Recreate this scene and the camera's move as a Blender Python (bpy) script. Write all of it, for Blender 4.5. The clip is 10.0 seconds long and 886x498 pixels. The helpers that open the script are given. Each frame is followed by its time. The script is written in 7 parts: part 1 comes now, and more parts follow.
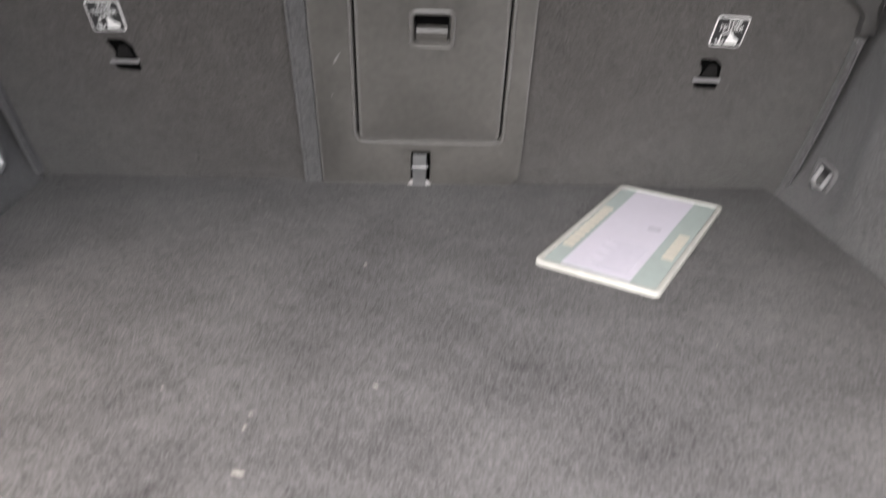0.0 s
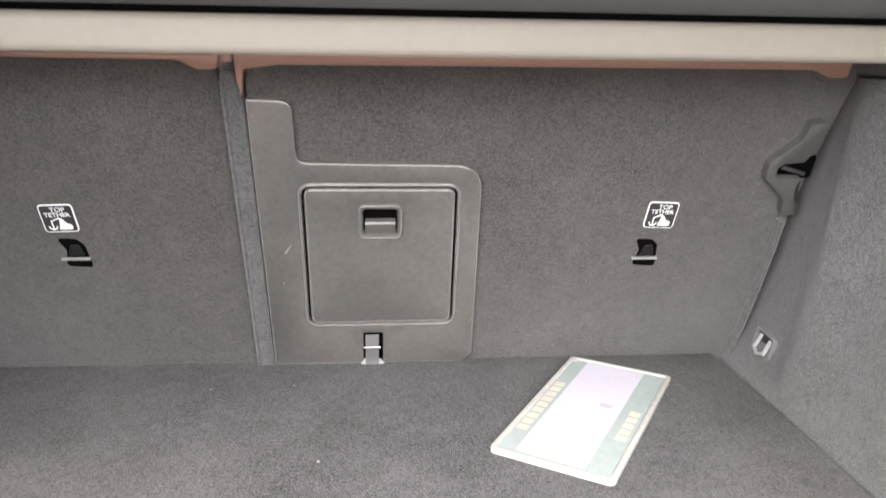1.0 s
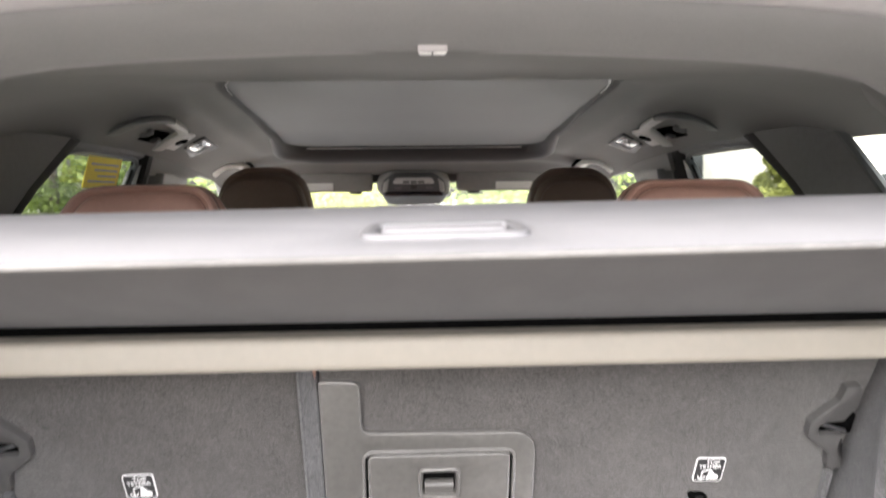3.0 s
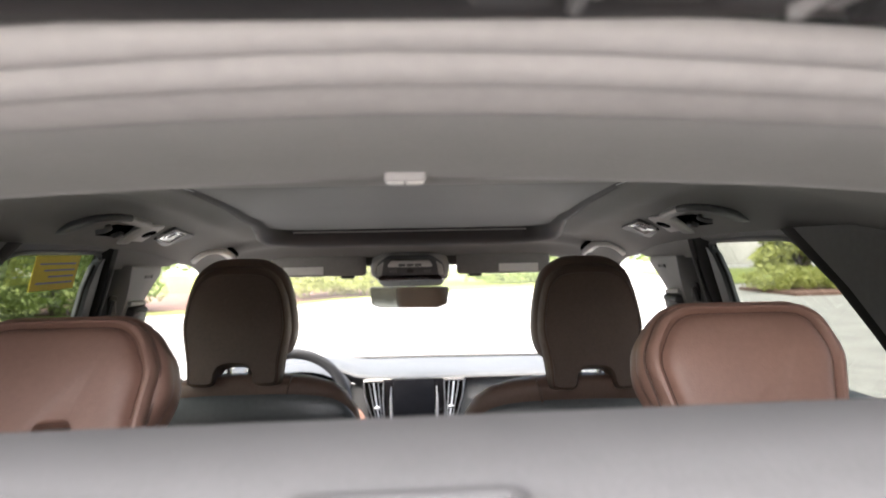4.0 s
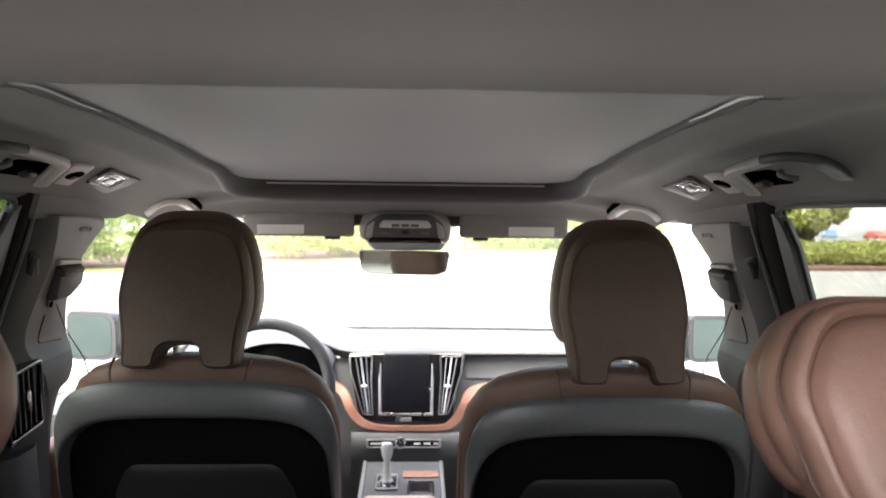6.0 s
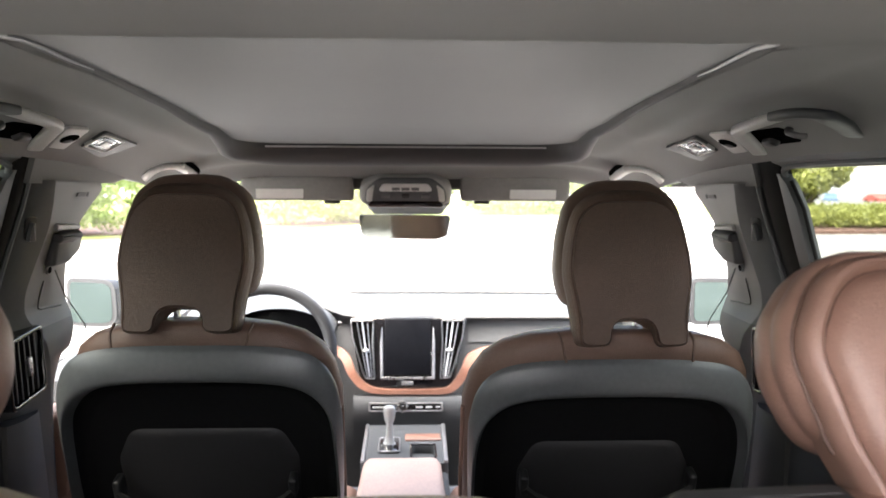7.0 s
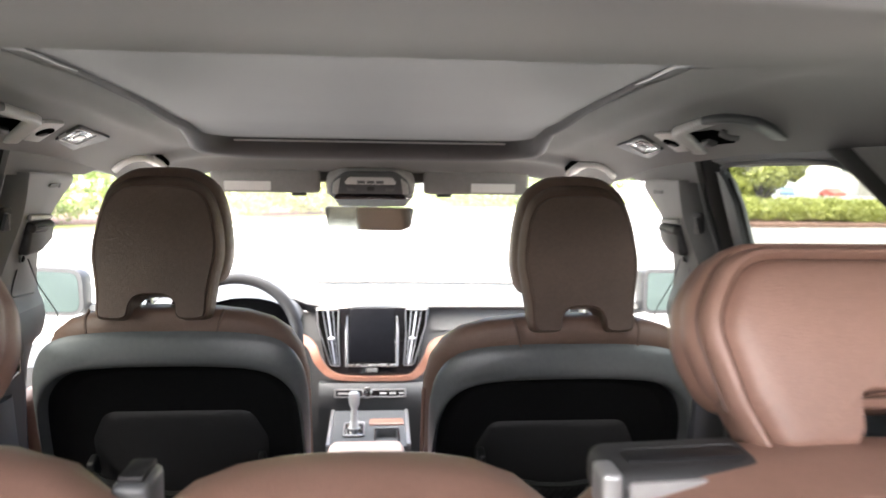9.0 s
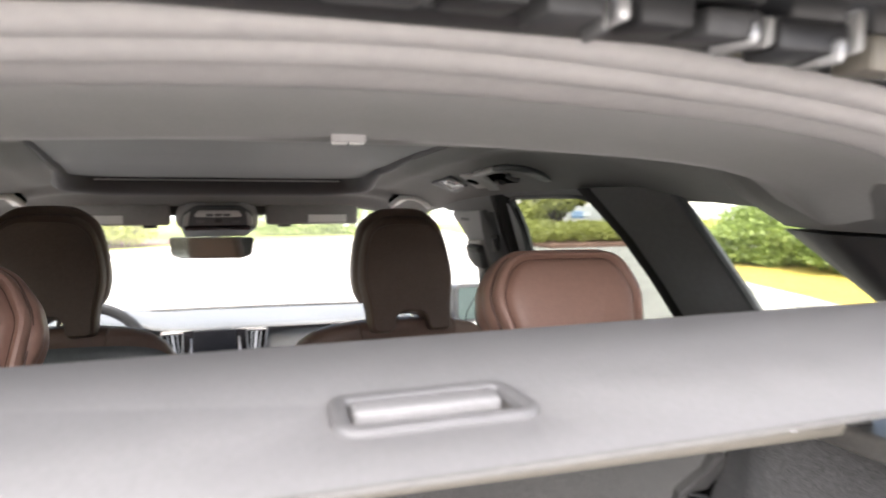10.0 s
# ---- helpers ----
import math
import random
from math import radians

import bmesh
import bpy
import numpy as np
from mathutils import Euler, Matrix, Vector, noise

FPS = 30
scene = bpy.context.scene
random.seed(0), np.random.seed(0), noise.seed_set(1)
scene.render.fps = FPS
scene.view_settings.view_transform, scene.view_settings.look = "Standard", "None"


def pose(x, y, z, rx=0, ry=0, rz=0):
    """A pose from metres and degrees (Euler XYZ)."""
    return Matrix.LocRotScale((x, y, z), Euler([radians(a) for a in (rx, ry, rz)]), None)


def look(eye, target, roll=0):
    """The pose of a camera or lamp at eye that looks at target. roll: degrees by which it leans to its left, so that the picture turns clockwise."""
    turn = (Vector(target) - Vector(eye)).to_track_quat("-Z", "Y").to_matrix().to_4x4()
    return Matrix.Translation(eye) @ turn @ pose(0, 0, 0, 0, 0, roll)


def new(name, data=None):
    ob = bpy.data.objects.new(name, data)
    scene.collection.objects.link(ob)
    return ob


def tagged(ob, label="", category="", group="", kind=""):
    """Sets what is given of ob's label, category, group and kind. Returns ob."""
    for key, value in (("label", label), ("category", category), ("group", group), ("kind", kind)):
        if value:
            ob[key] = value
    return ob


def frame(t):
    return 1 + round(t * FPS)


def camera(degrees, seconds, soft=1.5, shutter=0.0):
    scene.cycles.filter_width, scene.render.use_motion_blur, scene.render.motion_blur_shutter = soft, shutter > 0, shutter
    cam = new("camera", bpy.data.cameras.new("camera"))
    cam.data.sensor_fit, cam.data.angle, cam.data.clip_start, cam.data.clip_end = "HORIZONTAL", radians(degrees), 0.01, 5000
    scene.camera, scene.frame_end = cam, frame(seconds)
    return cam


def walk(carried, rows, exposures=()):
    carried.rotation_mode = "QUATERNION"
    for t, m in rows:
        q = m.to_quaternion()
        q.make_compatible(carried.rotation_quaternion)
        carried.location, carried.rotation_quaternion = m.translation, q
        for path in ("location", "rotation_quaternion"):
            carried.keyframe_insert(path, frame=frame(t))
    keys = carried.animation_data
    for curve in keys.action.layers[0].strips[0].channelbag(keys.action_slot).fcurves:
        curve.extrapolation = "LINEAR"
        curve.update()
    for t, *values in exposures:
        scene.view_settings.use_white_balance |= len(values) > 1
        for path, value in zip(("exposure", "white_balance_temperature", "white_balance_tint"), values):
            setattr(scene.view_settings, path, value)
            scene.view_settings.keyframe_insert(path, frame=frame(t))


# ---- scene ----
cam = camera(61.43, 10.0, 1.5, 0.5)
PATH = [
    (0, pose(0.0035, -0.9712, 0.3634, 64.598, -1.708, -1.198)),
    (0.1, pose(0.0052, -0.9623, 0.3765, 65.815, -1.951, -1.807)),
    (0.5, pose(0.0170, -0.9427, 0.4022, 71.165, -1.282, -3.972)),
    (1, pose(0.0123, -0.9602, 0.4287, 74.663, -0.878, -4.810)),
    (1.5, pose(-0.0066, -0.9777, 0.4422, 76.824, -0.472, -4.064)),
    (2, pose(-0.0413, -0.9999, 0.4667, 78.953, 0.033, -3.143)),
    (2.5, pose(-0.0349, -1.0266, 0.5279, 82.556, 0.345, -2.476)),
    (3, pose(-0.0187, -1.0021, 0.5828, 85.923, 0.666, -2.589)),
    (3.2, pose(-0.0197, -0.9805, 0.6048, 86.948, 0.926, -2.810)),
    (4.3, pose(0.0262, -0.7313, 0.6733, 90.736, 0.854, -1.847)),
    (4.5, pose(0.0349, -0.6699, 0.6790, 90.487, 0.248, -1.714)),
    (5, pose(0.0294, -0.5748, 0.6731, 89.922, -0.513, -1.890)),
    (5.5, pose(0.0197, -0.5388, 0.6682, 88.836, -0.813, -2.036)),
    (6, pose(0.0153, -0.5045, 0.6506, 87.544, -0.645, -2.301)),
    (7.5, pose(0.0118, -0.4896, 0.6436, 84.082, -0.193, -2.315)),
    (8, pose(0.0109, -0.4884, 0.6428, 83.833, -0.291, -2.696)),
    (8.5, pose(0.0069, -0.4925, 0.6420, 83.892, -0.432, -3.839)),
    (9, pose(0.0138, -0.5653, 0.6503, 84.292, -0.741, -4.997)),
    (9.5, pose(-0.0372, -0.7473, 0.6612, 85.594, -0.777, -11.385)),
    (9.7, pose(-0.0700, -0.8084, 0.6647, 86.135, -0.885, -14.994)),
    (10, pose(-0.1128, -0.8851, 0.6618, 86.489, 0.014, -19.514)),
]
cam.data.dof.use_dof, cam.data.dof.focus_distance, cam.data.dof.aperture_fstop = True, 0.95, 8.0
walk(cam, PATH, exposures=((0.0, 3.22), (0.5, 3.75), (1.0, 4.0), (2.0, 4.18), (2.7, 4.3), (3.2, 4.22), (4.5, 3.68), (5.5, 3.82), (6.2, 4.3), (7.5, 4.6), (8.4, 4.65), (9.0, 4.8), (9.5, 4.35), (10.0, 3.88)))

# ---- world and light ----
world = bpy.data.worlds.new("sky")
scene.world = world
world.use_nodes = True
wn = world.node_tree.nodes
sky = wn.new("ShaderNodeTexSky")
sky.sky_type = 'NISHITA'
sky.sun_disc = False
sky.sun_elevation = radians(64)
sky.sun_rotation = radians(206)
sky.air_density, sky.dust_density, sky.ozone_density = 0.5, 8.0, 0.0
world.node_tree.links.new(sky.outputs[0], wn["Background"].inputs[0])
wn["Background"].inputs[1].default_value = 0.10
sun = new("sun", bpy.data.lights.new("sun", 'SUN'))
sun.data.energy, sun.data.angle, sun.data.color = 1.5, radians(118), (1.0, 0.985, 0.97)
sun.matrix_world = look((-2, -4, 9), (0, 0, 0))


# ---- mesh helpers ----
def thing(name, at, label, category, group="", kind=""):
    ob = new(name)
    ob.empty_display_size = 0.05
    ob.location = at
    bpy.context.view_layer.update()
    return tagged(ob, label, category, group, kind)


def part(name, bm, material, parent=None, label="", smooth=35):
    me = bpy.data.meshes.new(name)
    bmesh.ops.recalc_face_normals(bm, faces=bm.faces)
    bm.to_mesh(me)
    bm.free()
    me.materials.append(material)
    if smooth:
        me.shade_smooth()
        me.set_sharp_from_angle(angle=radians(smooth))
    ob = new(name, me)
    if parent:
        ob.parent = parent
        ob.matrix_parent_inverse = parent.matrix_world.inverted()
    if label:
        ob["label"] = label
    return ob


def single(name, bm, material, label, category, group="", kind="", smooth=35):
    return tagged(part(name, bm, material, None, "", smooth), label, category, group, kind)


def B():
    return bmesh.new()


def rbox(bm, x0, x1, y0, y1, z0, z1, r=0.004, seg=2, m=None):
    res = bmesh.ops.create_cube(bm, size=1)
    vs = res["verts"]
    t = Matrix.Translation(((x0 + x1) / 2, (y0 + y1) / 2, (z0 + z1) / 2)) @ Matrix.Diagonal((x1 - x0, y1 - y0, z1 - z0, 1))
    bmesh.ops.transform(bm, matrix=t, verts=vs)
    if r:
        es = list({e for v in vs for e in v.link_edges})
        vs = bmesh.ops.bevel(bm, geom=es, offset=r, segments=seg, profile=0.5, affect='EDGES')["verts"]
    if m is not None:
        bmesh.ops.transform(bm, matrix=m, verts=vs)
    return bm


def loft(bm, rings, closed=True, cap=True):
    rows = [[bm.verts.new(p) for p in r] for r in rings]
    n = len(rows[0])
    for a, b in zip(rows, rows[1:]):
        for i in range(n if closed else n - 1):
            j = (i + 1) % n
            bm.faces.new((a[i], a[j], b[j], b[i]))
    if cap and closed:
        bm.faces.new(rows[0][::-1])
        bm.faces.new(rows[-1])
    return bm


def tube(bm, pts, r, n=8, closed=False, flat=1.0):
    pts = [Vector(p) for p in pts]
    k = len(pts)
    rings = []
    up = None
    for i, p in enumerate(pts):
        a = pts[(i - 1) % k] if closed or i else p
        b = pts[(i + 1) % k] if closed or i < k - 1 else p
        d = (b - a).normalized()
        if up is None:
            up = Vector((0, 0, 1)) if abs(d.z) < 0.9 else Vector((1, 0, 0))
        s = d.cross(up).normalized()
        up = s.cross(d).normalized()
        rad = r[i] if isinstance(r, (list, tuple)) else r
        rings.append([p + (s * math.cos(2 * math.pi * q / n) + up * flat * math.sin(2 * math.pi * q / n)) * rad for q in range(n)])
    if closed:
        rings.append(rings[0])
    return loft(bm, rings, True, not closed)


def spline(pts, n=6):
    """Catmull-Rom through the points."""
    pts = [Vector(p) for p in pts]
    q = [2 * pts[0] - pts[1]] + pts + [2 * pts[-1] - pts[-2]]
    out = []
    for i in range(1, len(q) - 2):
        for k in range(n):
            t = k / n
            a, b, c, d = q[i - 1], q[i], q[i + 1], q[i + 2]
            out.append(0.5 * ((2 * b) + (c - a) * t + (2 * a - 5 * b + 4 * c - d) * t * t + (3 * b - 3 * c + d - a) * t ** 3))
    return out + [pts[-1]]


def rpoly(pts, seg=5):
    """A 2D outline with rounded corners: points (u, v, radius)."""
    out = []
    n = len(pts)
    for i in range(n):
        p, a, b = (Vector(pts[k % n][:2]) for k in (i, i - 1, i + 1))
        r = pts[i][2] if len(pts[i]) > 2 else 0
        if not r:
            out.append(p)
            continue
        da, db = (a - p).normalized(), (b - p).normalized()
        half = math.acos(max(-1, min(1, da.dot(db)))) / 2
        d = min(r / math.tan(half), (a - p).length * 0.49, (b - p).length * 0.49)
        p0, p1 = p + da * d, p + db * d
        for k in range(seg + 1):
            t = k / seg
            out.append((1 - t) ** 2 * p0 + 2 * t * (1 - t) * p + t * t * p1)
    return out


def rr(w, h, r, seg=5, cu=0.0, cv=0.0):
    w, h = w / 2, h / 2
    return rpoly([(cu - w, cv - h, r), (cu + w, cv - h, r), (cu + w, cv + h, r), (cu - w, cv + h, r)], seg)


def inset(out, d):
    """A 2D outline moved inwards by about d (counter-clockwise outlines)."""
    n = len(out)
    res = []
    for i in range(n):
        t = (out[(i + 1) % n] - out[i - 1])
        if t.length < 1e-9:
            t = out[(i + 1) % n] - out[i]
        t.normalize()
        res.append(out[i] + Vector((-t.y, t.x)) * d)
    return res


def plate(bm, outer, m, w0, w1, holes=(), bev=0.0):
    """A flat piece with an outline in (u, v), from w0 to w1 along w, with holes and softened upper edges."""
    loops = [outer, *holes]
    tops = []
    bots = []
    for li, lo in enumerate(loops):
        sgn = 1 if li == 0 else -1
        rows = [[m @ Vector((p.x, p.y, w0)) for p in lo]]
        if bev:
            rows.append([m @ Vector((p.x, p.y, w1 - bev)) for p in lo])
            rows.append([m @ Vector((p.x, p.y, w1 - bev * 0.3)) for p in inset(lo, bev * 0.3 * sgn)])
            rows.append([m @ Vector((p.x, p.y, w1)) for p in inset(lo, bev * sgn)])
        else:
            rows.append([m @ Vector((p.x, p.y, w1)) for p in lo])
        vr = [[bm.verts.new(p) for p in r] for r in rows]
        n = len(lo)
        for a, b in zip(vr, vr[1:]):
            for i in range(n):
                bm.faces.new((a[i], a[(i + 1) % n], b[(i + 1) % n], b[i]))
        tops.append(vr[-1])
        bots.append(vr[0])
    for side in (tops, bots):
        if len(side) == 1:
            bm.faces.new(side[0])
        else:
            es = [bm.edges.get((v[i], v[(i + 1) % len(v)])) for v in side for i in range(len(v))]
            bmesh.ops.triangle_fill(bm, use_beauty=True, use_dissolve=False, edges=[e for e in es if e])
    return bm


def axes(o, u, v):
    """A frame at o with the directions u and v; w is u x v."""
    u, v = Vector(u).normalized(), Vector(v)
    v = (v - u * v.dot(u)).normalized()
    w = u.cross(v)
    return Matrix(((u.x, v.x, w.x, o[0]), (u.y, v.y, w.y, o[1]), (u.z, v.z, w.z, o[2]), (0, 0, 0, 1)))


def ball(bm, c, r, sx=1, sy=1, sz=1, seg=16):
    vs = bmesh.ops.create_uvsphere(bm, u_segments=seg, v_segments=seg // 2, radius=r)["verts"]
    bmesh.ops.transform(bm, matrix=Matrix.Translation(c) @ Matrix.Diagonal((sx, sy, sz, 1)), verts=vs)
    return bm


def disc(bm, m, r, w0, w1, bev=0.0, n=24):
    return plate(bm, [Vector((r * math.cos(2 * math.pi * k / n), r * math.sin(2 * math.pi * k / n))) for k in range(n)], m, w0, w1, (), bev)


def lerp(a, b, t):
    return a + (b - a) * t


def curve(x, table):
    if x <= table[0][0]:
        return table[0][1]
    for (a, p), (b, q) in zip(table, table[1:]):
        if x <= b:
            t = (x - a) / (b - a)
            t = t * t * (3 - 2 * t)
            return p + (q - p) * t
    return table[-1][1]


# ---- materials ----
def material(name, color, rough=0.6, metal=0.0, var=0.12, scale=18.0, bump=0.15, bscale=900.0, dist=0.0006, sheen=0.0,
             stretch=(1, 1, 1), coat=0.0, cells=False, stain=0.1, spec=0.5):
    """Principled with two scales of variation in colour, a fine relief and uneven gloss."""
    ma = bpy.data.materials.new(name)
    ma.use_nodes = True
    nt = ma.node_tree
    n, ln = nt.nodes, nt.links
    b = n["Principled BSDF"]
    co = n.new("ShaderNodeTexCoord")
    mp = n.new("ShaderNodeMapping")
    mp.inputs["Scale"].default_value = stretch
    ln.new(co.outputs["Object"], mp.inputs["Vector"])
    big = n.new("ShaderNodeTexNoise")
    big.inputs["Scale"].default_value, big.inputs["Detail"].default_value = scale * 0.25, 3
    ln.new(co.outputs["Object"], big.inputs["Vector"])
    mid = n.new("ShaderNodeTexNoise")
    mid.inputs["Scale"].default_value, mid.inputs["Detail"].default_value = scale * 6, 5
    ln.new(mp.outputs["Vector"], mid.inputs["Vector"])
    r1 = n.new("ShaderNodeValToRGB")
    c = Vector(color)
    for e, k in zip(r1.color_ramp.elements, (1 - var, 1 + var)):
        e.color = (*(c * k), 1)
    r1.color_ramp.elements[0].position, r1.color_ramp.elements[1].position = 0.3, 0.7
    ln.new(mid.outputs["Fac"], r1.inputs["Fac"])
    mx = n.new("ShaderNodeMix")
    mx.data_type, mx.blend_type = 'RGBA', 'MULTIPLY'
    mx.inputs["Factor"].default_value = 1.0
    r2 = n.new("ShaderNodeValToRGB")
    r2.color_ramp.elements[0].color = (1 - stain, 1 - stain, 1 - stain, 1)
    r2.color_ramp.elements[1].color = (1, 1, 1, 1)
    r2.color_ramp.elements[0].position, r2.color_ramp.elements[1].position = 0.35, 0.6
    ln.new(big.outputs["Fac"], r2.inputs["Fac"])
    ln.new(r1.outputs["Color"], mx.inputs["A"])
    ln.new(r2.outputs["Color"], mx.inputs["B"])
    ln.new(mx.outputs["Result"], b.inputs["Base Color"])
    mr = n.new("ShaderNodeMapRange")
    mr.inputs["To Min"].default_value, mr.inputs["To Max"].default_value = max(0.02, rough - 0.07), min(1, rough + 0.07)
    ln.new(mid.outputs["Fac"], mr.inputs["Value"])
    ln.new(mr.outputs["Result"], b.inputs["Roughness"])
    b.inputs["Metallic"].default_value = metal
    b.inputs["Specular IOR Level"].default_value = spec
    b.inputs["Coat Weight"].default_value = coat
    b.inputs["Coat Roughness"].default_value = 0.05
    b.inputs["Sheen Weight"].default_value = sheen
    b.inputs["Sheen Roughness"].default_value = 0.5
    if bump:
        if cells:
            fine = n.new("ShaderNodeTexVoronoi")
            fine.feature = 'DISTANCE_TO_EDGE'
            fine.inputs["Scale"].default_value = bscale
            out = fine.outputs["Distance"]
        else:
            fine = n.new("ShaderNodeTexNoise")
            fine.inputs["Scale"].default_value, fine.inputs["Detail"].default_value = bscale, 2
            out = fine.outputs["Fac"]
        ln.new(mp.outputs["Vector"], fine.inputs["Vector"])
        bp = n.new("ShaderNodeBump")
        bp.inputs["Strength"].default_value, bp.inputs["Distance"].default_value = bump, dist
        ln.new(out, bp.inputs["Height"])
        ln.new(bp.outputs["Normal"], b.inputs["Normal"])
    return ma


def glass(name, tint=(0.95, 0.98, 0.96), haze=0.0):
    ma = bpy.data.materials.new(name)
    ma.use_nodes = True
    n, ln = ma.node_tree.nodes, ma.node_tree.links
    n.remove(n["Principled BSDF"])
    tr, gl, mx = (n.new("ShaderNode" + k) for k in ("BsdfTransparent", "BsdfGlossy", "MixShader"))
    tr.inputs[0].default_value = (*tint, 1)
    gl.inputs["Roughness"].default_value = 0.02
    mx.inputs[0].default_value = 0.04
    ln.new(tr.outputs[0], mx.inputs[1])
    ln.new(gl.outputs[0], mx.inputs[2])
    last = mx
    if haze:
        film, last = n.new("ShaderNodeBsdfTranslucent"), n.new("ShaderNodeMixShader")
        film.inputs[0].default_value = (0.75, 0.75, 0.73, 1)
        last.inputs[0].default_value = haze
        ln.new(mx.outputs[0], last.inputs[1])
        ln.new(film.outputs[0], last.inputs[2])
    ln.new(last.outputs[0], n["Material Output"].inputs[0])
    return ma


def translucent(ma, color, amount):
    nt = ma.node_tree
    n, ln = nt.nodes, nt.links
    tr, mx = n.new("ShaderNodeBsdfTranslucent"), n.new("ShaderNodeMixShader")
    tr.inputs[0].default_value = (*color, 1)
    mx.inputs[0].default_value = amount
    ln.new(n["Principled BSDF"].outputs[0], mx.inputs[1])
    ln.new(tr.outputs[0], mx.inputs[2])
    ln.new(mx.outputs[0], n["Material Output"].inputs[0])


def carpet(name, color, stretch=(1, 1, 1), fibre=1300.0, depth=0.0016, contrast=0.32, patch=0.32, sheen=0.22):
    """Needled carpet: patches of brushed nap, clumps and single fibres, in colour and in relief."""
    ma = bpy.data.materials.new(name)
    ma.use_nodes = True
    n, ln = ma.node_tree.nodes, ma.node_tree.links
    b = n["Principled BSDF"]
    b.inputs["Roughness"].default_value = 0.95
    b.inputs["Specular IOR Level"].default_value = 0.12
    b.inputs["Sheen Weight"].default_value, b.inputs["Sheen Roughness"].default_value = sheen, 0.5
    co, mp = n.new("ShaderNodeTexCoord"), n.new("ShaderNodeMapping")
    mp.inputs["Scale"].default_value = stretch
    ln.new(co.outputs["Object"], mp.inputs["Vector"])
    total = None
    for sc, det, wt, src in ((7.0, 5, patch, co.outputs["Object"]), (45.0, 4, 0.25, co.outputs["Object"]), (260.0, 3, 0.65, mp.outputs["Vector"]), (fibre, 2, 1.7, mp.outputs["Vector"])):
        t = n.new("ShaderNodeTexNoise")
        t.inputs["Scale"].default_value, t.inputs["Detail"].default_value, t.inputs["Roughness"].default_value = sc, det, 0.6
        ln.new(src, t.inputs["Vector"])
        ma_ = n.new("ShaderNodeMath")
        ma_.operation = 'MULTIPLY_ADD'
        ma_.inputs[1].default_value, ma_.inputs[2].default_value = wt, -0.5 * wt
        ln.new(t.outputs["Fac"], ma_.inputs[0])
        if total is None:
            total = ma_.outputs[0]
        else:
            ad = n.new("ShaderNodeMath")
            ln.new(total, ad.inputs[0])
            ln.new(ma_.outputs[0], ad.inputs[1])
            total = ad.outputs[0]
        last = t
    mr = n.new("ShaderNodeMapRange")
    mr.inputs["From Min"].default_value, mr.inputs["From Max"].default_value = -0.5, 0.5
    mr.inputs["To Min"].default_value, mr.inputs["To Max"].default_value = 1 - 2 * contrast, 1 + 2 * contrast
    ln.new(total, mr.inputs["Value"])
    mx = n.new("ShaderNodeVectorMath")
    mx.operation = 'SCALE'
    mx.inputs[0].default_value = color
    ln.new(mr.outputs["Result"], mx.inputs["Scale"])
    ln.new(mx.outputs["Vector"], b.inputs["Base Color"])
    bp = n.new("ShaderNodeBump")
    bp.inputs["Strength"].default_value, bp.inputs["Distance"].default_value = 0.7, depth
    ln.new(last.outputs["Fac"], bp.inputs["Height"])
    ln.new(bp.outputs["Normal"], b.inputs["Normal"])
    return ma


CARPET = carpet("charcoal_carpet", (0.076, 0.075, 0.075), (1, 1, 0.6), 900, 0.0022, 0.42)
FLOORCARPET = carpet("charcoal_floor_carpet", (0.074, 0.073, 0.074), (1, 0.25, 1), 1000, 0.0024, 0.50, 0.62, 0.06)
SEATFELT = carpet("dark_seat_felt", (0.062, 0.058, 0.0540), (1, 1, 1), 1000, 0.0024, 0.50)
LATCHGREY = material("grey_latch_plastic", (0.070, 0.068, 0.066), 0.36, var=0.08, bump=0.25, bscale=1700, dist=0.0004, stain=0.08)
TRIM = material("charcoal_grained_plastic", (0.112, 0.107, 0.099), 0.33, var=0.12, scale=20, bump=0.3, bscale=1800, dist=0.0004, stain=0.30)
TRIMEDGE = material("smooth_charcoal_plastic_edge", (0.14, 0.135, 0.128), 0.16, var=0.08, bump=0.05, stain=0.1, spec=0.9, coat=0.5)
BLACK = material("black_plastic", (0.012, 0.012, 0.013), 0.5, var=0.12, bump=0.2, bscale=1500, dist=0.0003)
RUBBER = material("black_rubber", (0.010, 0.0095, 0.009), 0.8, var=0.15, bump=0.2, spec=0.15)
GLOSS = material("gloss_black", (0.006, 0.006, 0.007), 0.08, var=0.05, bump=0, coat=0.6)
DARKSTEEL = material("dark_steel", (0.20, 0.20, 0.205), 0.35, 1.0, var=0.1, bump=0.1)
CHROME = material("brushed_chrome", (0.46, 0.46, 0.47), 0.28, 1.0, var=0.04, bump=0.03, bscale=300, stain=0.03)
DULLSTEEL = material("dull_steel", (0.40, 0.40, 0.41), 0.38, 1.0, var=0.1, bump=0.1)
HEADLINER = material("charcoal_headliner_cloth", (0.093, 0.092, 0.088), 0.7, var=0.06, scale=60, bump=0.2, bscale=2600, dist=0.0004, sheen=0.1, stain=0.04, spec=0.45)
# Same headliner cloth, lightened for the daylight that enters at the tailgate.
LITHEADLINER = material("headliner_cloth_lit_rear", (0.168, 0.166, 0.160), 0.95, var=0.06, scale=60, bump=0.2, bscale=2600, dist=0.0004, sheen=0.2, stain=0.04, spec=0.2)
GUTTERBEIGE = material("beige_bracket", (0.095, 0.085, 0.068), 0.6, var=0.1, bump=0.2)
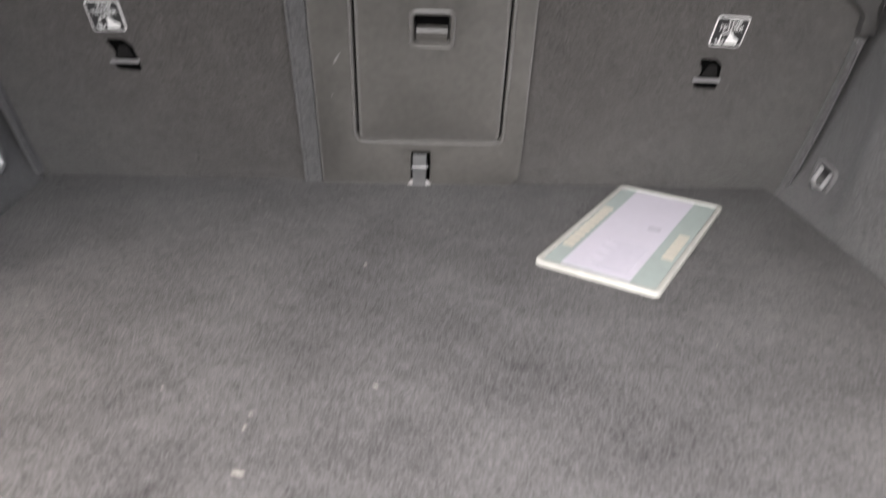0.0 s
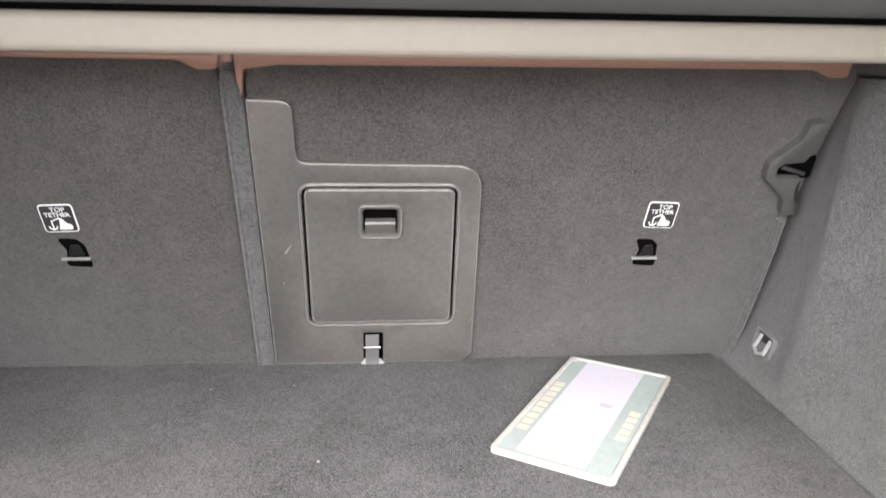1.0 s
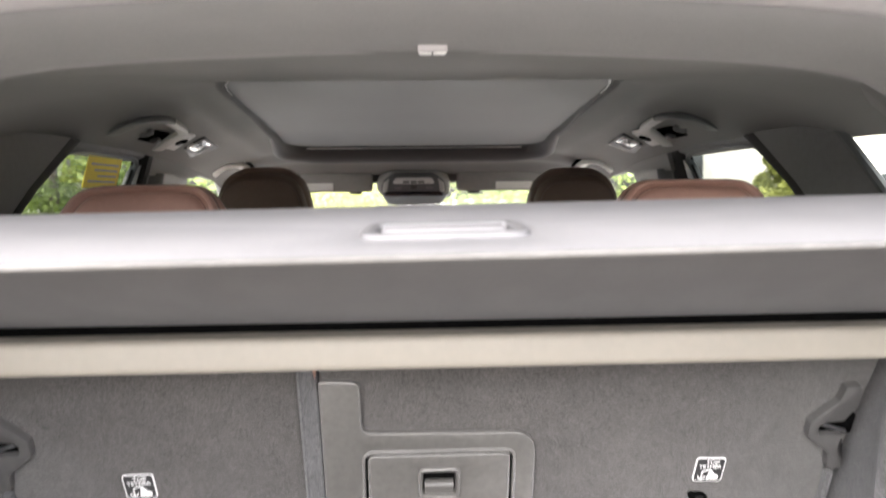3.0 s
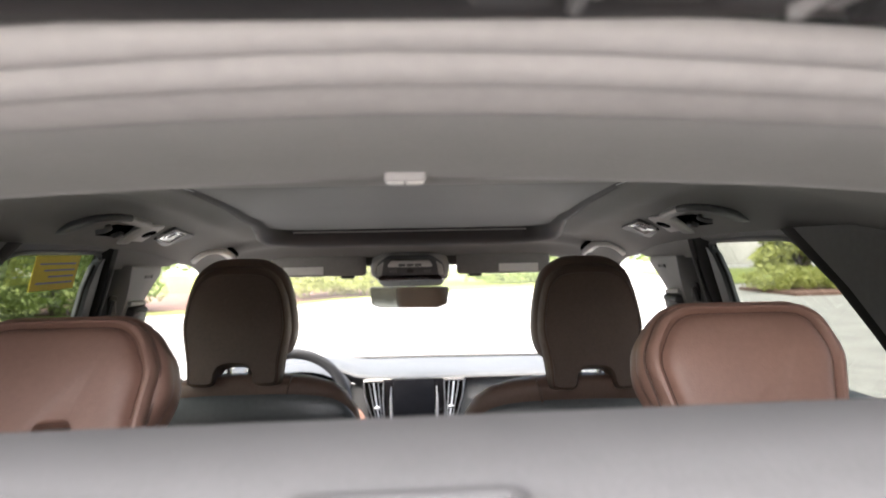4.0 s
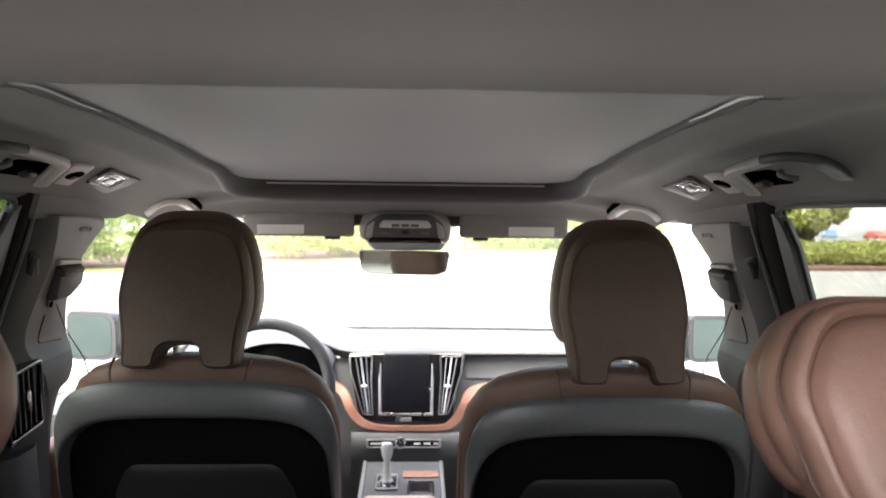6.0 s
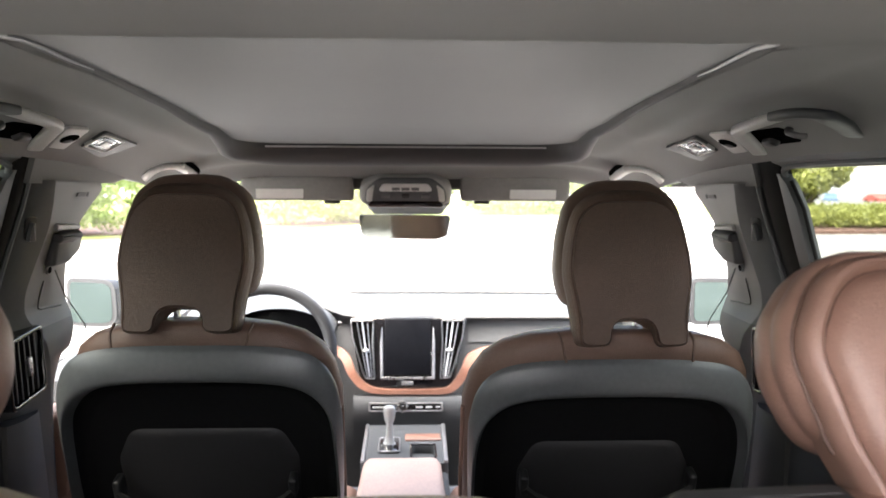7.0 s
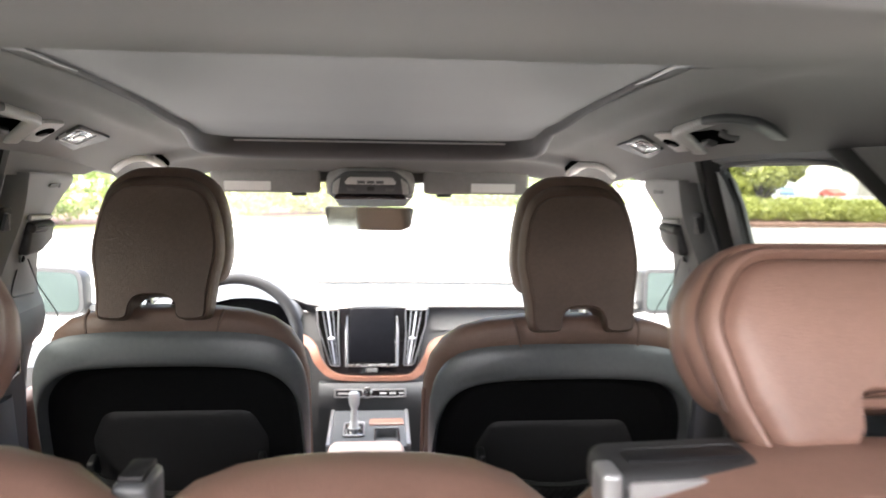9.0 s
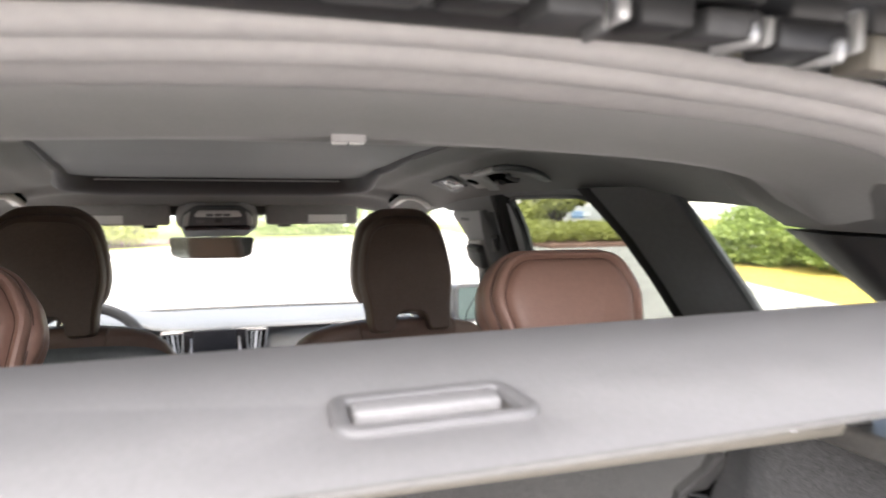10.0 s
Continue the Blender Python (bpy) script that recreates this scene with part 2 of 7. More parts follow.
SHADE = material("sunroof_shade_cloth", (0.041, 0.043, 0.047), 0.58, var=0.08, scale=60, bump=0.25, bscale=2500, dist=0.0004, stain=0.06, spec=0.6)
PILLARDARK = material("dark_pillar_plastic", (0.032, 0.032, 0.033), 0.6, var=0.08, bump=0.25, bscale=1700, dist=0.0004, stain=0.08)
FITTING = material("pale_grey_fitting", (0.36, 0.355, 0.345), 0.5, var=0.05, bump=0.2, bscale=1700, dist=0.0003, stain=0.06)
LAMPGREY = material("grey_lamp_lens", (0.11, 0.11, 0.11), 0.30, var=0.1, bump=0.1, bscale=300)
POST = material("slate_pillar_slope", (0.060, 0.064, 0.066), 0.55, var=0.06, bump=0.2, bscale=1700, dist=0.0003, stain=0.08)
PILLARMID = material("mid_grey_pillar_panel", (0.235, 0.232, 0.226), 0.55, var=0.06, bump=0.25, bscale=1700, dist=0.0004, stain=0.08)
POCKET = material("black_pocket_cloth", (0.017, 0.0165, 0.018), 0.55, var=0.12, bump=0.3, bscale=1500, dist=0.0005, spec=0.5)
LIGHTFIT = material("light_grey_fitting", (0.50, 0.495, 0.485), 0.45, var=0.05, bump=0.15, bscale=1700, dist=0.0003, stain=0.05)
# Grey handle plastic whitened to carry the sky light on the front grips.
SKYLITGRIP = material("skylit_grip_grey", (0.62, 0.615, 0.60), 0.45, var=0.04, bump=0.1, bscale=1500, dist=0.0003, stain=0.04)
SLATE = material("slate_window_frame", (0.052, 0.057, 0.058), 0.5, var=0.06, bump=0.15, bscale=1700, dist=0.0003, stain=0.08)
# Chestnut leather paled to carry the windscreen light on the armrest.
LITLEATHER = material("chestnut_leather_lit_armrest", (0.45, 0.33, 0.28), 0.45, var=0.1, scale=26, bump=0.3, bscale=420, dist=0.001, cells=True, stain=0.1)
PILLAR = material("grey_pillar_plastic", (0.098, 0.098, 0.098), 0.6, var=0.08, bump=0.25, bscale=1700, dist=0.0004, stain=0.08)
REARTRIM = material("pale_header_trim", (0.345, 0.333, 0.327), 0.6, var=0.06, bump=0.2, bscale=1700, dist=0.0004, stain=0.06)
CLOTH = material("grey_cover_cloth", (0.10, 0.098, 0.098), 0.75, var=0.1, scale=80, bump=0.35, bscale=2600, dist=0.0004, sheen=0.1, stain=0.1)
RIMGREY = material("grey_handle_rim", (0.150, 0.147, 0.149), 0.5, var=0.06, bump=0.2, bscale=2000, dist=0.0003)
COVERPANEL = material("grey_cover_panel", (0.205, 0.201, 0.203), 0.55, var=0.07, scale=50, bump=0.3, bscale=2000, dist=0.0004, stain=0.07)
CASSETTE = material("beige_grey_cassette", (0.225, 0.205, 0.172), 0.55, var=0.03, bump=0.2, bscale=1500, dist=0.0003, stain=0.04)
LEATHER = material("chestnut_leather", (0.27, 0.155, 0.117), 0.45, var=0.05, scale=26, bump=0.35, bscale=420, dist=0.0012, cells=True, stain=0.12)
# Chestnut leather darkened for the backlit head restraints and shoulders of the front seats.
BACKLITLEATHER = material("chestnut_leather_backlit", (0.122, 0.078, 0.056), 0.40, var=0.10, scale=26, bump=0.75, bscale=540, dist=0.002, cells=True, stain=0.12)
SHADEDLEATHER = material("chestnut_leather_shaded", (0.150, 0.088, 0.064), 0.45, var=0.06, scale=26, bump=0.5, bscale=300, dist=0.002, cells=True, stain=0.1)
SEAM = material("leather_seam", (0.10, 0.055, 0.038), 0.6, var=0.15, bump=0.2)
STITCH = material("pale_stitching", (0.36, 0.27, 0.20), 0.7, var=0.15, bump=0.2)
SHELL = material("slate_grey_seat_shell", (0.090, 0.093, 0.095), 0.33, var=0.08, bump=0.3, bscale=1700, dist=0.0004, stain=0.08)
# Near-black copy of the seat shell for the shade in its recess.
SHELLSHADE = material("seat_shell_recess_shade", (0.006, 0.006, 0.0065), 0.75, spec=0.10, var=0.15, bump=0.3, bscale=1600, dist=0.0004)
NET = material("black_net", (0.012, 0.012, 0.012), 0.8, var=0.2, bump=0.2)
WOOD = material("copper_wood_inlay", (0.19, 0.092, 0.064), 0.38, var=0.25, scale=16, bump=0.1, bscale=300, stretch=(1, 6, 10), coat=0.3)
DASH = material("grey_dashboard", (0.034, 0.037, 0.040), 0.62, var=0.08, bump=0.3, bscale=1500, dist=0.0005)
DASHLOW = material("dark_dashboard", (0.046, 0.050, 0.053), 0.6, var=0.1, bump=0.3, bscale=1500, dist=0.0005)
SCREEN = material("dark_screen_glass", (0.003, 0.0034, 0.005), 0.38, var=0.3, scale=12, bump=0, stain=0.2, spec=0.12)
SILVER = material("silver_plastic", (0.5, 0.5, 0.5), 0.35, 0.6, var=0.05, bump=0.05)
CRYSTAL = material("frosted_crystal", (0.42, 0.44, 0.44), 0.12, var=0.05, bump=0.05, coat=0.8)
WHITELABEL = material("white_label", (0.78, 0.78, 0.76), 0.55, var=0.03, bump=0.05, stain=0.05)
LABELBLACK = material("black_print", (0.02, 0.02, 0.02), 0.6, var=0.1, bump=0)
LAVENDER = material("lavender_paper", (0.46, 0.447, 0.505), 0.7, var=0.03, bump=0.05, stain=0.06)
GREENPAPER = material("sage_green_paper", (0.27, 0.315, 0.30), 0.7, var=0.06, bump=0.05, stain=0.1)
BEIGEPAPER = material("beige_print", (0.47, 0.43, 0.36), 0.7, var=0.06, bump=0.05, stain=0.1)
PRINT = material("grey_print", (0.36, 0.35, 0.40), 0.7, var=0.05, bump=0)
SLEEVE = material("clear_vinyl_edge", (0.42, 0.42, 0.39), 0.25, var=0.06, bump=0.1, bscale=120, dist=0.001, coat=0.5)
LINT = material("pale_lint", (0.24, 0.23, 0.215), 0.9, var=0.1, bump=0)
# Dark green of the reflected trees is put into the mirror's own colour.
DOORMIRROR = material("mirror_silver_reflected_green", (0.085, 0.115, 0.112), 0.05, 1.0, var=0.02, bump=0, stain=0.1)
YELLOW = material("yellow_sheet", (0.85, 0.68, 0.05), 0.7, var=0.05, bump=0.05, stain=0.05)
LENS = material("lamp_lens", (0.82, 0.81, 0.78), 0.25, var=0.03, bump=0.05)
WEB = material("seat_belt_webbing", (0.10, 0.10, 0.102), 0.8, var=0.2, bump=0.4, bscale=900)
# Near-black that paints the shade of gaps, slots and holes on thin sheets.
HOLESHADE = material("hole_shade_black", (0.003, 0.003, 0.003), 0.95, var=0.2, bump=0, spec=0.0)
BODY = material("white_body_paint", (0.62, 0.63, 0.64), 0.3, var=0.03, bump=0, coat=0.7)
ASPHALT = material("pale_worn_asphalt", (0.20, 0.197, 0.19), 0.92, var=0.2, scale=6, bump=0.5, bscale=140, dist=0.01, stain=0.2)
CONCRETE = material("pale_concrete", (0.38, 0.36, 0.33), 0.9, var=0.12, scale=4, bump=0.3, bscale=120, dist=0.006)
GRASS = material("spring_grass", (0.14, 0.17, 0.035), 0.95, var=0.4, scale=3, bump=0.8, bscale=60, dist=0.03, stain=0.25)
YGRASS = material("yellow_green_verge", (0.26, 0.20, 0.030), 0.95, var=0.3, scale=3, bump=0.8, bscale=60, dist=0.03, stain=0.25)
MULCH = material("bark_mulch", (0.11, 0.06, 0.045), 0.95, var=0.45, scale=12, bump=0.9, bscale=70, dist=0.03)
BARK = material("tree_bark", (0.09, 0.07, 0.055), 0.9, var=0.35, scale=20, bump=0.8, bscale=60, dist=0.02)
LEAF = material("hedge_leaf", (0.15, 0.20, 0.050), 0.6, var=0.35, scale=1.2, bump=0, stain=0.4)
LEAFY = material("spring_leaf", (0.30, 0.32, 0.095), 0.6, var=0.3, scale=1.2, bump=0, stain=0.35)
WALLPAINT = material("pale_building_wall", (0.55, 0.53, 0.48), 0.85, var=0.05, scale=2, bump=0.2, bscale=60, dist=0.01)
WINDOWDARK = material("dark_window_glass", (0.03, 0.035, 0.04), 0.1, var=0.1, bump=0)
REDCAR = material("red_car_paint", (0.40, 0.06, 0.045), 0.3, var=0.05, bump=0, coat=0.6)
BLUECAR = material("blue_car_paint", (0.09, 0.15, 0.24), 0.3, var=0.05, bump=0, coat=0.6)
GREYCAR = material("grey_car_paint", (0.30, 0.31, 0.32), 0.3, var=0.05, bump=0, coat=0.6)
translucent(SHADE, (0.100, 0.095, 0.092), 0.15)
translucent(LEAF, (0.16, 0.22, 0.05), 0.35)
translucent(LEAFY, (0.30, 0.33, 0.07), 0.35)
GLASS = glass("window_glass")
# The translucent layer stands in for glare that washes out the view.
HAZYGLASS = glass("hazy_windscreen_glass", (0.90, 0.92, 0.91), 0.022)
PRIVACY = glass("tinted_rear_glass", (0.225, 0.245, 0.225))
QUARTERGLASS = glass("tinted_quarter_glass", (0.55, 0.58, 0.54))
ROOFGLASS = glass("tinted_roof_glass", (0.25, 0.27, 0.27))
MIRROR = material("mirror_silver", (0.86, 0.88, 0.88), 0.03, 1.0, var=0.01, bump=0, stain=0.02)
# ---- the car: large structure ----
def side_x(z):
    """Inner face of the cabin's side at a height: leaning glass above the belt, upright doors below."""
    return 0.64 + 0.28 * (0.66 - z) if z > 0.41 else 0.71 - 0.05 * max(0.0, 0.2 - z)


def roof_mid(y):
    return curve(y, [(-0.34, 0.708), (0.0, 0.735), (0.14, 0.752), (0.35, 0.759), (0.6, 0.756), (0.9, 0.741), (1.19, 0.713), (1.30, 0.688), (1.43, 0.652)])


def opening_x(y):
    """Half width of the sunroof opening: it narrows towards the back."""
    return float(np.interp(y, (0.0, 0.19, 0.31, 0.45, 0.70, 0.95, 1.19), (0.257, 0.307, 0.325, 0.338, 0.353, 0.361, 0.366)))


def roof_z(x, y):
    """Underside of the headliner: crowned, with a soft roll beside the sunroof."""
    t = max(0.0, (abs(x) - 0.34) / 0.31)
    roll = 0.0075 * math.exp(-((abs(x) - opening_x(y) - 0.070) / 0.028) ** 2) * min(1.0, max(0.0, (y + 0.10) / 0.2)) * min(1.0, max(0.0, (1.25 - y) / 0.3))
    return roof_mid(y) - 0.082 * t ** 2.1 - roll


def build_headliner():
    N = 6
    opening = rpoly([(-0.362, 0.004, 0.02), (0.362, 0.004, 0.02), (0.362, 1.19, 0.10), (-0.362, 1.19, 0.10)], N)
    outer = rpoly([(-0.645, -0.344, 0.01), (0.645, -0.344, 0.01), (0.60, 1.43, 0.05), (-0.60, 1.43, 0.05)], N)

    def dense(o):
        out = []
        for i in range(len(o)):
            a, b = o[i], o[(i + 1) % len(o)]
            k = 14 if i % (N + 1) == N else 1
            out += [a.lerp(b, j / k) for j in range(k)]
        return out
    a, b = [Vector((p.x * opening_x(p.y) / 0.362, p.y)) for p in dense(opening)], dense(outer)
    bm = B()
    rings = []
    for k, (d, up) in enumerate(((0.0, 0.030), (-0.004, 0.012), (0.0, 0.004), (0.010, 0.0))):
        rings.append([(p.x + d * (1 if p.x > 0 else -1), p.y + (d if p.y > 0.6 else -d), roof_z(p.x, p.y) + up * (0.3 if p.y < 0.012 else 1)) for p in a])
    for k in range(1, 25):
        t = (k / 24) ** 1.3
        ring = []
        for p, q in zip(a, b):
            r = p.lerp(q, 0.012 + 0.988 * t)
            ring.append((r.x, r.y, roof_z(r.x, r.y)))
        rings.append(ring)
    loft(bm, rings, True, False)
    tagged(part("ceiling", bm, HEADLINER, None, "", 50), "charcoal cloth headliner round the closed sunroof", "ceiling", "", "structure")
    # dark lip inside the opening
    bm = B()
    loft(bm, [[(p.x * s, 0.597 + (p.y - 0.597) * s, roof_z(p.x, p.y) + dz + (0.008 if p.y < 0.016 else 0)) for p in a] for s, dz in ((1.004, 0.003), (0.997, 0.0005), (0.990, 0.006), (0.988, 0.022))], True, False)
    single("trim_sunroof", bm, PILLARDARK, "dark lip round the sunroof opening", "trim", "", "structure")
    # broad lip round the opening's sides and front, its shade put into the colour
    bm = B()
    nrm = [q - p for p, q in zip(a, inset(a, -1.0))]
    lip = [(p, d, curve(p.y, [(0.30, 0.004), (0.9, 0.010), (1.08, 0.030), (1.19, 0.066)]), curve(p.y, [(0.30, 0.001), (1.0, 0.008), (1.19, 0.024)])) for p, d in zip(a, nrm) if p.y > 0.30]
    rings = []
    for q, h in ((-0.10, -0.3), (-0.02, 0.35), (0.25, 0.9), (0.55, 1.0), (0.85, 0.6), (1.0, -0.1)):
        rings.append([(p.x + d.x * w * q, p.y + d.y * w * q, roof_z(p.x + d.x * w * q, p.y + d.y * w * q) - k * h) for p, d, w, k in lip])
    loft(bm, rings, False, False)
    single("trim_sunroof_shaded_lip", bm, PILLARDARK, "broad lip round the front of the sunroof, darkened as shaded headliner", "trim", "", "structure", 60)
    # closed cloth shade above the opening, and the roof skin
    bm = B()
    n = 10
    vs = [[bm.verts.new((lerp(-0.44, 0.44, i / n), lerp(-0.08, 1.215, j / n), roof_mid(lerp(-0.08, 1.215, j / n)) + 0.006 + 0.012 * (j / n) ** 6)) for i in range(n + 1)] for j in range(n + 1)]
    for j in range(n):
        for i in range(n):
            bm.faces.new((vs[j][i], vs[j][i + 1], vs[j + 1][i + 1], vs[j + 1][i]))
    ob = single("sunroof_shade", bm, SHADE, "closed grey cloth sunroof shade", "sun shade")
    bm = B()
    for s in (1, -1):
        tube(bm, [(s * (opening_x(y) - 0.004), y, roof_z(opening_x(y), y) + 0.002) for y in (0.002, 0.08, 0.16, 0.24, 0.32)], [0.0021, 0.0020, 0.0017, 0.0013, 0.0008], 6)
        # The right rail's glint is put into its material; the left stays dull.
        part("side_rail", bm, DULLSTEEL if s > 0 else SHELL, ob, "thin metal rail")
        bm = B()
    tube(bm, [(x, 1.172, roof_mid(1.172) + 0.009) for x in (-0.31, 0.0, 0.31)], 0.0022, 6)
    part("front_rail", bm, SILVER, ob, "thin bright metal edge")
    bm = B()
    rings = []
    hole = dense(rpoly([(-0.45, -0.05, 0.05), (0.45, -0.05, 0.05), (0.45, 1.22, 0.05), (-0.45, 1.22, 0.05)], N))
    rim = dense(rpoly([(-0.70, -0.54, 0.05), (0.70, -0.54, 0.05), (0.66, 1.46, 0.05), (-0.66, 1.46, 0.05)], N))
    for t in (0, 0.25, 0.5, 0.75, 1):
        ring = []
        for p, q in zip(hole, rim):
            r = p.lerp(q, t)
            ring.append((r.x, r.y, roof_mid(min(max(r.y, -0.3), 1.3)) + 0.075 - 0.09 * (abs(r.x) / 0.72) ** 3))
        rings.append(ring)
    loft(bm, rings, True, False)
    single("roof_skin", bm, BODY, "white painted steel roof over the headliner", "roof", "", "structure")
    bm = B()
    loft(bm, [[(x, y, roof_mid(max(y, -0.05)) + 0.074 - 0.09 * (abs(x) / 0.72) ** 3) for x in [lerp(-0.46, 0.46, k / 8) for k in range(9)]] for y in (-0.06, 0.3, 0.7, 1.0, 1.23)], False, False)
    g = single("window_roof", bm, ROOFGLASS, "tinted panoramic glass roof above the shade", "glass roof", "", "structure")
    g.visible_shadow = True


build_headliner()


def build_rear_header():
    """The arch over the tailgate opening: ridge towards the cabin, pale rolled trim and seal towards the back."""
    half = [(0.2, 0.7018), (0.29, 0.6965), (0.353, 0.689), (0.405, 0.676), (0.440, 0.658), (0.468, 0.640)]
    path = [(-x, z) for x, z in half[::-1]] + [(0, 0.7075)] + half
    path = [Vector((p[0], 0, p[1])) for p in path]
    path = spline(path, 5)

    def sweep(profile):
        rings = []
        for r, y in profile:
            ring = []
            for i, p in enumerate(path):
                t = (path[min(i + 1, len(path) - 1)] - path[max(i - 1, 0)]).normalized()
                nrm = Vector((-t.z, 0, t.x))
                q = p + nrm * r
                sag = (0.003 + 0.10 * q.x ** 2) * min(1.0, max(0.0, (-0.42 - y) / 0.11))
                ring.append((q.x * (1 + 0.55 * r), y, q.z - sag))
            rings.append(ring)
        return loft(B(), rings, False, False)
    tagged(part("trim_rear_header", sweep([(0.060, -0.20), (0.03, -0.25), (0.008, -0.315), (0.001, -0.335), (0.002, -0.352), (0.010, -0.385), (0.0165, -0.415), (0.0202, -0.437), (0.0214, -0.450), (0.0222, -0.458)]), LITHEADLINER, None, "", 60),
           "charcoal cloth rear end of the headliner, lightened as if lit", "ceiling trim", "", "structure")
    tagged(part("trim_tailgate_roll", sweep([(0.032, -0.445), (0.0214, -0.4585), (0.0210, -0.466), (0.0222, -0.475), (0.0245, -0.485), (0.0270, -0.493), (0.0279, -0.497), (0.0273, -0.500), (0.0262, -0.504), (0.0262, -0.509), (0.0275, -0.515), (0.031, -0.521), (0.040, -0.526)]), REARTRIM, None, "", 60),
           "pale grey rolled trim along the tailgate opening", "trim", "", "structure")
    tagged(part("trim_tailgate_seal", sweep([(0.046, -0.520), (0.0365, -0.527), (0.0335, -0.532), (0.0330, -0.539), (0.0350, -0.545), (0.0390, -0.549), (0.044, -0.549)]), REARTRIM, None, "", 60),
           "grey tailgate weather seal along the roof edge", "seal", "", "structure")


build_rear_header()

# cargo floor: a thick carpeted board
bm = B()
plate(bm, rpoly([(-0.492, -1.0, 0.02), (0.492, -1.0, 0.02), (0.5035, -0.25, 0), (0.4945, 0.016, 0.004), (-0.5105, 0.016, 0.004), (-0.4945, -0.25, 0)]), Matrix(), -0.03, 0.0, (), 0.004)
single("floor", bm, FLOORCARPET, "charcoal carpeted cargo floor with lint and worn nap", "cargo floor", "", "structure")
bm = B()
rbox(bm, -0.72, 0.72, -0.9, 2.3, -0.48, -0.44, 0.01)
single("floor_cabin", bm, CARPET, "black carpeted cabin floor", "floor", "", "structure")


def cargo_side(s):
    """Carpeted side of the cargo room with a wheel-arch bulge and a soft upright fold."""
    bm = B()
    rings = []
    ys = [0.06, 0.03, 0.0, -0.03, -0.06, -0.09, -0.12, -0.15, -0.18, -0.21, -0.25, -0.3, -0.36, -0.42, -0.5, -0.58, -0.66, -0.75, -0.85, -1.0]
    zs = [-0.03, 0.0, 0.02, 0.05, 0.08, 0.12, 0.16, 0.2, 0.24, 0.28, 0.32, 0.35, 0.37, 0.385, 0.40]
    base = 0.508 if s > 0 else 0.516
    for z in zs:
        ring = []
        for y in ys:
            lean = 0.026 * min(1, max(0, z) / 0.035) + 0.05 * max(0, z - 0.06)
            fold = -0.026 * math.exp(-((y + 0.165 + 0.12 * (z - 0.1)) / 0.030) ** 2) * min(1, max(0, z + 0.01) / 0.06)
            arch = 0.05 * max(0, 1 - ((y + 0.52) / 0.33) ** 2) * min(1, max(0, (z - 0.10) / 0.22))
            ring.append((s * (base + lean + fold + arch), y, z))
        rings.append(ring)
    rings.append([(s * 0.72, y, 0.415) for y in ys])
    loft(bm, rings, False, False)
    side = "right" if s > 0 else "left"
    single("wall_cargo_" + side, bm, CARPET, "charcoal carpeted side wall of the cargo room", "side wall", "", "structure", 60)
    # ledge on which the quarter trim and the cover rest
    bm = B()
    rbox(bm, min(s * 0.535, s * 0.73), max(s * 0.535, s * 0.73), -0.62, 0.10, 0.402, 0.430, 0.010, 3)
    single("trim_ledge_" + side, bm, TRIM, "charcoal plastic ledge beside the cargo cover", "trim", "", "structure")
    # tie-down eye: chrome bezel with a folding bar
    m = axes((s * (0.532 if s > 0 else 0.540), -0.060, 0.040), (0, -s * 1, -0.10), (s * 0.10, -0.16, 1))
    t = thing("tie_down_anchor", (s * 0.53, -0.068, 0.046), "chrome tie-down bar in a grey bezel on the side wall", "tie-down anchor", "tie-down eyes")
    bm = B()
    plate(bm, rr(0.050, 0.046, 0.010), m, -0.003, 0.005, [rr(0.039, 0.035, 0.007)], 0.002)
    part("bezel", bm, RIMGREY, t, "grey plastic bezel")
    bm = B()
    plate(bm, rr(0.042, 0.038, 0.007), m, -0.003, 0.0005)
    part("cup", bm, BLACK, t, "black recessed cup")
    bm = B()
    tube(bm, [m @ Vector(p) for p in ((-0.012, 0.014, 0.001), (-0.012, -0.006, 0.007), (0.0, -0.011, 0.009), (0.012, -0.006, 0.007), (0.012, 0.014, 0.001))], 0.0030, 8)
    part("bar", bm, SILVER, t, "bright bar")


for s in (1, -1):
    cargo_side(s)

# ---- rear seat backs with felt-covered rear faces ----
SEATM = axes((0, 0.012, 0), (1, 0, 0), (0, -0.42, 1))
SK = 1.0846


def seat_pt(u, v, w):
    return SEATM @ Vector((u, v, w))


def rear_back(name, outline, label, leather_sections):
    base = sum((p.x for p in outline)) / len(outline)
    t = thing(name, (base, 0, 0), label, "rear seat back", "rear seat backs")
    bm = B()
    plate(bm, outline, SEATM, -0.05, 0.0, (), 0.008)
    part("felt_back", bm, SEATFELT, t, "dark felt-covered back")
    # padded leather front, rounded over the top
    for x0, x1, top, peak in leather_sections:
        bm = B()
        rings = []
        nx = 10
        for k in range(nx + 1):
            q = k / nx
            x = lerp(x0, x1, q)
            e = (1 - abs(2 * q - 1) ** 5)
            h = top + (peak - top) * math.sin(math.pi * q) - 0.02 * (1 - e)
            yc = 0.012 - 0.42 * 0.40
            pr = [(0.03, -0.28), (-0.014, -0.03), (0.004, 0.0), (0.03, 0.012), (0.07, 0.012), (0.105, 0.0), (0.125, -0.035), (0.14, -0.2), (0.145, -0.28)]
            ring = []
            for dy, dz in pr:
                z = h + dz * (1 if dz > -0.1 else 1)
                ring.append((x, (0.012 - 0.42 * min(z, h)) + 0.022 + dy * (0.5 + 0.5 * e), z))
            rings.append(ring)
        loft(bm, rings, True, True)
        part("leather_pad", bm, LEATHER, t, "chestnut leather padding")
    return t


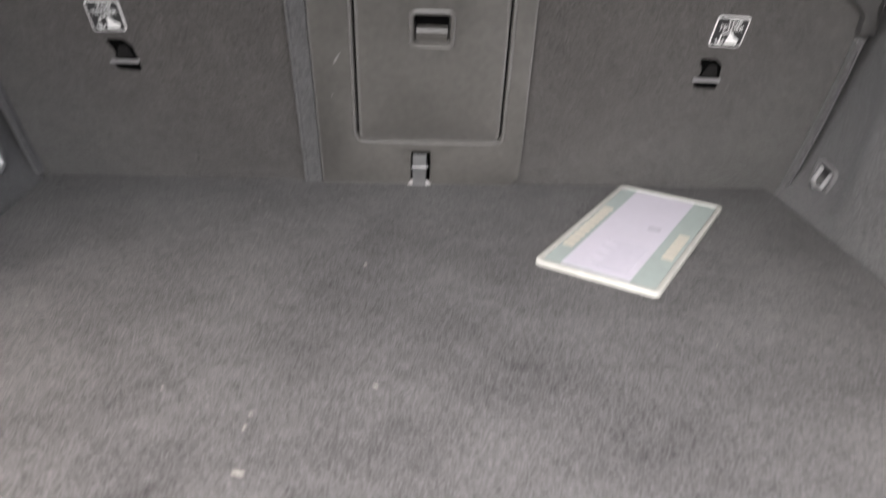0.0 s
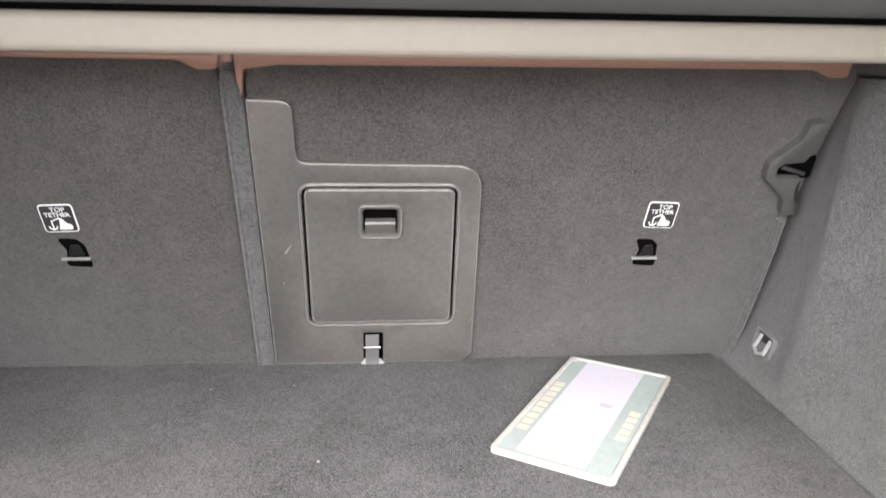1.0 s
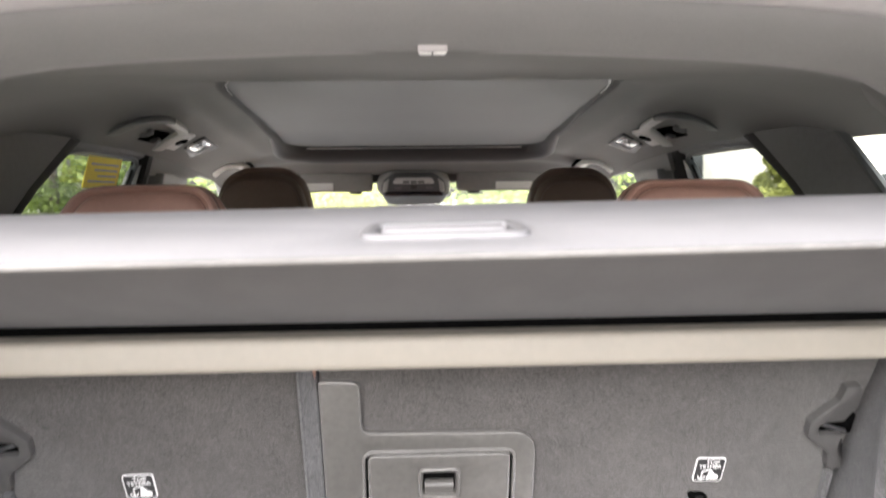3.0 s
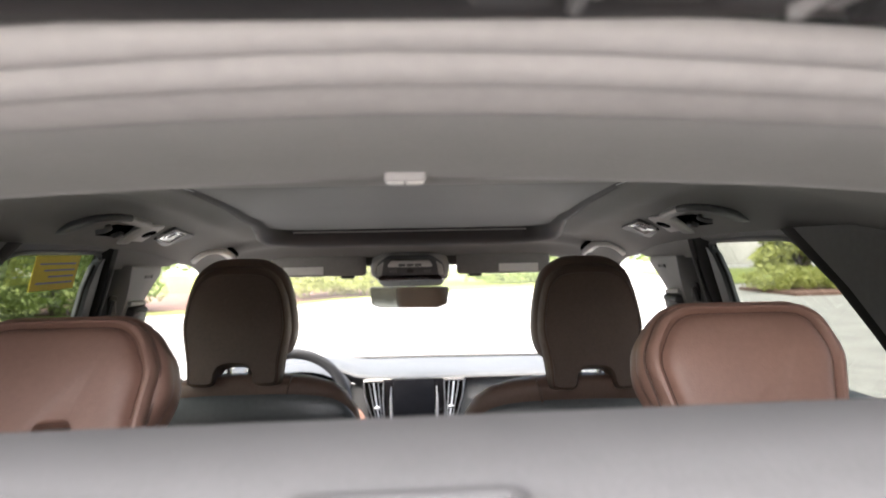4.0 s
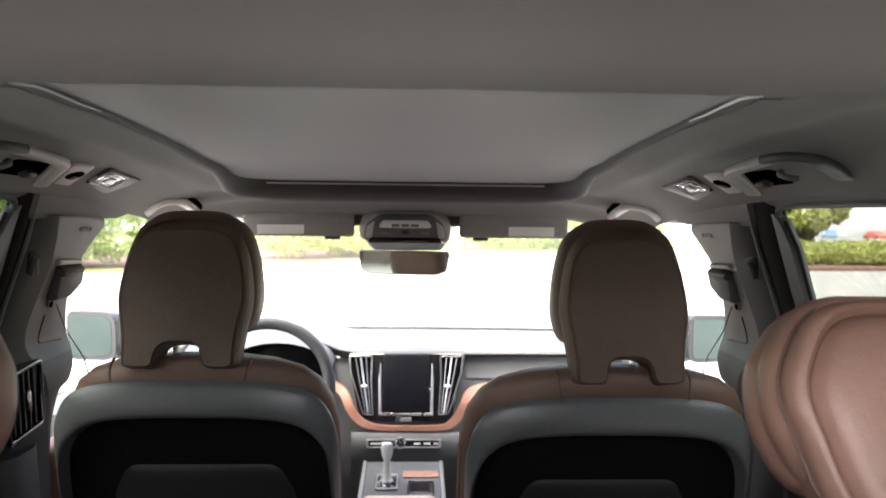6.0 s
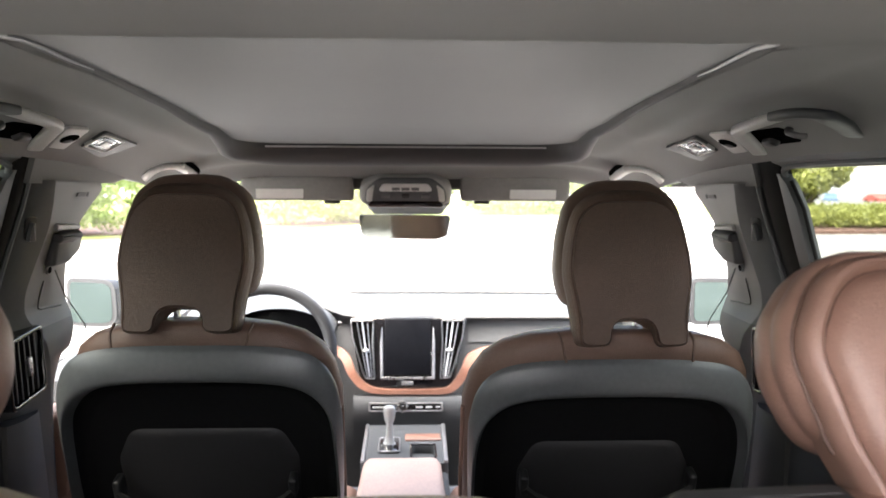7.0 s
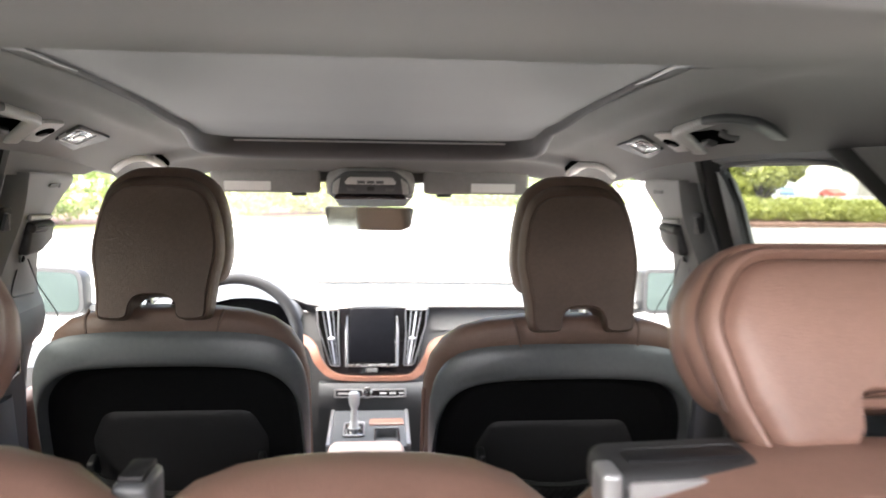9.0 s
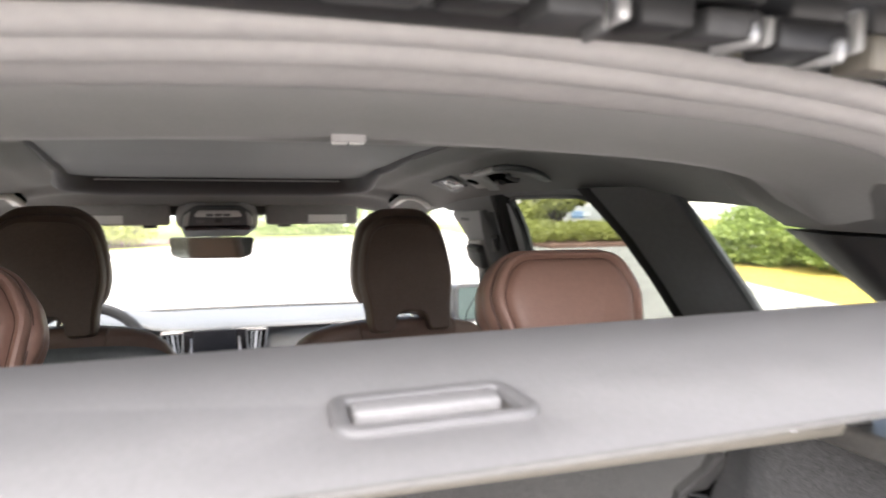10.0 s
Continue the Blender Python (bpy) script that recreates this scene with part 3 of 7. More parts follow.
LTOP = 0.417 * SK
left_out = rpoly([(-0.53, -0.03, 0.01), (-0.152, -0.03, 0.006), (-0.149, 0.417, 0.03), (-0.165, LTOP, 0.01), (-0.545, LTOP, 0.02), (-0.54, 0.39, 0.01), (-0.534, 0.31, 0.012), (-0.535, 0.235, 0.01)])
seat_l = rear_back("rear_seat_back", left_out, "narrow rear seat back, dark felt behind and chestnut leather in front", [(-0.56, -0.14, 0.460, 0.473)])
right_out = rpoly([(-0.133, -0.03, 0.004), (0.522, -0.03, 0.01), (0.53, 0.235, 0.01), (0.531, 0.31, 0.012), (0.54, 0.39, 0.01), (0.545, LTOP, 0.02), (-0.11, LTOP, 0.01), (-0.127, 0.42, 0.01)])
seat_r = rear_back("rear_seat_back", right_out, "wide rear seat back, dark felt behind and chestnut leather in front", [(-0.127, 0.13, 0.445, 0.455), (0.136, 0.56, 0.442, 0.460)])

# leather turned over the top edge of the felt, with rounded corners
bm = B()
plate(bm, rpoly([(-0.542, 0.4466, 0.002), (-0.19, 0.4455, 0.02), (-0.172, 0.4350, 0.006), (-0.152, 0.4360, 0.004), (-0.1485, 0.4505, 0.003), (-0.542, 0.4535, 0.002)], 4), SEATM, -0.012, 0.0035, (), 0.0015)
part("leather_edge", bm, LEATHER, seat_l, "chestnut leather turned over the top edge")
bm = B()
plate(bm, rpoly([(-0.1345, 0.4055, 0.001), (-0.1305, 0.4055, 0.001), (-0.1255, 0.4365, 0.006), (-0.088, 0.4415, 0.02), (0.14, 0.4425, 0.02), (0.486, 0.4435, 0.02), (0.5065, 0.4345, 0.008), (0.527, 0.4345, 0.004), (0.5265, 0.4535, 0.002), (-0.134, 0.4535, 0.002)], 4), SEATM, -0.012, 0.0035, (), 0.0015)
part("leather_edge", bm, LEATHER, seat_r, "chestnut leather turned over the top edge")

# the felt-covered edge strip between the two backs
edg = thing("seat_back_edging", (-0.142, 0, 0), "grey carpet edging along the split of the seat backs", "edging")
bm = B()
plate(bm, rpoly([(-0.1535, 0.0, 0.003), (-0.1325, 0.0, 0.003), (-0.1285, 0.395, 0.006), (-0.1365, 0.436, 0.006), (-0.1495, 0.438, 0.006)]), SEATM, -0.04, 0.009, (), 0.0022)
part("edging_strip", bm, CARPET, edg)
bm = B()
tube(bm, [seat_pt(-0.1520 + 0.004 * k / 8, 0.002 + 0.425 * k / 8, 0.0082) for k in range(9)], 0.0030, 6)
part("edging_piping", bm, CARPET, edg, "raised carpet piping")

# plastic panel with load-through hatch
panel = thing("load_through_panel", (0, 0, 0), "charcoal grained plastic panel with a scratch on the seat back", "panel")
out = rpoly([(-0.131, 0.002, 0.002), (0.128, 0.002, 0.012), (0.139, 0.018, 0.01), (0.131, 0.323, 0.034), (-0.080, 0.326, 0.014), (-0.080, 0.402, 0.013), (-0.127, 0.404, 0.003)], 6)
hatch = rpoly([(-0.080, 0.078, 0.014), (0.108, 0.078, 0.014), (0.104, 0.295, 0.014), (-0.077, 0.295, 0.014)], 6)
pocket = rpoly([(-0.010, 0.004, 0.004), (0.016, 0.004, 0.004), (0.016, 0.060, 0.004), (-0.010, 0.060, 0.004)], 4)
bm = B()
plate(bm, out, SEATM, -0.002, 0.007, [hatch, pocket], 0.0022)
part("surround", bm, TRIM, panel)
# Dark sheets stand in for the shade in the gap and strap pocket.
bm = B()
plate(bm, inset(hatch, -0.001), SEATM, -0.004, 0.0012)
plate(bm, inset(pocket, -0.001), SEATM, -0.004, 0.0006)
part("gap", bm, HOLESHADE, panel, "dark sheet for the shaded gap round the hatch")
door = inset(hatch, 0.0032)
grip = rr(0.046, 0.043, 0.006, 5, 0.0135, 0.2470)
bm = B()
plate(bm, door, SEATM, 0.0012, 0.0085, [rr(0.040, 0.037, 0.005, 5, 0.0135, 0.2470)], 0.0026)
lid = part("hatch_door", bm, TRIM, panel, "square hatch door with rounded corners")
bm = B()
rim_ = inset(hatch, -0.0028)
tube(bm, [SEATM @ Vector((p.x, p.y, 0.0064)) for p in rim_], 0.0026, 8, True)
part("hatch_rim", bm, TRIMEDGE, panel, "rounded rim round the hatch")
bm = B()
tube(bm, [SEATM @ Vector((p.x, p.y, 0.0066)) for p in inset(door, 0.0018)], 0.0024, 8, True)
part("door_edge", bm, TRIMEDGE, lid, "smooth rounded edge of the hatch door")
bm = B()
tube(bm, [SEATM @ Vector((p.x, p.y, 0.0052)) for p in inset(out, 0.0014)], 0.0020, 8, True)
part("surround_edge", bm, TRIMEDGE, panel, "smooth rounded edge of the panel")
bm = B()
plate(bm, inset(grip, -0.0035), SEATM, 0.0070, 0.0115, [rr(0.041, 0.037, 0.005, 5, 0.0135, 0.2470)], 0.0026)
part("latch_bezel", bm, TRIM, lid)
bm = B()
tube(bm, [SEATM @ Vector((p.x, p.y, 0.0105)) for p in inset(grip, -0.0018)], 0.0016, 6, True)
part("bezel_edge", bm, TRIMEDGE, lid)
# The shade inside the latch opening, as a near-black sheet.
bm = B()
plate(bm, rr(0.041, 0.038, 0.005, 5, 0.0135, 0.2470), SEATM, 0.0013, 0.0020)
part("latch_recess_shade", bm, HOLESHADE, lid)
bm = B()
loft(bm, [[seat_pt(u, v, w) for v, w in ((0.2285, 0.002), (0.2285, 0.0065), (0.2310, 0.0075), (0.2385, 0.0080), (0.2405, 0.0105), (0.2440, 0.0108), (0.2465, 0.0090), (0.2470, 0.002))] for u in (-0.0045, -0.0035, 0.0305, 0.0315)])
part("latch", bm, TRIM, lid, "charcoal finger latch")
# webbing loop with its wire below the hatch
loop = thing("strap_loop", seat_pt(0.003, 0.03, 0), "grey webbing strap over a steel wire below the hatch", "strap")
bm = B()
loft(bm, [[seat_pt(u, v, w) for u in (-0.0075, 0.0105)] + [seat_pt(u, v, w - 0.0015) for u in (0.0105, -0.0075)] for v, w in ((0.052, 0.003), (0.036, 0.009), (0.030, 0.010), (0.018, 0.008), (0.004, 0.014), (0.001, 0.02))])
part("webbing", bm, PILLAR, loop)
bm = B()
tube(bm, [seat_pt(-0.010, 0.036, 0.0105), seat_pt(0.013, 0.036, 0.0105)], 0.0013, 6)
part("wire", bm, DARKSTEEL, loop)
bm = B()
plate(bm, rpoly([(-0.017, 0.0, 0), (0.021, 0.0, 0), (0.012, 0.010, 0.003), (-0.009, 0.010, 0.003)]), SEATM, 0.006, 0.012, (), 0.002)
part("foot", bm, REARTRIM, loop)
# pale scuff scratches on the panel
for u, v, a, l in ((-0.098, 0.205, 0.9, 0.016), (-0.101, 0.199, 0.8, 0.009), (-0.108, 0.15, 1.9, 0.004), (0.04, 0.16, 0.7, 0.006)):
    d = Vector((math.cos(a), math.sin(a)))
    e = Vector((-d.y, d.x)) * 0.0007
    o = Vector((u, v))
    bm = B()
    plate(bm, [o - d * l / 2 - e * 0.2, o - e, o + d * l / 2, o + e], SEATM, 0.0068, 0.0072)
    part("scratch", bm, REARTRIM, panel, "pale scratch")


def bars(bm, m, w0, w1, rects):
    for u0, u1, v0, v1 in rects:
        plate(bm, [Vector((u0, v0)), Vector((u1, v0)), Vector((u1, v1)), Vector((u0, v1))], m, w0, w1)


def text_mesh(body, size, m, mat, parent, name, label=""):
    cu = bpy.data.curves.new(name, 'FONT')
    cu.body, cu.size, cu.align_x, cu.align_y, cu.extrude = body, size, 'CENTER', 'CENTER', 0.0002
    tmp = bpy.data.objects.new(name, cu)
    scene.collection.objects.link(tmp)
    dg = bpy.context.evaluated_depsgraph_get()
    me = bpy.data.meshes.new_from_object(tmp.evaluated_get(dg))
    bpy.data.objects.remove(tmp)
    me.transform(m)
    me.materials.clear()
    me.materials.append(mat)
    ob = new(name, me)
    if parent:
        ob.parent = parent
        ob.matrix_parent_inverse = parent.matrix_world.inverted()
    if label:
        ob["label"] = label
    return ob


def tether_label(u, v, tilt):
    m = SEATM @ Matrix.Translation((u, v, 0.0)) @ Matrix.Rotation(tilt, 4, 'Z')
    t = thing("tether_label", m.translation, "white top-tether sticker with child-seat pictogram on the felt", "label", "tether stickers")
    bm = B()
    plate(bm, rr(0.0385, 0.0385, 0.005), m, -0.001, 0.0012)
    part("sticker", bm, WHITELABEL, t)
    bm = B()
    plate(bm, rr(0.0358, 0.0358, 0.0038), m, 0.0010, 0.0016)
    part("panel", bm, LABELBLACK, t, "black printed field")
    text_mesh("TOP", 0.0088, m @ Matrix.Translation((0.002, 0.0125, 0.0020)), WHITELABEL, t, "lettering")
    text_mesh("TETHER", 0.0082, m @ Matrix.Translation((0, 0.0052, 0.0020)), WHITELABEL, t, "lettering")
    bm = B()
    plate(bm, rpoly([(-0.002, -0.015, 0.001), (0.013, -0.015, 0.001), (0.0135, -0.009, 0.002), (0.008, -0.007, 0.002), (0.004, -0.001, 0.001), (0.001, 0.001, 0.001), (0.0, -0.007, 0.001)]), m, 0.0015, 0.0021)
    part("seat_pictogram", bm, WHITELABEL, t)
    bm = B()
    tube(bm, [m @ Vector((-0.0085 + 0.0045 * math.cos(a), -0.0105 + 0.0045 * math.sin(a), 0.0019)) for a in [math.pi + k * math.pi / 8 for k in range(9)]], 0.0008, 5)
    tube(bm, [m @ Vector((-0.0085, -0.015, 0.0019)), m @ Vector((-0.0085, -0.003, 0.0019)), m @ Vector((0.001, 0.001, 0.0019))], 0.0008, 5)
    part("anchor_pictogram", bm, WHITELABEL, t)


def tether_point(u, v):
    m = SEATM @ Matrix.Translation((u, v, 0.0))
    t = thing("tether_anchor", m.translation, "dark slot with a steel tether bar in the felt seat back", "tether anchor", "tether anchors")
    # The slot is a near-black patch on the felt in place of shade.
    bm = B()
    plate(bm, rpoly([(-0.014, -0.020, 0.006), (0.017, -0.022, 0.004), (0.014, 0.012, 0.006), (0.006, 0.021, 0.008), (-0.016, 0.022, 0.004), (-0.008, 0.004, 0.010)]), m, -0.002, 0.0007)
    part("slot", bm, HOLESHADE, t, "dark patch for the shaded slot in the felt")
    bm = B()
    plate(bm, rpoly([(-0.008, -0.004, 0.002), (0.012, -0.004, 0.002), (0.008, 0.013, 0.004), (-0.002, 0.013, 0.004)]), m, 0.0, 0.0026, (), 0.0015)
    part("inner_flap", bm, RUBBER, t, "dark flap inside the slot")
    bm = B()
    rbox(bm, -0.0165, 0.0170, -0.0086, -0.0062, 0.0, 0.0050, 0.0008, 2, m)
    part("bar", bm, SILVER, t, "grey steel bar")


tether_label(-0.3575, 0.2475, 0.03)
tether_label(0.360, 0.2490, -0.04)
tether_point(-0.352, 0.196)
tether_point(0.352, 0.190)


def latch_surround(s):
    """Grey plastic striker surround at the outer edge of a seat back."""
    t = thing("seat_latch", (s * 0.52, -0.1, 0.27), "grey plastic striker surround with a steel pin at the seat edge", "seat latch", "seat latches")
    m = SEATM @ Matrix.Diagonal((s, 1, 1, 1))
    # a hooked plate, open towards the side wall
    out = rpoly([(0.5016, 0.3819, 0.004), (0.4981, 0.3611, 0.012), (0.4687, 0.330, 0.010), (0.4701, 0.3078, 0.008), (0.5025, 0.280, 0.008), (0.5070, 0.2549, 0.003), (0.5265, 0.2547, 0.003), (0.5239, 0.2711, 0.006),
                 (0.5138, 0.2933, 0.005), (0.5170, 0.3085, 0.003), (0.4838, 0.3100, 0.003), (0.4818, 0.3230, 0.004), (0.4880, 0.3285, 0.004), (0.5110, 0.3310, 0.003), (0.5238, 0.3548, 0.012), (0.5228, 0.3794, 0.004), (0.5184, 0.3845, 0.003)], 4)
    bm = B()
    plate(bm, out, m, -0.01, 0.012, (), 0.0024)
    part("surround", bm, LATCHGREY, t)
    # Shade of the striker opening, a dark sheet laid proud of the felt.
    bm = B()
    plate(bm, rr(0.052, 0.030, 0.003, 4, 0.504, 0.3200), m, -0.004, 0.0022)
    part("recess", bm, HOLESHADE, t)
    bm = B()
    tube(bm, [m @ Vector((0.4885, 0.3222, 0.006)), m @ Vector((0.518, 0.3140, 0.008))], 0.0024, 8)
    part("pin", bm, DULLSTEEL, t)
    bm = B()
    pts = [(0.508, 0.010), (0.510, 0.06), (0.511, 0.13), (0.510, 0.20), (0.508, 0.245)]
    tube(bm, [seat_pt(s * (u + 0.007), v, 0.004) for u, v in pts], 0.008, 8, flat=0.7)
    part("edge_piping", bm, CARPET, t, "grey carpet piping")


for s in (1, -1):
    latch_surround(s)

# ---- cargo cover: cassette, cloth and the rigid end lifted to its upper stop ----
cover = thing("cargo_cover", (0, -0.27, 0.43), "raised cargo cover with beige cassette, grey cloth and rigid panel", "cargo cover")
bm = B()
rbox(bm, -0.545, 0.545, -0.304, -0.222, 0.418, 0.451, 0.007, 3)
cas = part("cassette", bm, CASSETTE, cover, "long beige-grey plastic cassette")
# A near-black strip takes the place of the shade in the slit.
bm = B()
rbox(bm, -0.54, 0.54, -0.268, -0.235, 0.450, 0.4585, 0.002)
part("slit_shade", bm, HOLESHADE, cas, "dark strip for the shaded slit")
for s in (1, -1):
    bm = B()
    rbox(bm, min(s * 0.540, s * 0.575), max(s * 0.540, s * 0.575), -0.310, -0.215, 0.410, 0.456, 0.008, 3)
    part("end_cap", bm, BLACK, cas, "black end cap")
bm = B()
rbox(bm, 0.466, 0.474, -0.3058, -0.303, 0.430, 0.443, 0.0008)
part("mark", bm, WHITELABEL, cas, "small white mark")
bm = B()
NP = [(-0.256, 0.4580), (-0.30, 0.488), (-0.36, 0.529), (-0.42, 0.566)]
rings = []
for k in range(9):
    x = lerp(-0.52, 0.52, k / 8)
    sag = -0.003 * math.sin(math.pi * k / 8)
    up = [(x, y, z + sag) for y, z in NP]
    rings.append(up + [(p[0], p[1] - 0.001, p[2] - 0.002) for p in up[::-1]])
loft(bm, rings)
part("cloth", bm, CLOTH, cover, "taut grey cloth")
# rigid end panel, gently crowned, with a finger recess
PM = axes((0, -0.521, 0.5635), (1, 0, 0.012), (0, 0.176, 0.0245))
PO = [Vector((0.535, -0.02)), Vector((0.535, 0.092)), Vector((-0.535, 0.092)), Vector((-0.535, -0.02))]
edge = [Vector((lerp(-0.535, 0.535, k / 24), -0.086 + 0.006 * abs(2 * k / 24 - 1) ** 1.6)) for k in range(25)]
outl = edge + PO[:3] + PO[3:]
rec = rpoly([(-0.041, -0.036, 0.004), (0.047, -0.036, 0.004), (0.044, -0.006, 0.004), (-0.038, -0.006, 0.004)], 4)
bm = B()
plate(bm, outl, PM, -0.0022, 0.0, [rec], 0.0015)
endp = part("end_panel", bm, COVERPANEL, cover, "rigid grey end panel")
# Dark tube added so that the panel's bright rear edge looks shaded.
bm = B()
tube(bm, [PM @ Vector((p.x, p.y - 0.0004, -0.0014)) for p in edge], 0.0019, 8)
part("edge_shade_tube", bm, TRIM, endp, "dark tube added to shade the edge")
bm = B()
plate(bm, inset(rec, -0.008), PM, -0.002, 0.0035, [inset(rec, 0.001)], 0.003)
part("handle_rim", bm, RIMGREY, endp)
bm = B()
plate(bm, inset(rec, -0.002), PM, -0.0125, -0.0095)
part("handle_cup", bm, RIMGREY, endp)
bm = B()
rbox(bm, -0.036, 0.042, -0.020, -0.004, -0.009, 0.002, 0.003, 3, PM)
part("handle_grip", bm, COVERPANEL, endp, "pale grey finger grip")
for s in (1, -1):
    bm = B()
    rbox(bm, min(s * 0.53, s * 0.56), max(s * 0.53, s * 0.56), -0.60, -0.575, 0.548, 0.562, 0.004)
    part("guide_pin", bm, BLACK, endp)

# ---- a plate-sized document in a clear vinyl sleeve ----
a, b, c, d = Vector((0.286, 0.006, 0.003)), Vector((0.396, -0.081, 0.003)), Vector((0.247, -0.315, 0.003)), Vector((0.129, -0.244, 0.003))
cu = (a + b + c + d) / 4
CM = axes((cu.x, cu.y, 0.004), (b - c), (a - b))
CL, CW = ((b - c).length + (a - d).length) / 2, ((b - a).length + (c - d).length) / 2
card = thing("document_sleeve", (cu.x, cu.y, 0.0), "pale printed document in a clear vinyl sleeve on the carpet", "document")
bm = B()
plate(bm, rr(CL, CW, 0.008), CM, -0.003, 0.0010, (), 0.001)
part("sleeve_back", bm, SLEEVE, card)
bm = B()
plate(bm, rr(CL - 0.016, CW - 0.014, 0.003), CM, 0.0008, 0.0016)
paper = part("paper", bm, GREENPAPER, card, "sage green printed paper")
bm = B()
plate(bm, rr(CL - 0.022, CW * 0.56, 0.002, cv=0.004), CM, 0.0015, 0.0021)
part("paper_field", bm, LAVENDER, paper, "pale lavender printed field")
bm = B()
bars(bm, CM, 0.0020, 0.0024, [(-CL * 0.42 + 0.007 * k, -CL * 0.42 + 0.0025 + 0.007 * k, -CW * 0.2, CW * (0.05 + 0.05 * ((k * 7) % 3))) for k in range(12)])
bars(bm, CM, 0.0020, 0.0024, [(0.01, 0.022, -CW * 0.17, -CW * 0.06)])
tagged(part("printing", bm, PRINT, paper, "rows of small grey print"), kind="stuff")
bm = B()
bars(bm, CM, 0.0018, 0.0022, [(-CL * 0.30 + 0.016 * k, -CL * 0.30 + 0.011 + 0.016 * k, CW * 0.345, CW * 0.435) for k in range(9)] + [(-CL * 0.20 + 0.016 * k, -CL * 0.20 + 0.011 + 0.016 * k, -CW * 0.42, -CW * 0.33) for k in range(5)])
tagged(part("bold_printing", bm, BEIGEPAPER, paper, "rows of bold beige bars"), kind="stuff")
bm = B()
plate(bm, rr(CL, CW, 0.008), CM, 0.0005, 0.0030, [rr(CL - 0.014, CW - 0.012, 0.004)], 0.001)
part("sleeve_edge", bm, SLEEVE, card)
bm = B()
disc(bm, CM @ Matrix.Translation((CL * 0.45, CW * 0.43, 0)), 0.0045, 0.0028, 0.0036, 0.0005)
part("eyelet", bm, REARTRIM, card)

# lint and crumbs on the carpet
bm = B()
rl = random.Random(5)
spots = [(-0.118, -0.573, 0.0022), (-0.124, -0.524, 0.0018), (-0.123, -0.508, 0.0013), (-0.20, -0.476, 0.0014), (-0.03, -0.47, 0.0013), (-0.054, -0.251, 0.0020), (-0.099, -0.064, 0.0012), (-0.203, -0.071, 0.0011)]
spots += [(rl.uniform(-0.48, 0.48), rl.uniform(-0.62, -0.02), rl.uniform(0.0004, 0.0007)) for k in range(24)]
for x, y, r in spots:
    if 0.12 < x < 0.40 and y > -0.32:
        continue
    k = rl.uniform(1, 2.6)
    vs = bmesh.ops.create_icosphere(bm, subdivisions=1, radius=r)["verts"]
    bmesh.ops.transform(bm, matrix=pose(x, y, r * 0.7, 0, 0, rl.uniform(0, 180)) @ Matrix.Diagonal((k, 0.8, 0.7, 1)), verts=vs)
single("lint", bm, LINT, "scattered pale lint and crumbs on the carpet", "lint", "", "stuff")
# ---- pillars, doors and glass ----
def slab(bm, rows, t):
    """A padded panel: rows of inner points (from low to high), thickened outwards along x."""
    rings = []
    for row in rows:
        s = 1 if row[0][0] > 0 else -1
        rings.append([Vector(p) for p in row] + [Vector(p) + Vector((s * t, 0, 0)) for p in row[::-1]])
    return loft(bm, rings)


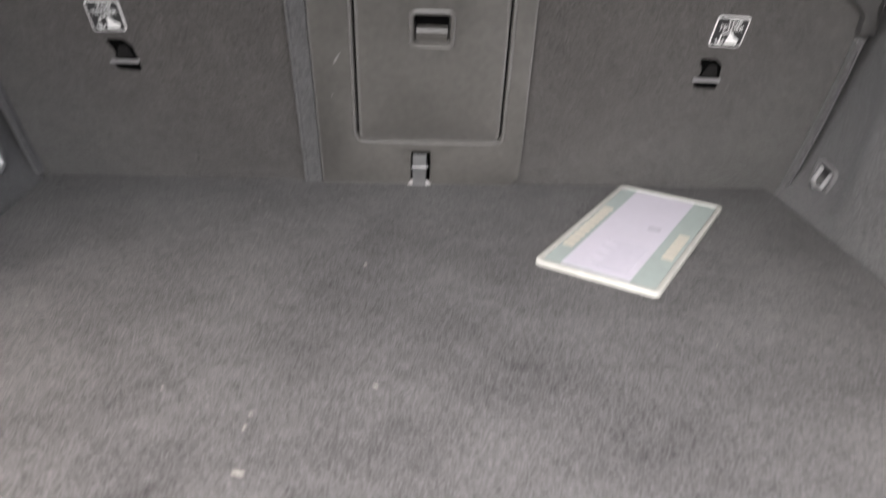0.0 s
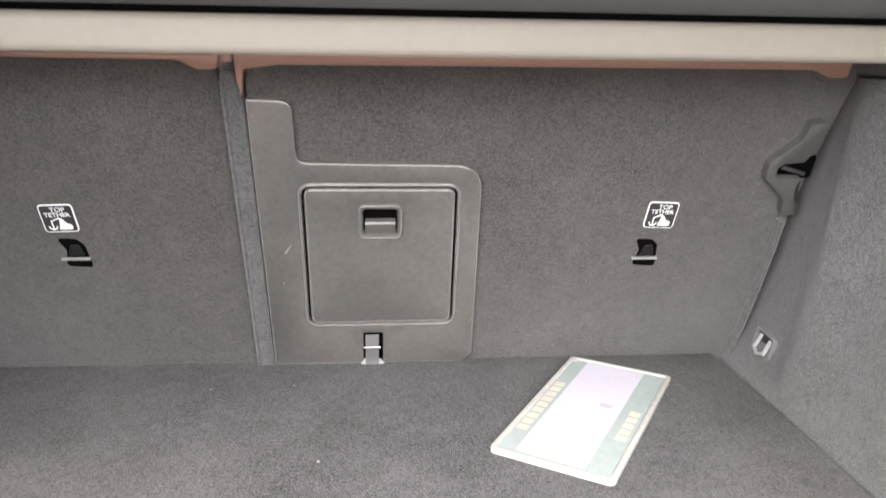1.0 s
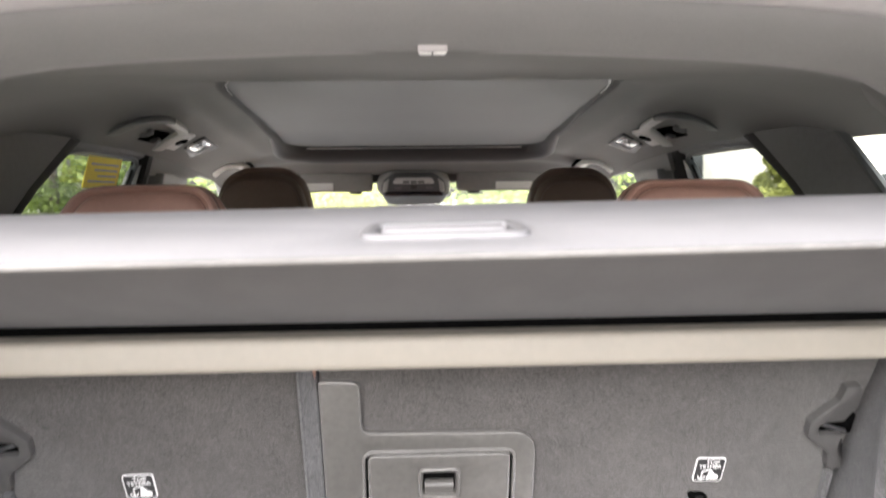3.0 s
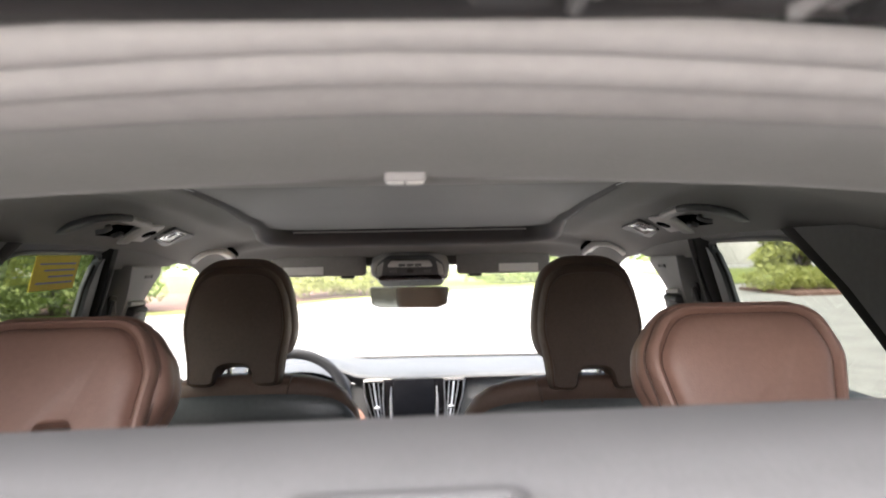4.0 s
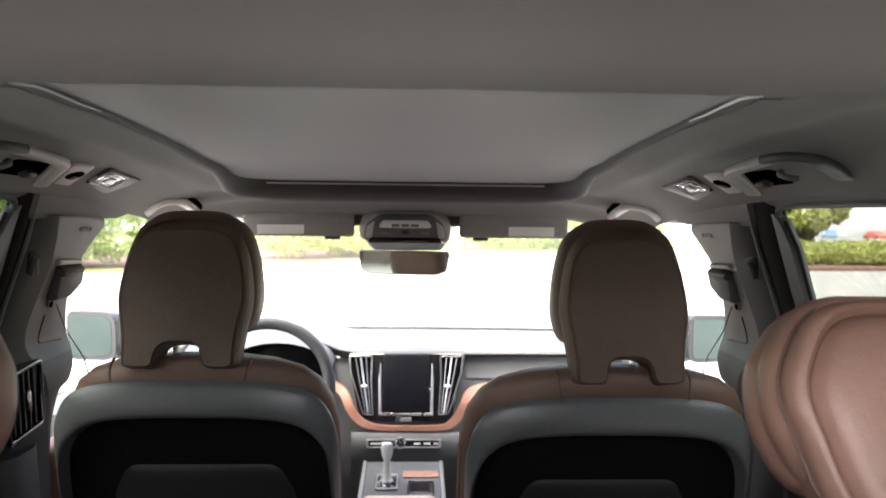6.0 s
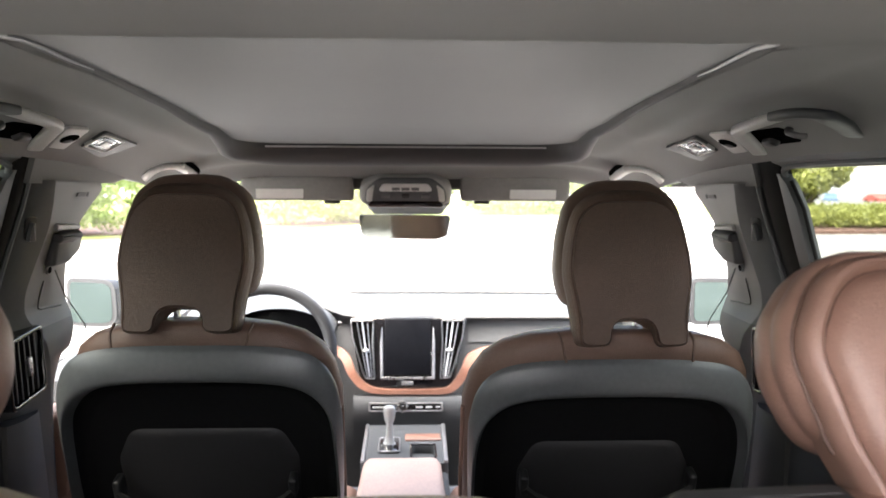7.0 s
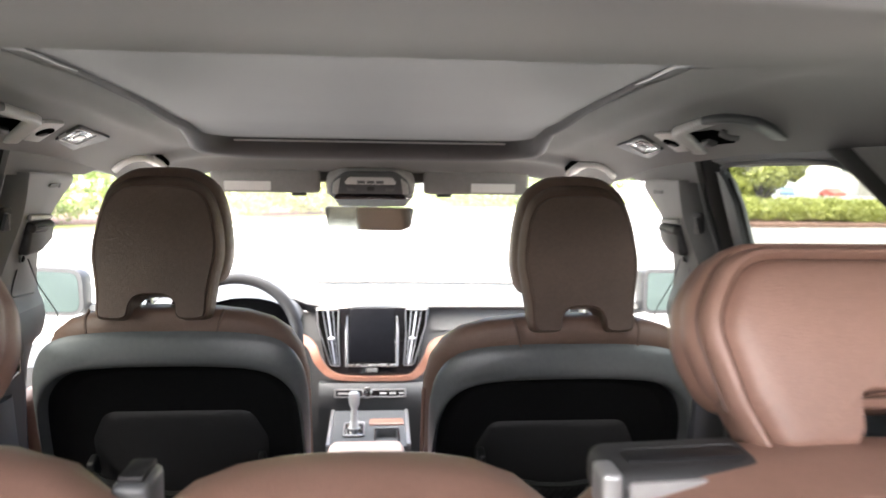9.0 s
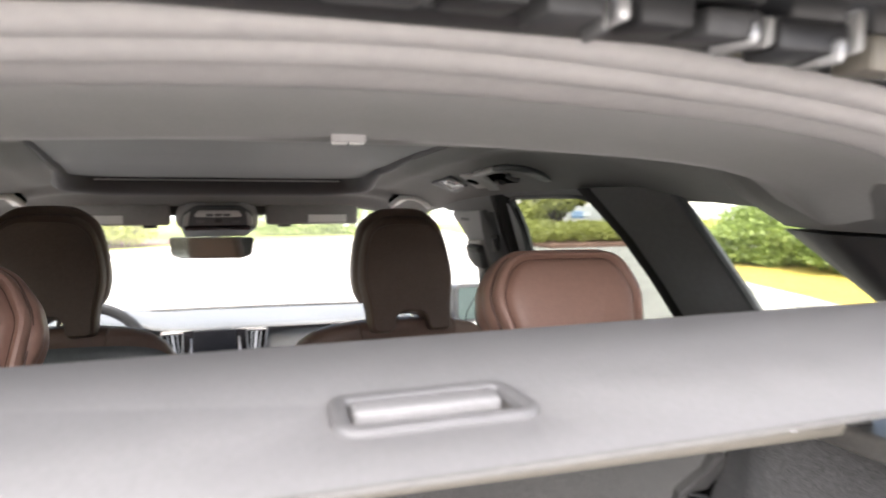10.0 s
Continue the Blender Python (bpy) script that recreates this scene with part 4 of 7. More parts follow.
def build_side(s):
    side = "right" if s > 0 else "left"

    def X(z, d=0.0):
        return s * (side_x(z) + d)
    # D pillar beside the tailgate
    bm = B()
    rows = []
    for z, f, i, r in ((0.395, (0.64, -0.47), (0.585, -0.50), (0.575, -0.56)), (0.46, (0.635, -0.41), (0.575, -0.45), (0.562, -0.54)), (0.52, (0.625, -0.315), (0.562, -0.40), (0.545, -0.52)),
                       (0.575, (0.612, -0.235), (0.535, -0.365), (0.515, -0.505)), (0.63, (0.60, -0.150), (0.495, -0.345), (0.485, -0.495)), (0.67, (0.575, -0.10), (0.45, -0.338), (0.46, -0.485)), (0.715, (0.545, -0.06), (0.40, -0.335), (0.42, -0.47))):
        f, i, r = Vector(f), Vector(i), Vector(r)
        pts = [f, f.lerp(i, 0.35) + Vector((-0.012, -0.006)), f.lerp(i, 0.75) + Vector((-0.012, -0.004)), i, i.lerp(r, 0.5) + Vector((-0.006, 0)), r, r + Vector((0.05, -0.01)), Vector((0.70, r.y)), Vector((0.71, f.y))]
        rows.append([(s * p.x, p.y, z) for p in pts])
    loft(bm, rows[:5])
    tagged(part("pillar_d_" + side, bm, PILLARDARK, None, "", 50), "dark pillar trim beside the tailgate opening", "pillar", "", "structure")
    bm = B()
    loft(bm, [[(x, y, z + 0.004) for x, y, z in rows[4]]] + rows[5:])
    tagged(part("pillar_d_upper_" + side, bm, HEADLINER, None, "", 50), "charcoal upper pillar trim meeting the headliner", "pillar", "", "structure")
    # C pillar between the door window and the quarter window: a grey trim and the dark door seal before it
    cp = ((0.40, -0.090, 0.172), (0.46, -0.055, 0.190), (0.53, -0.010, 0.243), (0.60, 0.042, 0.308), (0.65, 0.082, 0.375), (0.69, 0.115, 0.43))
    bulge = (0.004, -0.010, -0.019, -0.026, -0.031, -0.034, -0.030, -0.018, 0.004)
    grey, dark = [], []
    for z, y0, y1 in cp:
        x = side_x(z)
        pts = [(s * (x + b), lerp(y0 + 0.016, y1, k / 8), z) for k, b in enumerate(bulge)]
        back = [(s * (x + 0.055), y, z) for y in (lerp(y0, y1, 0.62), y0 + 0.105)]
        grey.append(pts[:6] + back)
        dark.append([(p[0] + s * (0.003 if k == 0 else 0.0), p[1], p[2]) for k, p in enumerate(pts[5:])] + [(s * (x + 0.05), y, z) for y in (y1 + 0.01, lerp(y0, y1, 0.63))])
    bm = B()
    loft(bm, grey)
    tagged(part("pillar_c_" + side, bm, PILLAR, None, "", 60), "grey padded pillar between the rear door and the quarter window", "pillar", "", "structure")
    bm = B()
    loft(bm, dark)
    tagged(part("trim_pillar_c_seal_" + side, bm, RUBBER, None, "", 60), "black door seal along the padded pillar", "door seal", "", "structure")
    # pale edge of the quarter window
    bm = B()
    tube(bm, [(s * (side_x(z) + 0.003), y0 + 0.013, z) for z, y0, y1 in cp], 0.0080, 8)
    single("trim_quarter_window_" + side, bm, POST, "grey edge trim of the quarter window", "trim", "", "structure")
    # B pillar: grey trim, seal, door frame
    bp = tagged(new("pillar_b_" + side), "grey B pillar trim with an air vent and belt guide", "pillar", "", "structure")

    def strip(name, mat, rows, inner, lab=""):
        bm = B()
        rr_ = []
        for z, y0, y1 in rows:
            x = side_x(z)
            ys = [lerp(y0, y1, k / 4) for k in range(5)]
            rr_.append([(s * (x + inner + b), y, z) for y, b in zip(ys, (0.012, 0.002, 0.0, 0.002, 0.012))] + [(s * (x + 0.028), y, z) for y in (y1, y0)])
        loft(bm, rr_)
        return part(name, bm, mat, bp, lab, 50)
    dy = 0.034 if s > 0 else 0.0
    rows = ((-0.44, 0.790, 0.915, 0.930, 0.030), (0.0, 0.790, 0.915, 0.930, 0.034), (0.20, 0.790, 0.912, 0.935, 0.042), (0.30, 0.790, 0.905, 0.965, 0.048), (0.32, 0.790, 0.900, 1.006, 0.050), (0.35, 0.791, 0.888, 1.026, 0.050), (0.375, 0.792, 0.870, 1.034, 0.044), (0.40, 0.793, 0.855, 1.036, 0.035), (0.44, 0.796, 0.845, 1.022, 0.030),
            (0.48, 0.802, 0.850, 1.005, 0.030), (0.51, 0.808, 0.858, 1.010, 0.030), (0.56, 0.815, 0.871, 1.018, 0.030), (0.60, 0.820, 0.867, 1.057, 0.030), (0.625, 0.821, 0.860, 1.085, 0.030), (0.640, 0.822, 0.856, 1.074, 0.030), (0.645, 0.822, 0.855, 1.055, 0.029))
    post, face = [], []
    fine = zip(spline([r[:3] for r in rows], 4), spline([(r[3], r[4], 0) for r in rows], 4))
    for z, ys, yr, yf, pr in [(*a, b.x, b.y) for a, b in fine]:
        x = side_x(max(z, 0.0)) if z < 0.41 else side_x(z)
        ys, yr, yf = ys + dy, yr + dy, yf + dy
        chamfer = [(x + 0.006, ys), (x - 0.004, ys + 0.005), (lerp(x - 0.004, x - pr, 0.55), lerp(ys, yr, 0.5)), (x - pr + 0.003, yr - 0.008), (x - pr, yr)]
        front = [(x - pr, yr), (x - pr, yr + 0.008), (x - pr + 0.003, lerp(yr, yf, 0.5)), (x - pr + 0.006, yf - 0.012), (x - pr + 0.012, yf - 0.002), (x + 0.004, yf)]
        post.append([(s * a, b, z) for a, b in chamfer + [(x + 0.028, yr), (x + 0.028, ys)]])
        face.append([(s * a, b, z) for a, b in front + [(x + 0.028, yf), (x + 0.028, yr)]])
    # Below the cut the pillar's shading is put into a darker material.
    cutz = next(i for i, r in enumerate(face) if r[0][2] > 0.37)
    for rr_, nm, mt, lab in ((post[:cutz + 1], "lower_slope", PILLARDARK, "rear slope low on the pillar, darkened as if shaded"), (face[:cutz + 1], "lower_face", PILLARDARK, "face low on the pillar, darkened as if shaded"), (post[cutz:], "door_post", POST, "slate grey rear slope of the pillar"), (face[cutz:], "upper_panel", PILLAR, "mid grey face of the pillar")):
        bm = B()
        loft(bm, rr_)
        part(nm, bm, mt, bp, lab, 60)
    strip("pillar_head", HEADLINER, ((0.640, 0.80 + dy, 1.16), (0.66, 0.80 + dy, 1.28), (0.70, 0.80 + dy, 1.36)), -0.024, "charcoal cloth above the panel")
    seal = [(z, a, b + dy) for z, a, b in ((-0.44, 0.70, 0.792), (0.2, 0.70, 0.792), (0.30, 0.715, 0.792), (0.40, 0.752, 0.795), (0.5, 0.770, 0.808), (0.6, 0.775, 0.822), (0.65, 0.775, 0.824), (0.69, 0.78, 0.824))]
    strip("seal", RUBBER, seal, -0.002, "black door seal")
    bm = B()
    tube(bm, [(s * (side_x(z) - 0.003), b - 0.008, z) for z, a, b in seal[2:]], 0.0045, 6)
    part("seal_lip", bm, SLATE, bp, "slate lip of the door seal")
    strip("lower_panel", PILLARDARK, ((-0.44, 0.76, 0.90), (0.0, 0.765, 0.90), (0.14, 0.77, 0.895), (0.225, 0.78, 0.89)), -0.044, "dark grey lower panel")
    # belt height adjuster, webbing and guide
    gm = axes((X(0.53, -0.028), 0.924 + dy, 0.53), (0, -s, 0), (0.18, 0, 1) if s < 0 else (-0.18, 0, 1))

    def yz(pts):
        o = [(-s * (y - 0.94), z - 0.53, r) for y, z, r in pts]
        return rpoly(o[::-s], 6)

    def pad(o, h):
        """A cushion-like cap with a rounded edge."""
        bm = B()
        loft(bm, [[gm @ Vector((p.x, p.y, w)) for p in inset(o, d)] for d, w in ((0.0, -0.01), (0.0, h * 0.35), (h * 0.06, h * 0.62), (h * 0.18, h * 0.84), (h * 0.34, h * 0.96), (h * 0.45, h))])
        return bm
    bm = B()
    plate(bm, yz([(0.908, 0.556, 0.002), (1.002, 0.553, 0.002), (1.002, 0.562, 0.002), (0.908, 0.567, 0.002)]), gm, -0.01, 0.012, (), 0.003)
    part("adjuster_plate", bm, FITTING, bp, "pale adjuster plate")
    part("guide_body", pad(yz([(0.908, 0.487, 0.010), (0.970, 0.490, 0.030), (1.012, 0.512, 0.014), (1.014, 0.543, 0.008), (0.910, 0.538, 0.008)]), 0.015), PILLARDARK, bp, "dark grey belt guide body", 70)
    part("belt_guide", pad(yz([(0.911, 0.530, 0.008), (0.968, 0.528, 0.030), (1.012, 0.539, 0.008), (1.000, 0.554, 0.006), (0.911, 0.552, 0.006)]), 0.019), BLACK, bp, "black belt guide hood", 70)
    bm = B()
    slot = gm @ Matrix.Translation((-s * (0.920 - 0.94), 0.480 - 0.53, 0))
    disc(bm, slot, 0.0085, -0.002, 0.002, 0.001)
    part("belt_slot_rim", bm, SHELL, bp)
    # Shade in the belt slot, painted as a small black disc.
    bm = B()
    disc(bm, slot, 0.0065, 0.001, 0.003, 0.0004)
    part("belt_slot", bm, HOLESHADE, bp)
    bm = B()
    tube(bm, spline([(X(z, -d), y + dy, z) for y, z, d in ((0.906, 0.460, 0.0275), (0.900, 0.420, 0.0300), (0.906, 0.408, 0.0325), (0.950, 0.405, 0.0325), (0.990, 0.402, 0.0320))], 4), 0.0022, 5)
    part("flap_joint", bm, BLACK, bp, "thin joint of the belt flap")
    # coat hook on the rear slope
    hk = axes((X(0.561, -0.013), 0.838 + dy, 0.561), (-s * 0.03 * -s, -0.053 * s, 0) if s < 0 else (0.03, -0.053, 0), (-s * 0.28, 0, 1))
    bm = B()
    plate(bm, rr(0.024, 0.044, 0.010, 6), hk, -0.012, 0.004, (), 0.002)
    hook = part("coat_hook", bm, BLACK, bp, "small black coat hook")
    bm = B()
    plate(bm, rpoly([(-0.008, -0.021, 0.003), (0.008, -0.021, 0.003), (0.004, 0.012, 0.003), (-0.004, 0.012, 0.003)]), hk, 0.0, 0.012, (), 0.003)
    part("hook_lever", bm, SHELL, hook, "grey lever")
    bm = B()
    pts = [(X(0.478, -0.034), 0.925 + dy, 0.478), (X(0.42, -0.040), 0.985 + dy, 0.42), (X(0.358, -0.062), 1.020 + dy, 0.358), (X(0.30, -0.07), 1.035 + dy, 0.30), (X(0.0, -0.08), 1.05 + dy, -0.2)]
    rings = [[Vector(p) + Vector((0.5 * s, 0.866, 0)) * a + Vector((-0.866 * s, 0.5, 0)) * b for a, b in ((0, 0), (0.004, 0), (0.004, 0.0025), (0, 0.0025))] for p in pts]
    loft(bm, rings)
    part("belt_webbing", bm, WEB, bp, "dark seat belt webbing")
    bm = B()
    bars(bm, axes((X(0.618, -0.0285), 0.980 + dy, 0.618), (0, -s, 0), (-s * 0.28, 0, 1)), 0.0, 0.0016, [(-0.024, -0.018, -0.004, 0.005), (-0.010, 0.024, -0.003, 0.004)] if s > 0 else [(0.018, 0.024, -0.004, 0.005), (-0.024, 0.010, -0.003, 0.004)])
    part("embossing", bm, PILLARDARK, bp, "small embossed mark")
    # air vent low on the pillar
    vm = axes((X(0.32, -0.045), 0.822, 0.318), (0, -s, 0.10), (0, 0, 1))
    bm = B()
    plate(bm, rr(0.122, 0.124, 0.012), vm, -0.03, 0.006, [rr(0.106, 0.108, 0.008)], 0.003)
    vent = part("vent_frame", bm, GLOSS, bp, "gloss black vent frame")
    bm = B()
    plate(bm, rr(0.109, 0.111, 0.008), vm, -0.03, -0.024)
    part("vent_back", bm, HOLESHADE, vent)
    for k in range(5):
        bm = B()
        rbox(bm, -0.036 + 0.018 * k - 0.0028, -0.036 + 0.018 * k + 0.0028, -0.053, 0.053, -0.02, 0.002, 0.001, 1, vm)
        part("vent_slat", bm, BLACK, vent)
    bm = B()
    rbox(bm, 0.002, 0.010, -0.018, 0.018, -0.002, 0.010, 0.003, 2, vm)
    part("vent_tab", bm, CHROME, vent)
    # rear door: inner panel, window frame, glass
    dr = tagged(new("door_rear_" + side), "closed rear door with dark inner panel and framed glass", "car door", "", "structure")
    bm = B()
    rows = [[(s * (0.70 + b), y, z) for y in (-0.12, 0.2, 0.5, 0.78)] for z, b in ((-0.44, 0.02), (-0.1, 0.0), (0.1, -0.02), (0.3, -0.005), (0.40, 0.0))]
    slab(bm, rows, 0.09)
    part("door_panel", bm, DASH, dr)
    fr = [(0.40, 0.165), (0.46, 0.186), (0.53, 0.240), (0.60, 0.305), (0.648, 0.372), (0.668, 0.45), (0.672, 0.55), (0.670, 0.70), (0.664, 0.765), (0.64, 0.775), (0.54, 0.765), (0.46, 0.745), (0.40, 0.725)]
    bm = B()
    tube(bm, spline([(X(z, 0.012), y, z + 0.008) for z, y in fr], 3), 0.006, 8)
    part("window_frame", bm, SLATE, dr, "dark grey window frame")
    bm = B()
    loft(bm, [[(X(z, 0.014), y0, z), (X(z, 0.006), y0 + 0.004, z), (X(z, 0.004), (y0 + y1) / 2, z), (X(z, 0.006), y1, z), (X(z, 0.026), y1, z), (X(z, 0.026), y0, z)] for z, y0, y1 in ((0.36, 0.69, 0.745), (0.44, 0.722, 0.775), (0.52, 0.739, 0.789), (0.604, 0.742, 0.789), (0.645, 0.758, 0.790), (0.662, 0.775, 0.790))])
    part("frame_post", bm, SLATE, dr, "slate grey upright of the window frame")
    bm = B()
    tube(bm, [(X(z, 0.014), y, z) for z, y in ((0.36, 0.684), (0.44, 0.716), (0.52, 0.733), (0.604, 0.737), (0.65, 0.757))], 0.003, 6)
    part("glass_seal", bm, RUBBER, dr, "black glass seal")
    bm = B()
    sheet = [[(X(z, 0.03), y, z) for y in (-0.10 + 1.2 * (z - 0.39), 0.80)] for z in (0.39, 0.5, 0.6, 0.70)]
    loft(bm, sheet, False, False)
    part("window_pane", bm, PRIVACY, dr, "tinted glass", 0)
    # quarter window
    qw = tagged(new("window_quarter_" + side), "fixed quarter window behind the rear door", "window", "", "structure")
    bm = B()
    loft(bm, [[(X(z, 0.035), y, z) for y in (-0.46, -0.12 + 1.2 * (z - 0.39))] for z in (0.39, 0.5, 0.6, 0.70)], False, False)
    part("window_pane", bm, QUARTERGLASS, qw, "tinted glass", 0)
    # front door
    df = tagged(new("door_front_" + side), "closed front door with dark inner panel and clear glass", "car door", "", "structure")
    bm = B()
    slab(bm, [[(s * (0.71 + b), y, z) for y in (1.06, 1.4, 1.8, 2.12)] for z, b in ((-0.44, 0.02), (-0.1, 0.0), (0.1, -0.03), (0.18, -0.005), (0.23, 0.0))], 0.09)
    part("door_panel", bm, DASHLOW, df)
    bm = B()
    rings = []
    for y, w in ((0.935, 0.75), (0.96, 1.0), (1.3, 1.0), (1.6, 0.9), (1.66, 0.6)):
        rings.append([(s * (0.672 - p.x), y, p.y) for p in rr(0.06 * w, 0.20 * w, 0.02, 4, 0.0, 0.11)])
    loft(bm, rings)
    part("arm_pad", bm, LEATHER, df, "chestnut leather arm pad", 50)
    bm = B()
    loft(bm, [[(X(z, 0.03), y, z) for y in (1.10, 2.1)] for z in (0.22, 0.45, 0.6, 0.69)], False, False)
    g = part("window_pane", bm, GLASS, df, "clear glass", 0)
    g.visible_shadow = False
    # A pillar
    bm = B()
    tube(bm, spline([(s * 0.60, 1.30, 0.675), (s * 0.615, 1.45, 0.64), (s * 0.65, 1.70, 0.53), (s * 0.70, 2.0, 0.38), (s * 0.73, 2.2, 0.27)], 5), 0.035, 10, flat=0.8)
    single("pillar_a_" + side, bm, PILLAR, "grey windscreen pillar trim", "pillar", "", "structure")
    # roof side rail above the doors
    bm = B()
    tube(bm, spline([(s * 0.655, -0.10, 0.688), (s * 0.66, 0.2, 0.695), (s * 0.665, 0.6, 0.70), (s * 0.655, 1.0, 0.695), (s * 0.635, 1.36, 0.668)], 5), 0.030, 10)
    single("trim_roof_rail_" + side, bm, HEADLINER, "charcoal roof rail trim above the doors", "trim", "", "structure")
    # outer skin behind the doors
    bm = B()
    slab(bm, [[(s * 0.80, y, min(z, 0.36 - 0.10 * max(0, y) / 1.0 if z > 0.3 else z)) for y in (-0.62, 0.0, 1.0, 2.2)] for z in (-0.5, 0.0, 0.36)], 0.03)
    single("wall_body_" + side, bm, BODY, "white painted body side", "body side", "", "structure")


for s in (1, -1):
    build_side(s)

# windscreen
bm = B()
rings = []
for y, z, w in ((1.43, 0.665, 0.58), (1.7, 0.55, 0.64), (2.0, 0.40, 0.69), (2.28, 0.25, 0.73)):
    rings.append([(lerp(-w, w, k / 8), y + 0.06 * (1 - (2 * k / 8 - 1) ** 2), z) for k in range(9)])
loft(bm, rings, False, False)
ws = tagged(part("window_windscreen", bm, HAZYGLASS), "clear windscreen with a thin film of added haze", "windscreen", "", "structure")
ws.visible_shadow = False
bm = B()
loft(bm, [[(x, 1.40 + 0.05 * (1 - (x / 0.6) ** 2) + dy, z) for x in [lerp(-0.6, 0.6, k / 10) for k in range(11)]] for dy, z in ((0.0, 0.664), (0.02, 0.655), (0.05, 0.66), (0.05, 0.70), (0.0, 0.72))], False, False)
single("trim_windscreen_header", bm, HEADLINER, "charcoal windscreen header trim", "trim", "", "structure")


# ---- head restraints and seats ----
def smooth_outline(half, notch=()):
    """A symmetric 2D outline from its right half, from the foot to the crown, and an optional notch between two feet."""
    right = [p.to_2d() for p in spline([(u, v, 0) for u, v in half], 3)]
    left = [Vector((-p.x, p.y)) for p in right[::-1]]
    out = right + left[1 if half[-1][0] == 0 else 0:len(left) - (1 if half[0][0] == 0 else 0)]
    if notch:
        out += [p.to_2d() for p in spline([(u, v, 0) for u, v in notch], 3)]
    return out


def front_headrest(cx, base_y, base_z, tall, parent):
    m = axes((cx, base_y, base_z), (1, 0, 0), (0, 0.27, 1)) @ Matrix.Diagonal((1, tall, 1, 1))
    notch = ((-0.052, 0.0), (-0.044, 0.003), (-0.039, 0.011), (-0.037, 0.026), (-0.029, 0.039), (-0.014, 0.0445), (0.014, 0.0445), (0.029, 0.039), (0.037, 0.026), (0.039, 0.011), (0.044, 0.003), (0.052, 0.0))
    # flat back face, its sewn border, and the fuller cushion in front
    face = smooth_outline(((0.076, 0.0), (0.084, 0.003), (0.0892, 0.011), (0.0905, 0.045), (0.094, 0.075), (0.1005, 0.112), (0.1015, 0.135), (0.097, 0.172), (0.089, 0.207), (0.076, 0.231), (0.054, 0.246), (0.025, 0.250), (0.0, 0.2505)), notch)
    border = smooth_outline(((0.084, 0.001), (0.0925, 0.004), (0.0982, 0.012), (0.1005, 0.045), (0.105, 0.075), (0.1115, 0.112), (0.1125, 0.135), (0.109, 0.172), (0.100, 0.212), (0.084, 0.247), (0.056, 0.268), (0.025, 0.2735), (0.0, 0.274)), notch)

    def ring(o, w, k=1.0, crown=0.0):
        return [m @ Vector((p.x * k, p.y, w - crown * (p.x / 0.1) ** 2)) for p in o]
    bm = B()
    loft(bm, [ring(border, -0.050, 0.94), ring(border, -0.042, 0.985), ring(border, -0.030), ring(border, -0.022, 0.998), ring([p.lerp(q, 0.45) for p, q in zip(border, face)], -0.010), ring(face, -0.0035),
              ring(inset(face, 0.0010), -0.0045), ring(inset(face, 0.0019), -0.0032), ring(inset(face, 0.0026), -0.0006), ring(inset(face, 0.0033), 0.0004)])
    hp = part("headrest_panel", bm, BACKLITLEATHER, parent, "leather head restraint back with two feet, darkened as backlit", 50)
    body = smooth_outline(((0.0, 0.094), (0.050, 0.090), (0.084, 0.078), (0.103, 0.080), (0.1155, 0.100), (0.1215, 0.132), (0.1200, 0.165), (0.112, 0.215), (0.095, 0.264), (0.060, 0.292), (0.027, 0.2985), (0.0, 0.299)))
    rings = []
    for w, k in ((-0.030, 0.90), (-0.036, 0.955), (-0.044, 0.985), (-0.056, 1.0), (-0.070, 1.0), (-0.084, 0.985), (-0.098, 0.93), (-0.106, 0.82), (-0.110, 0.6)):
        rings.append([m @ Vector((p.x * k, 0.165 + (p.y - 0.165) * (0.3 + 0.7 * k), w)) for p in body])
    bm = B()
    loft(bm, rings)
    part("headrest_cushion", bm, BACKLITLEATHER, parent, "", 70)
    ids = [i for i, p in enumerate(face) if p.y > 0.004 and (abs(p.x) > 0.06 or p.y > 0.2)]
    bm = B()
    tube(bm, [m @ Vector((face[i].x, face[i].y, -0.0040)) for i in ids], 0.0013, 5)
    part("seam", bm, SEAM, hp, "dark sewn seam")
    bm = B()
    tube(bm, [m @ Vector((face[i].x * 0.62 + border[i].x * 0.38, face[i].y * 0.62 + border[i].y * 0.38, -0.0085)) for i in ids], 0.0005, 4)
    part("stitching", bm, STITCH, hp, "pale stitching")
    bm = B()
    tube(bm, [m @ Vector((border[i].x * 0.99, border[i].y * 0.996, -0.0335)) for i in ids], 0.0016, 5)
    part("piping", bm, SEAM, hp, "dark piping before the cushion")
    for sg in (-1, 1):
        bm = B()
        tube(bm, [m @ Vector((sg * 0.022, 0.090, -0.066)), m @ Vector((sg * 0.022, -0.07, -0.058))], 0.006, 8)
        part("headrest_post", bm, CHROME, parent, "chrome post")


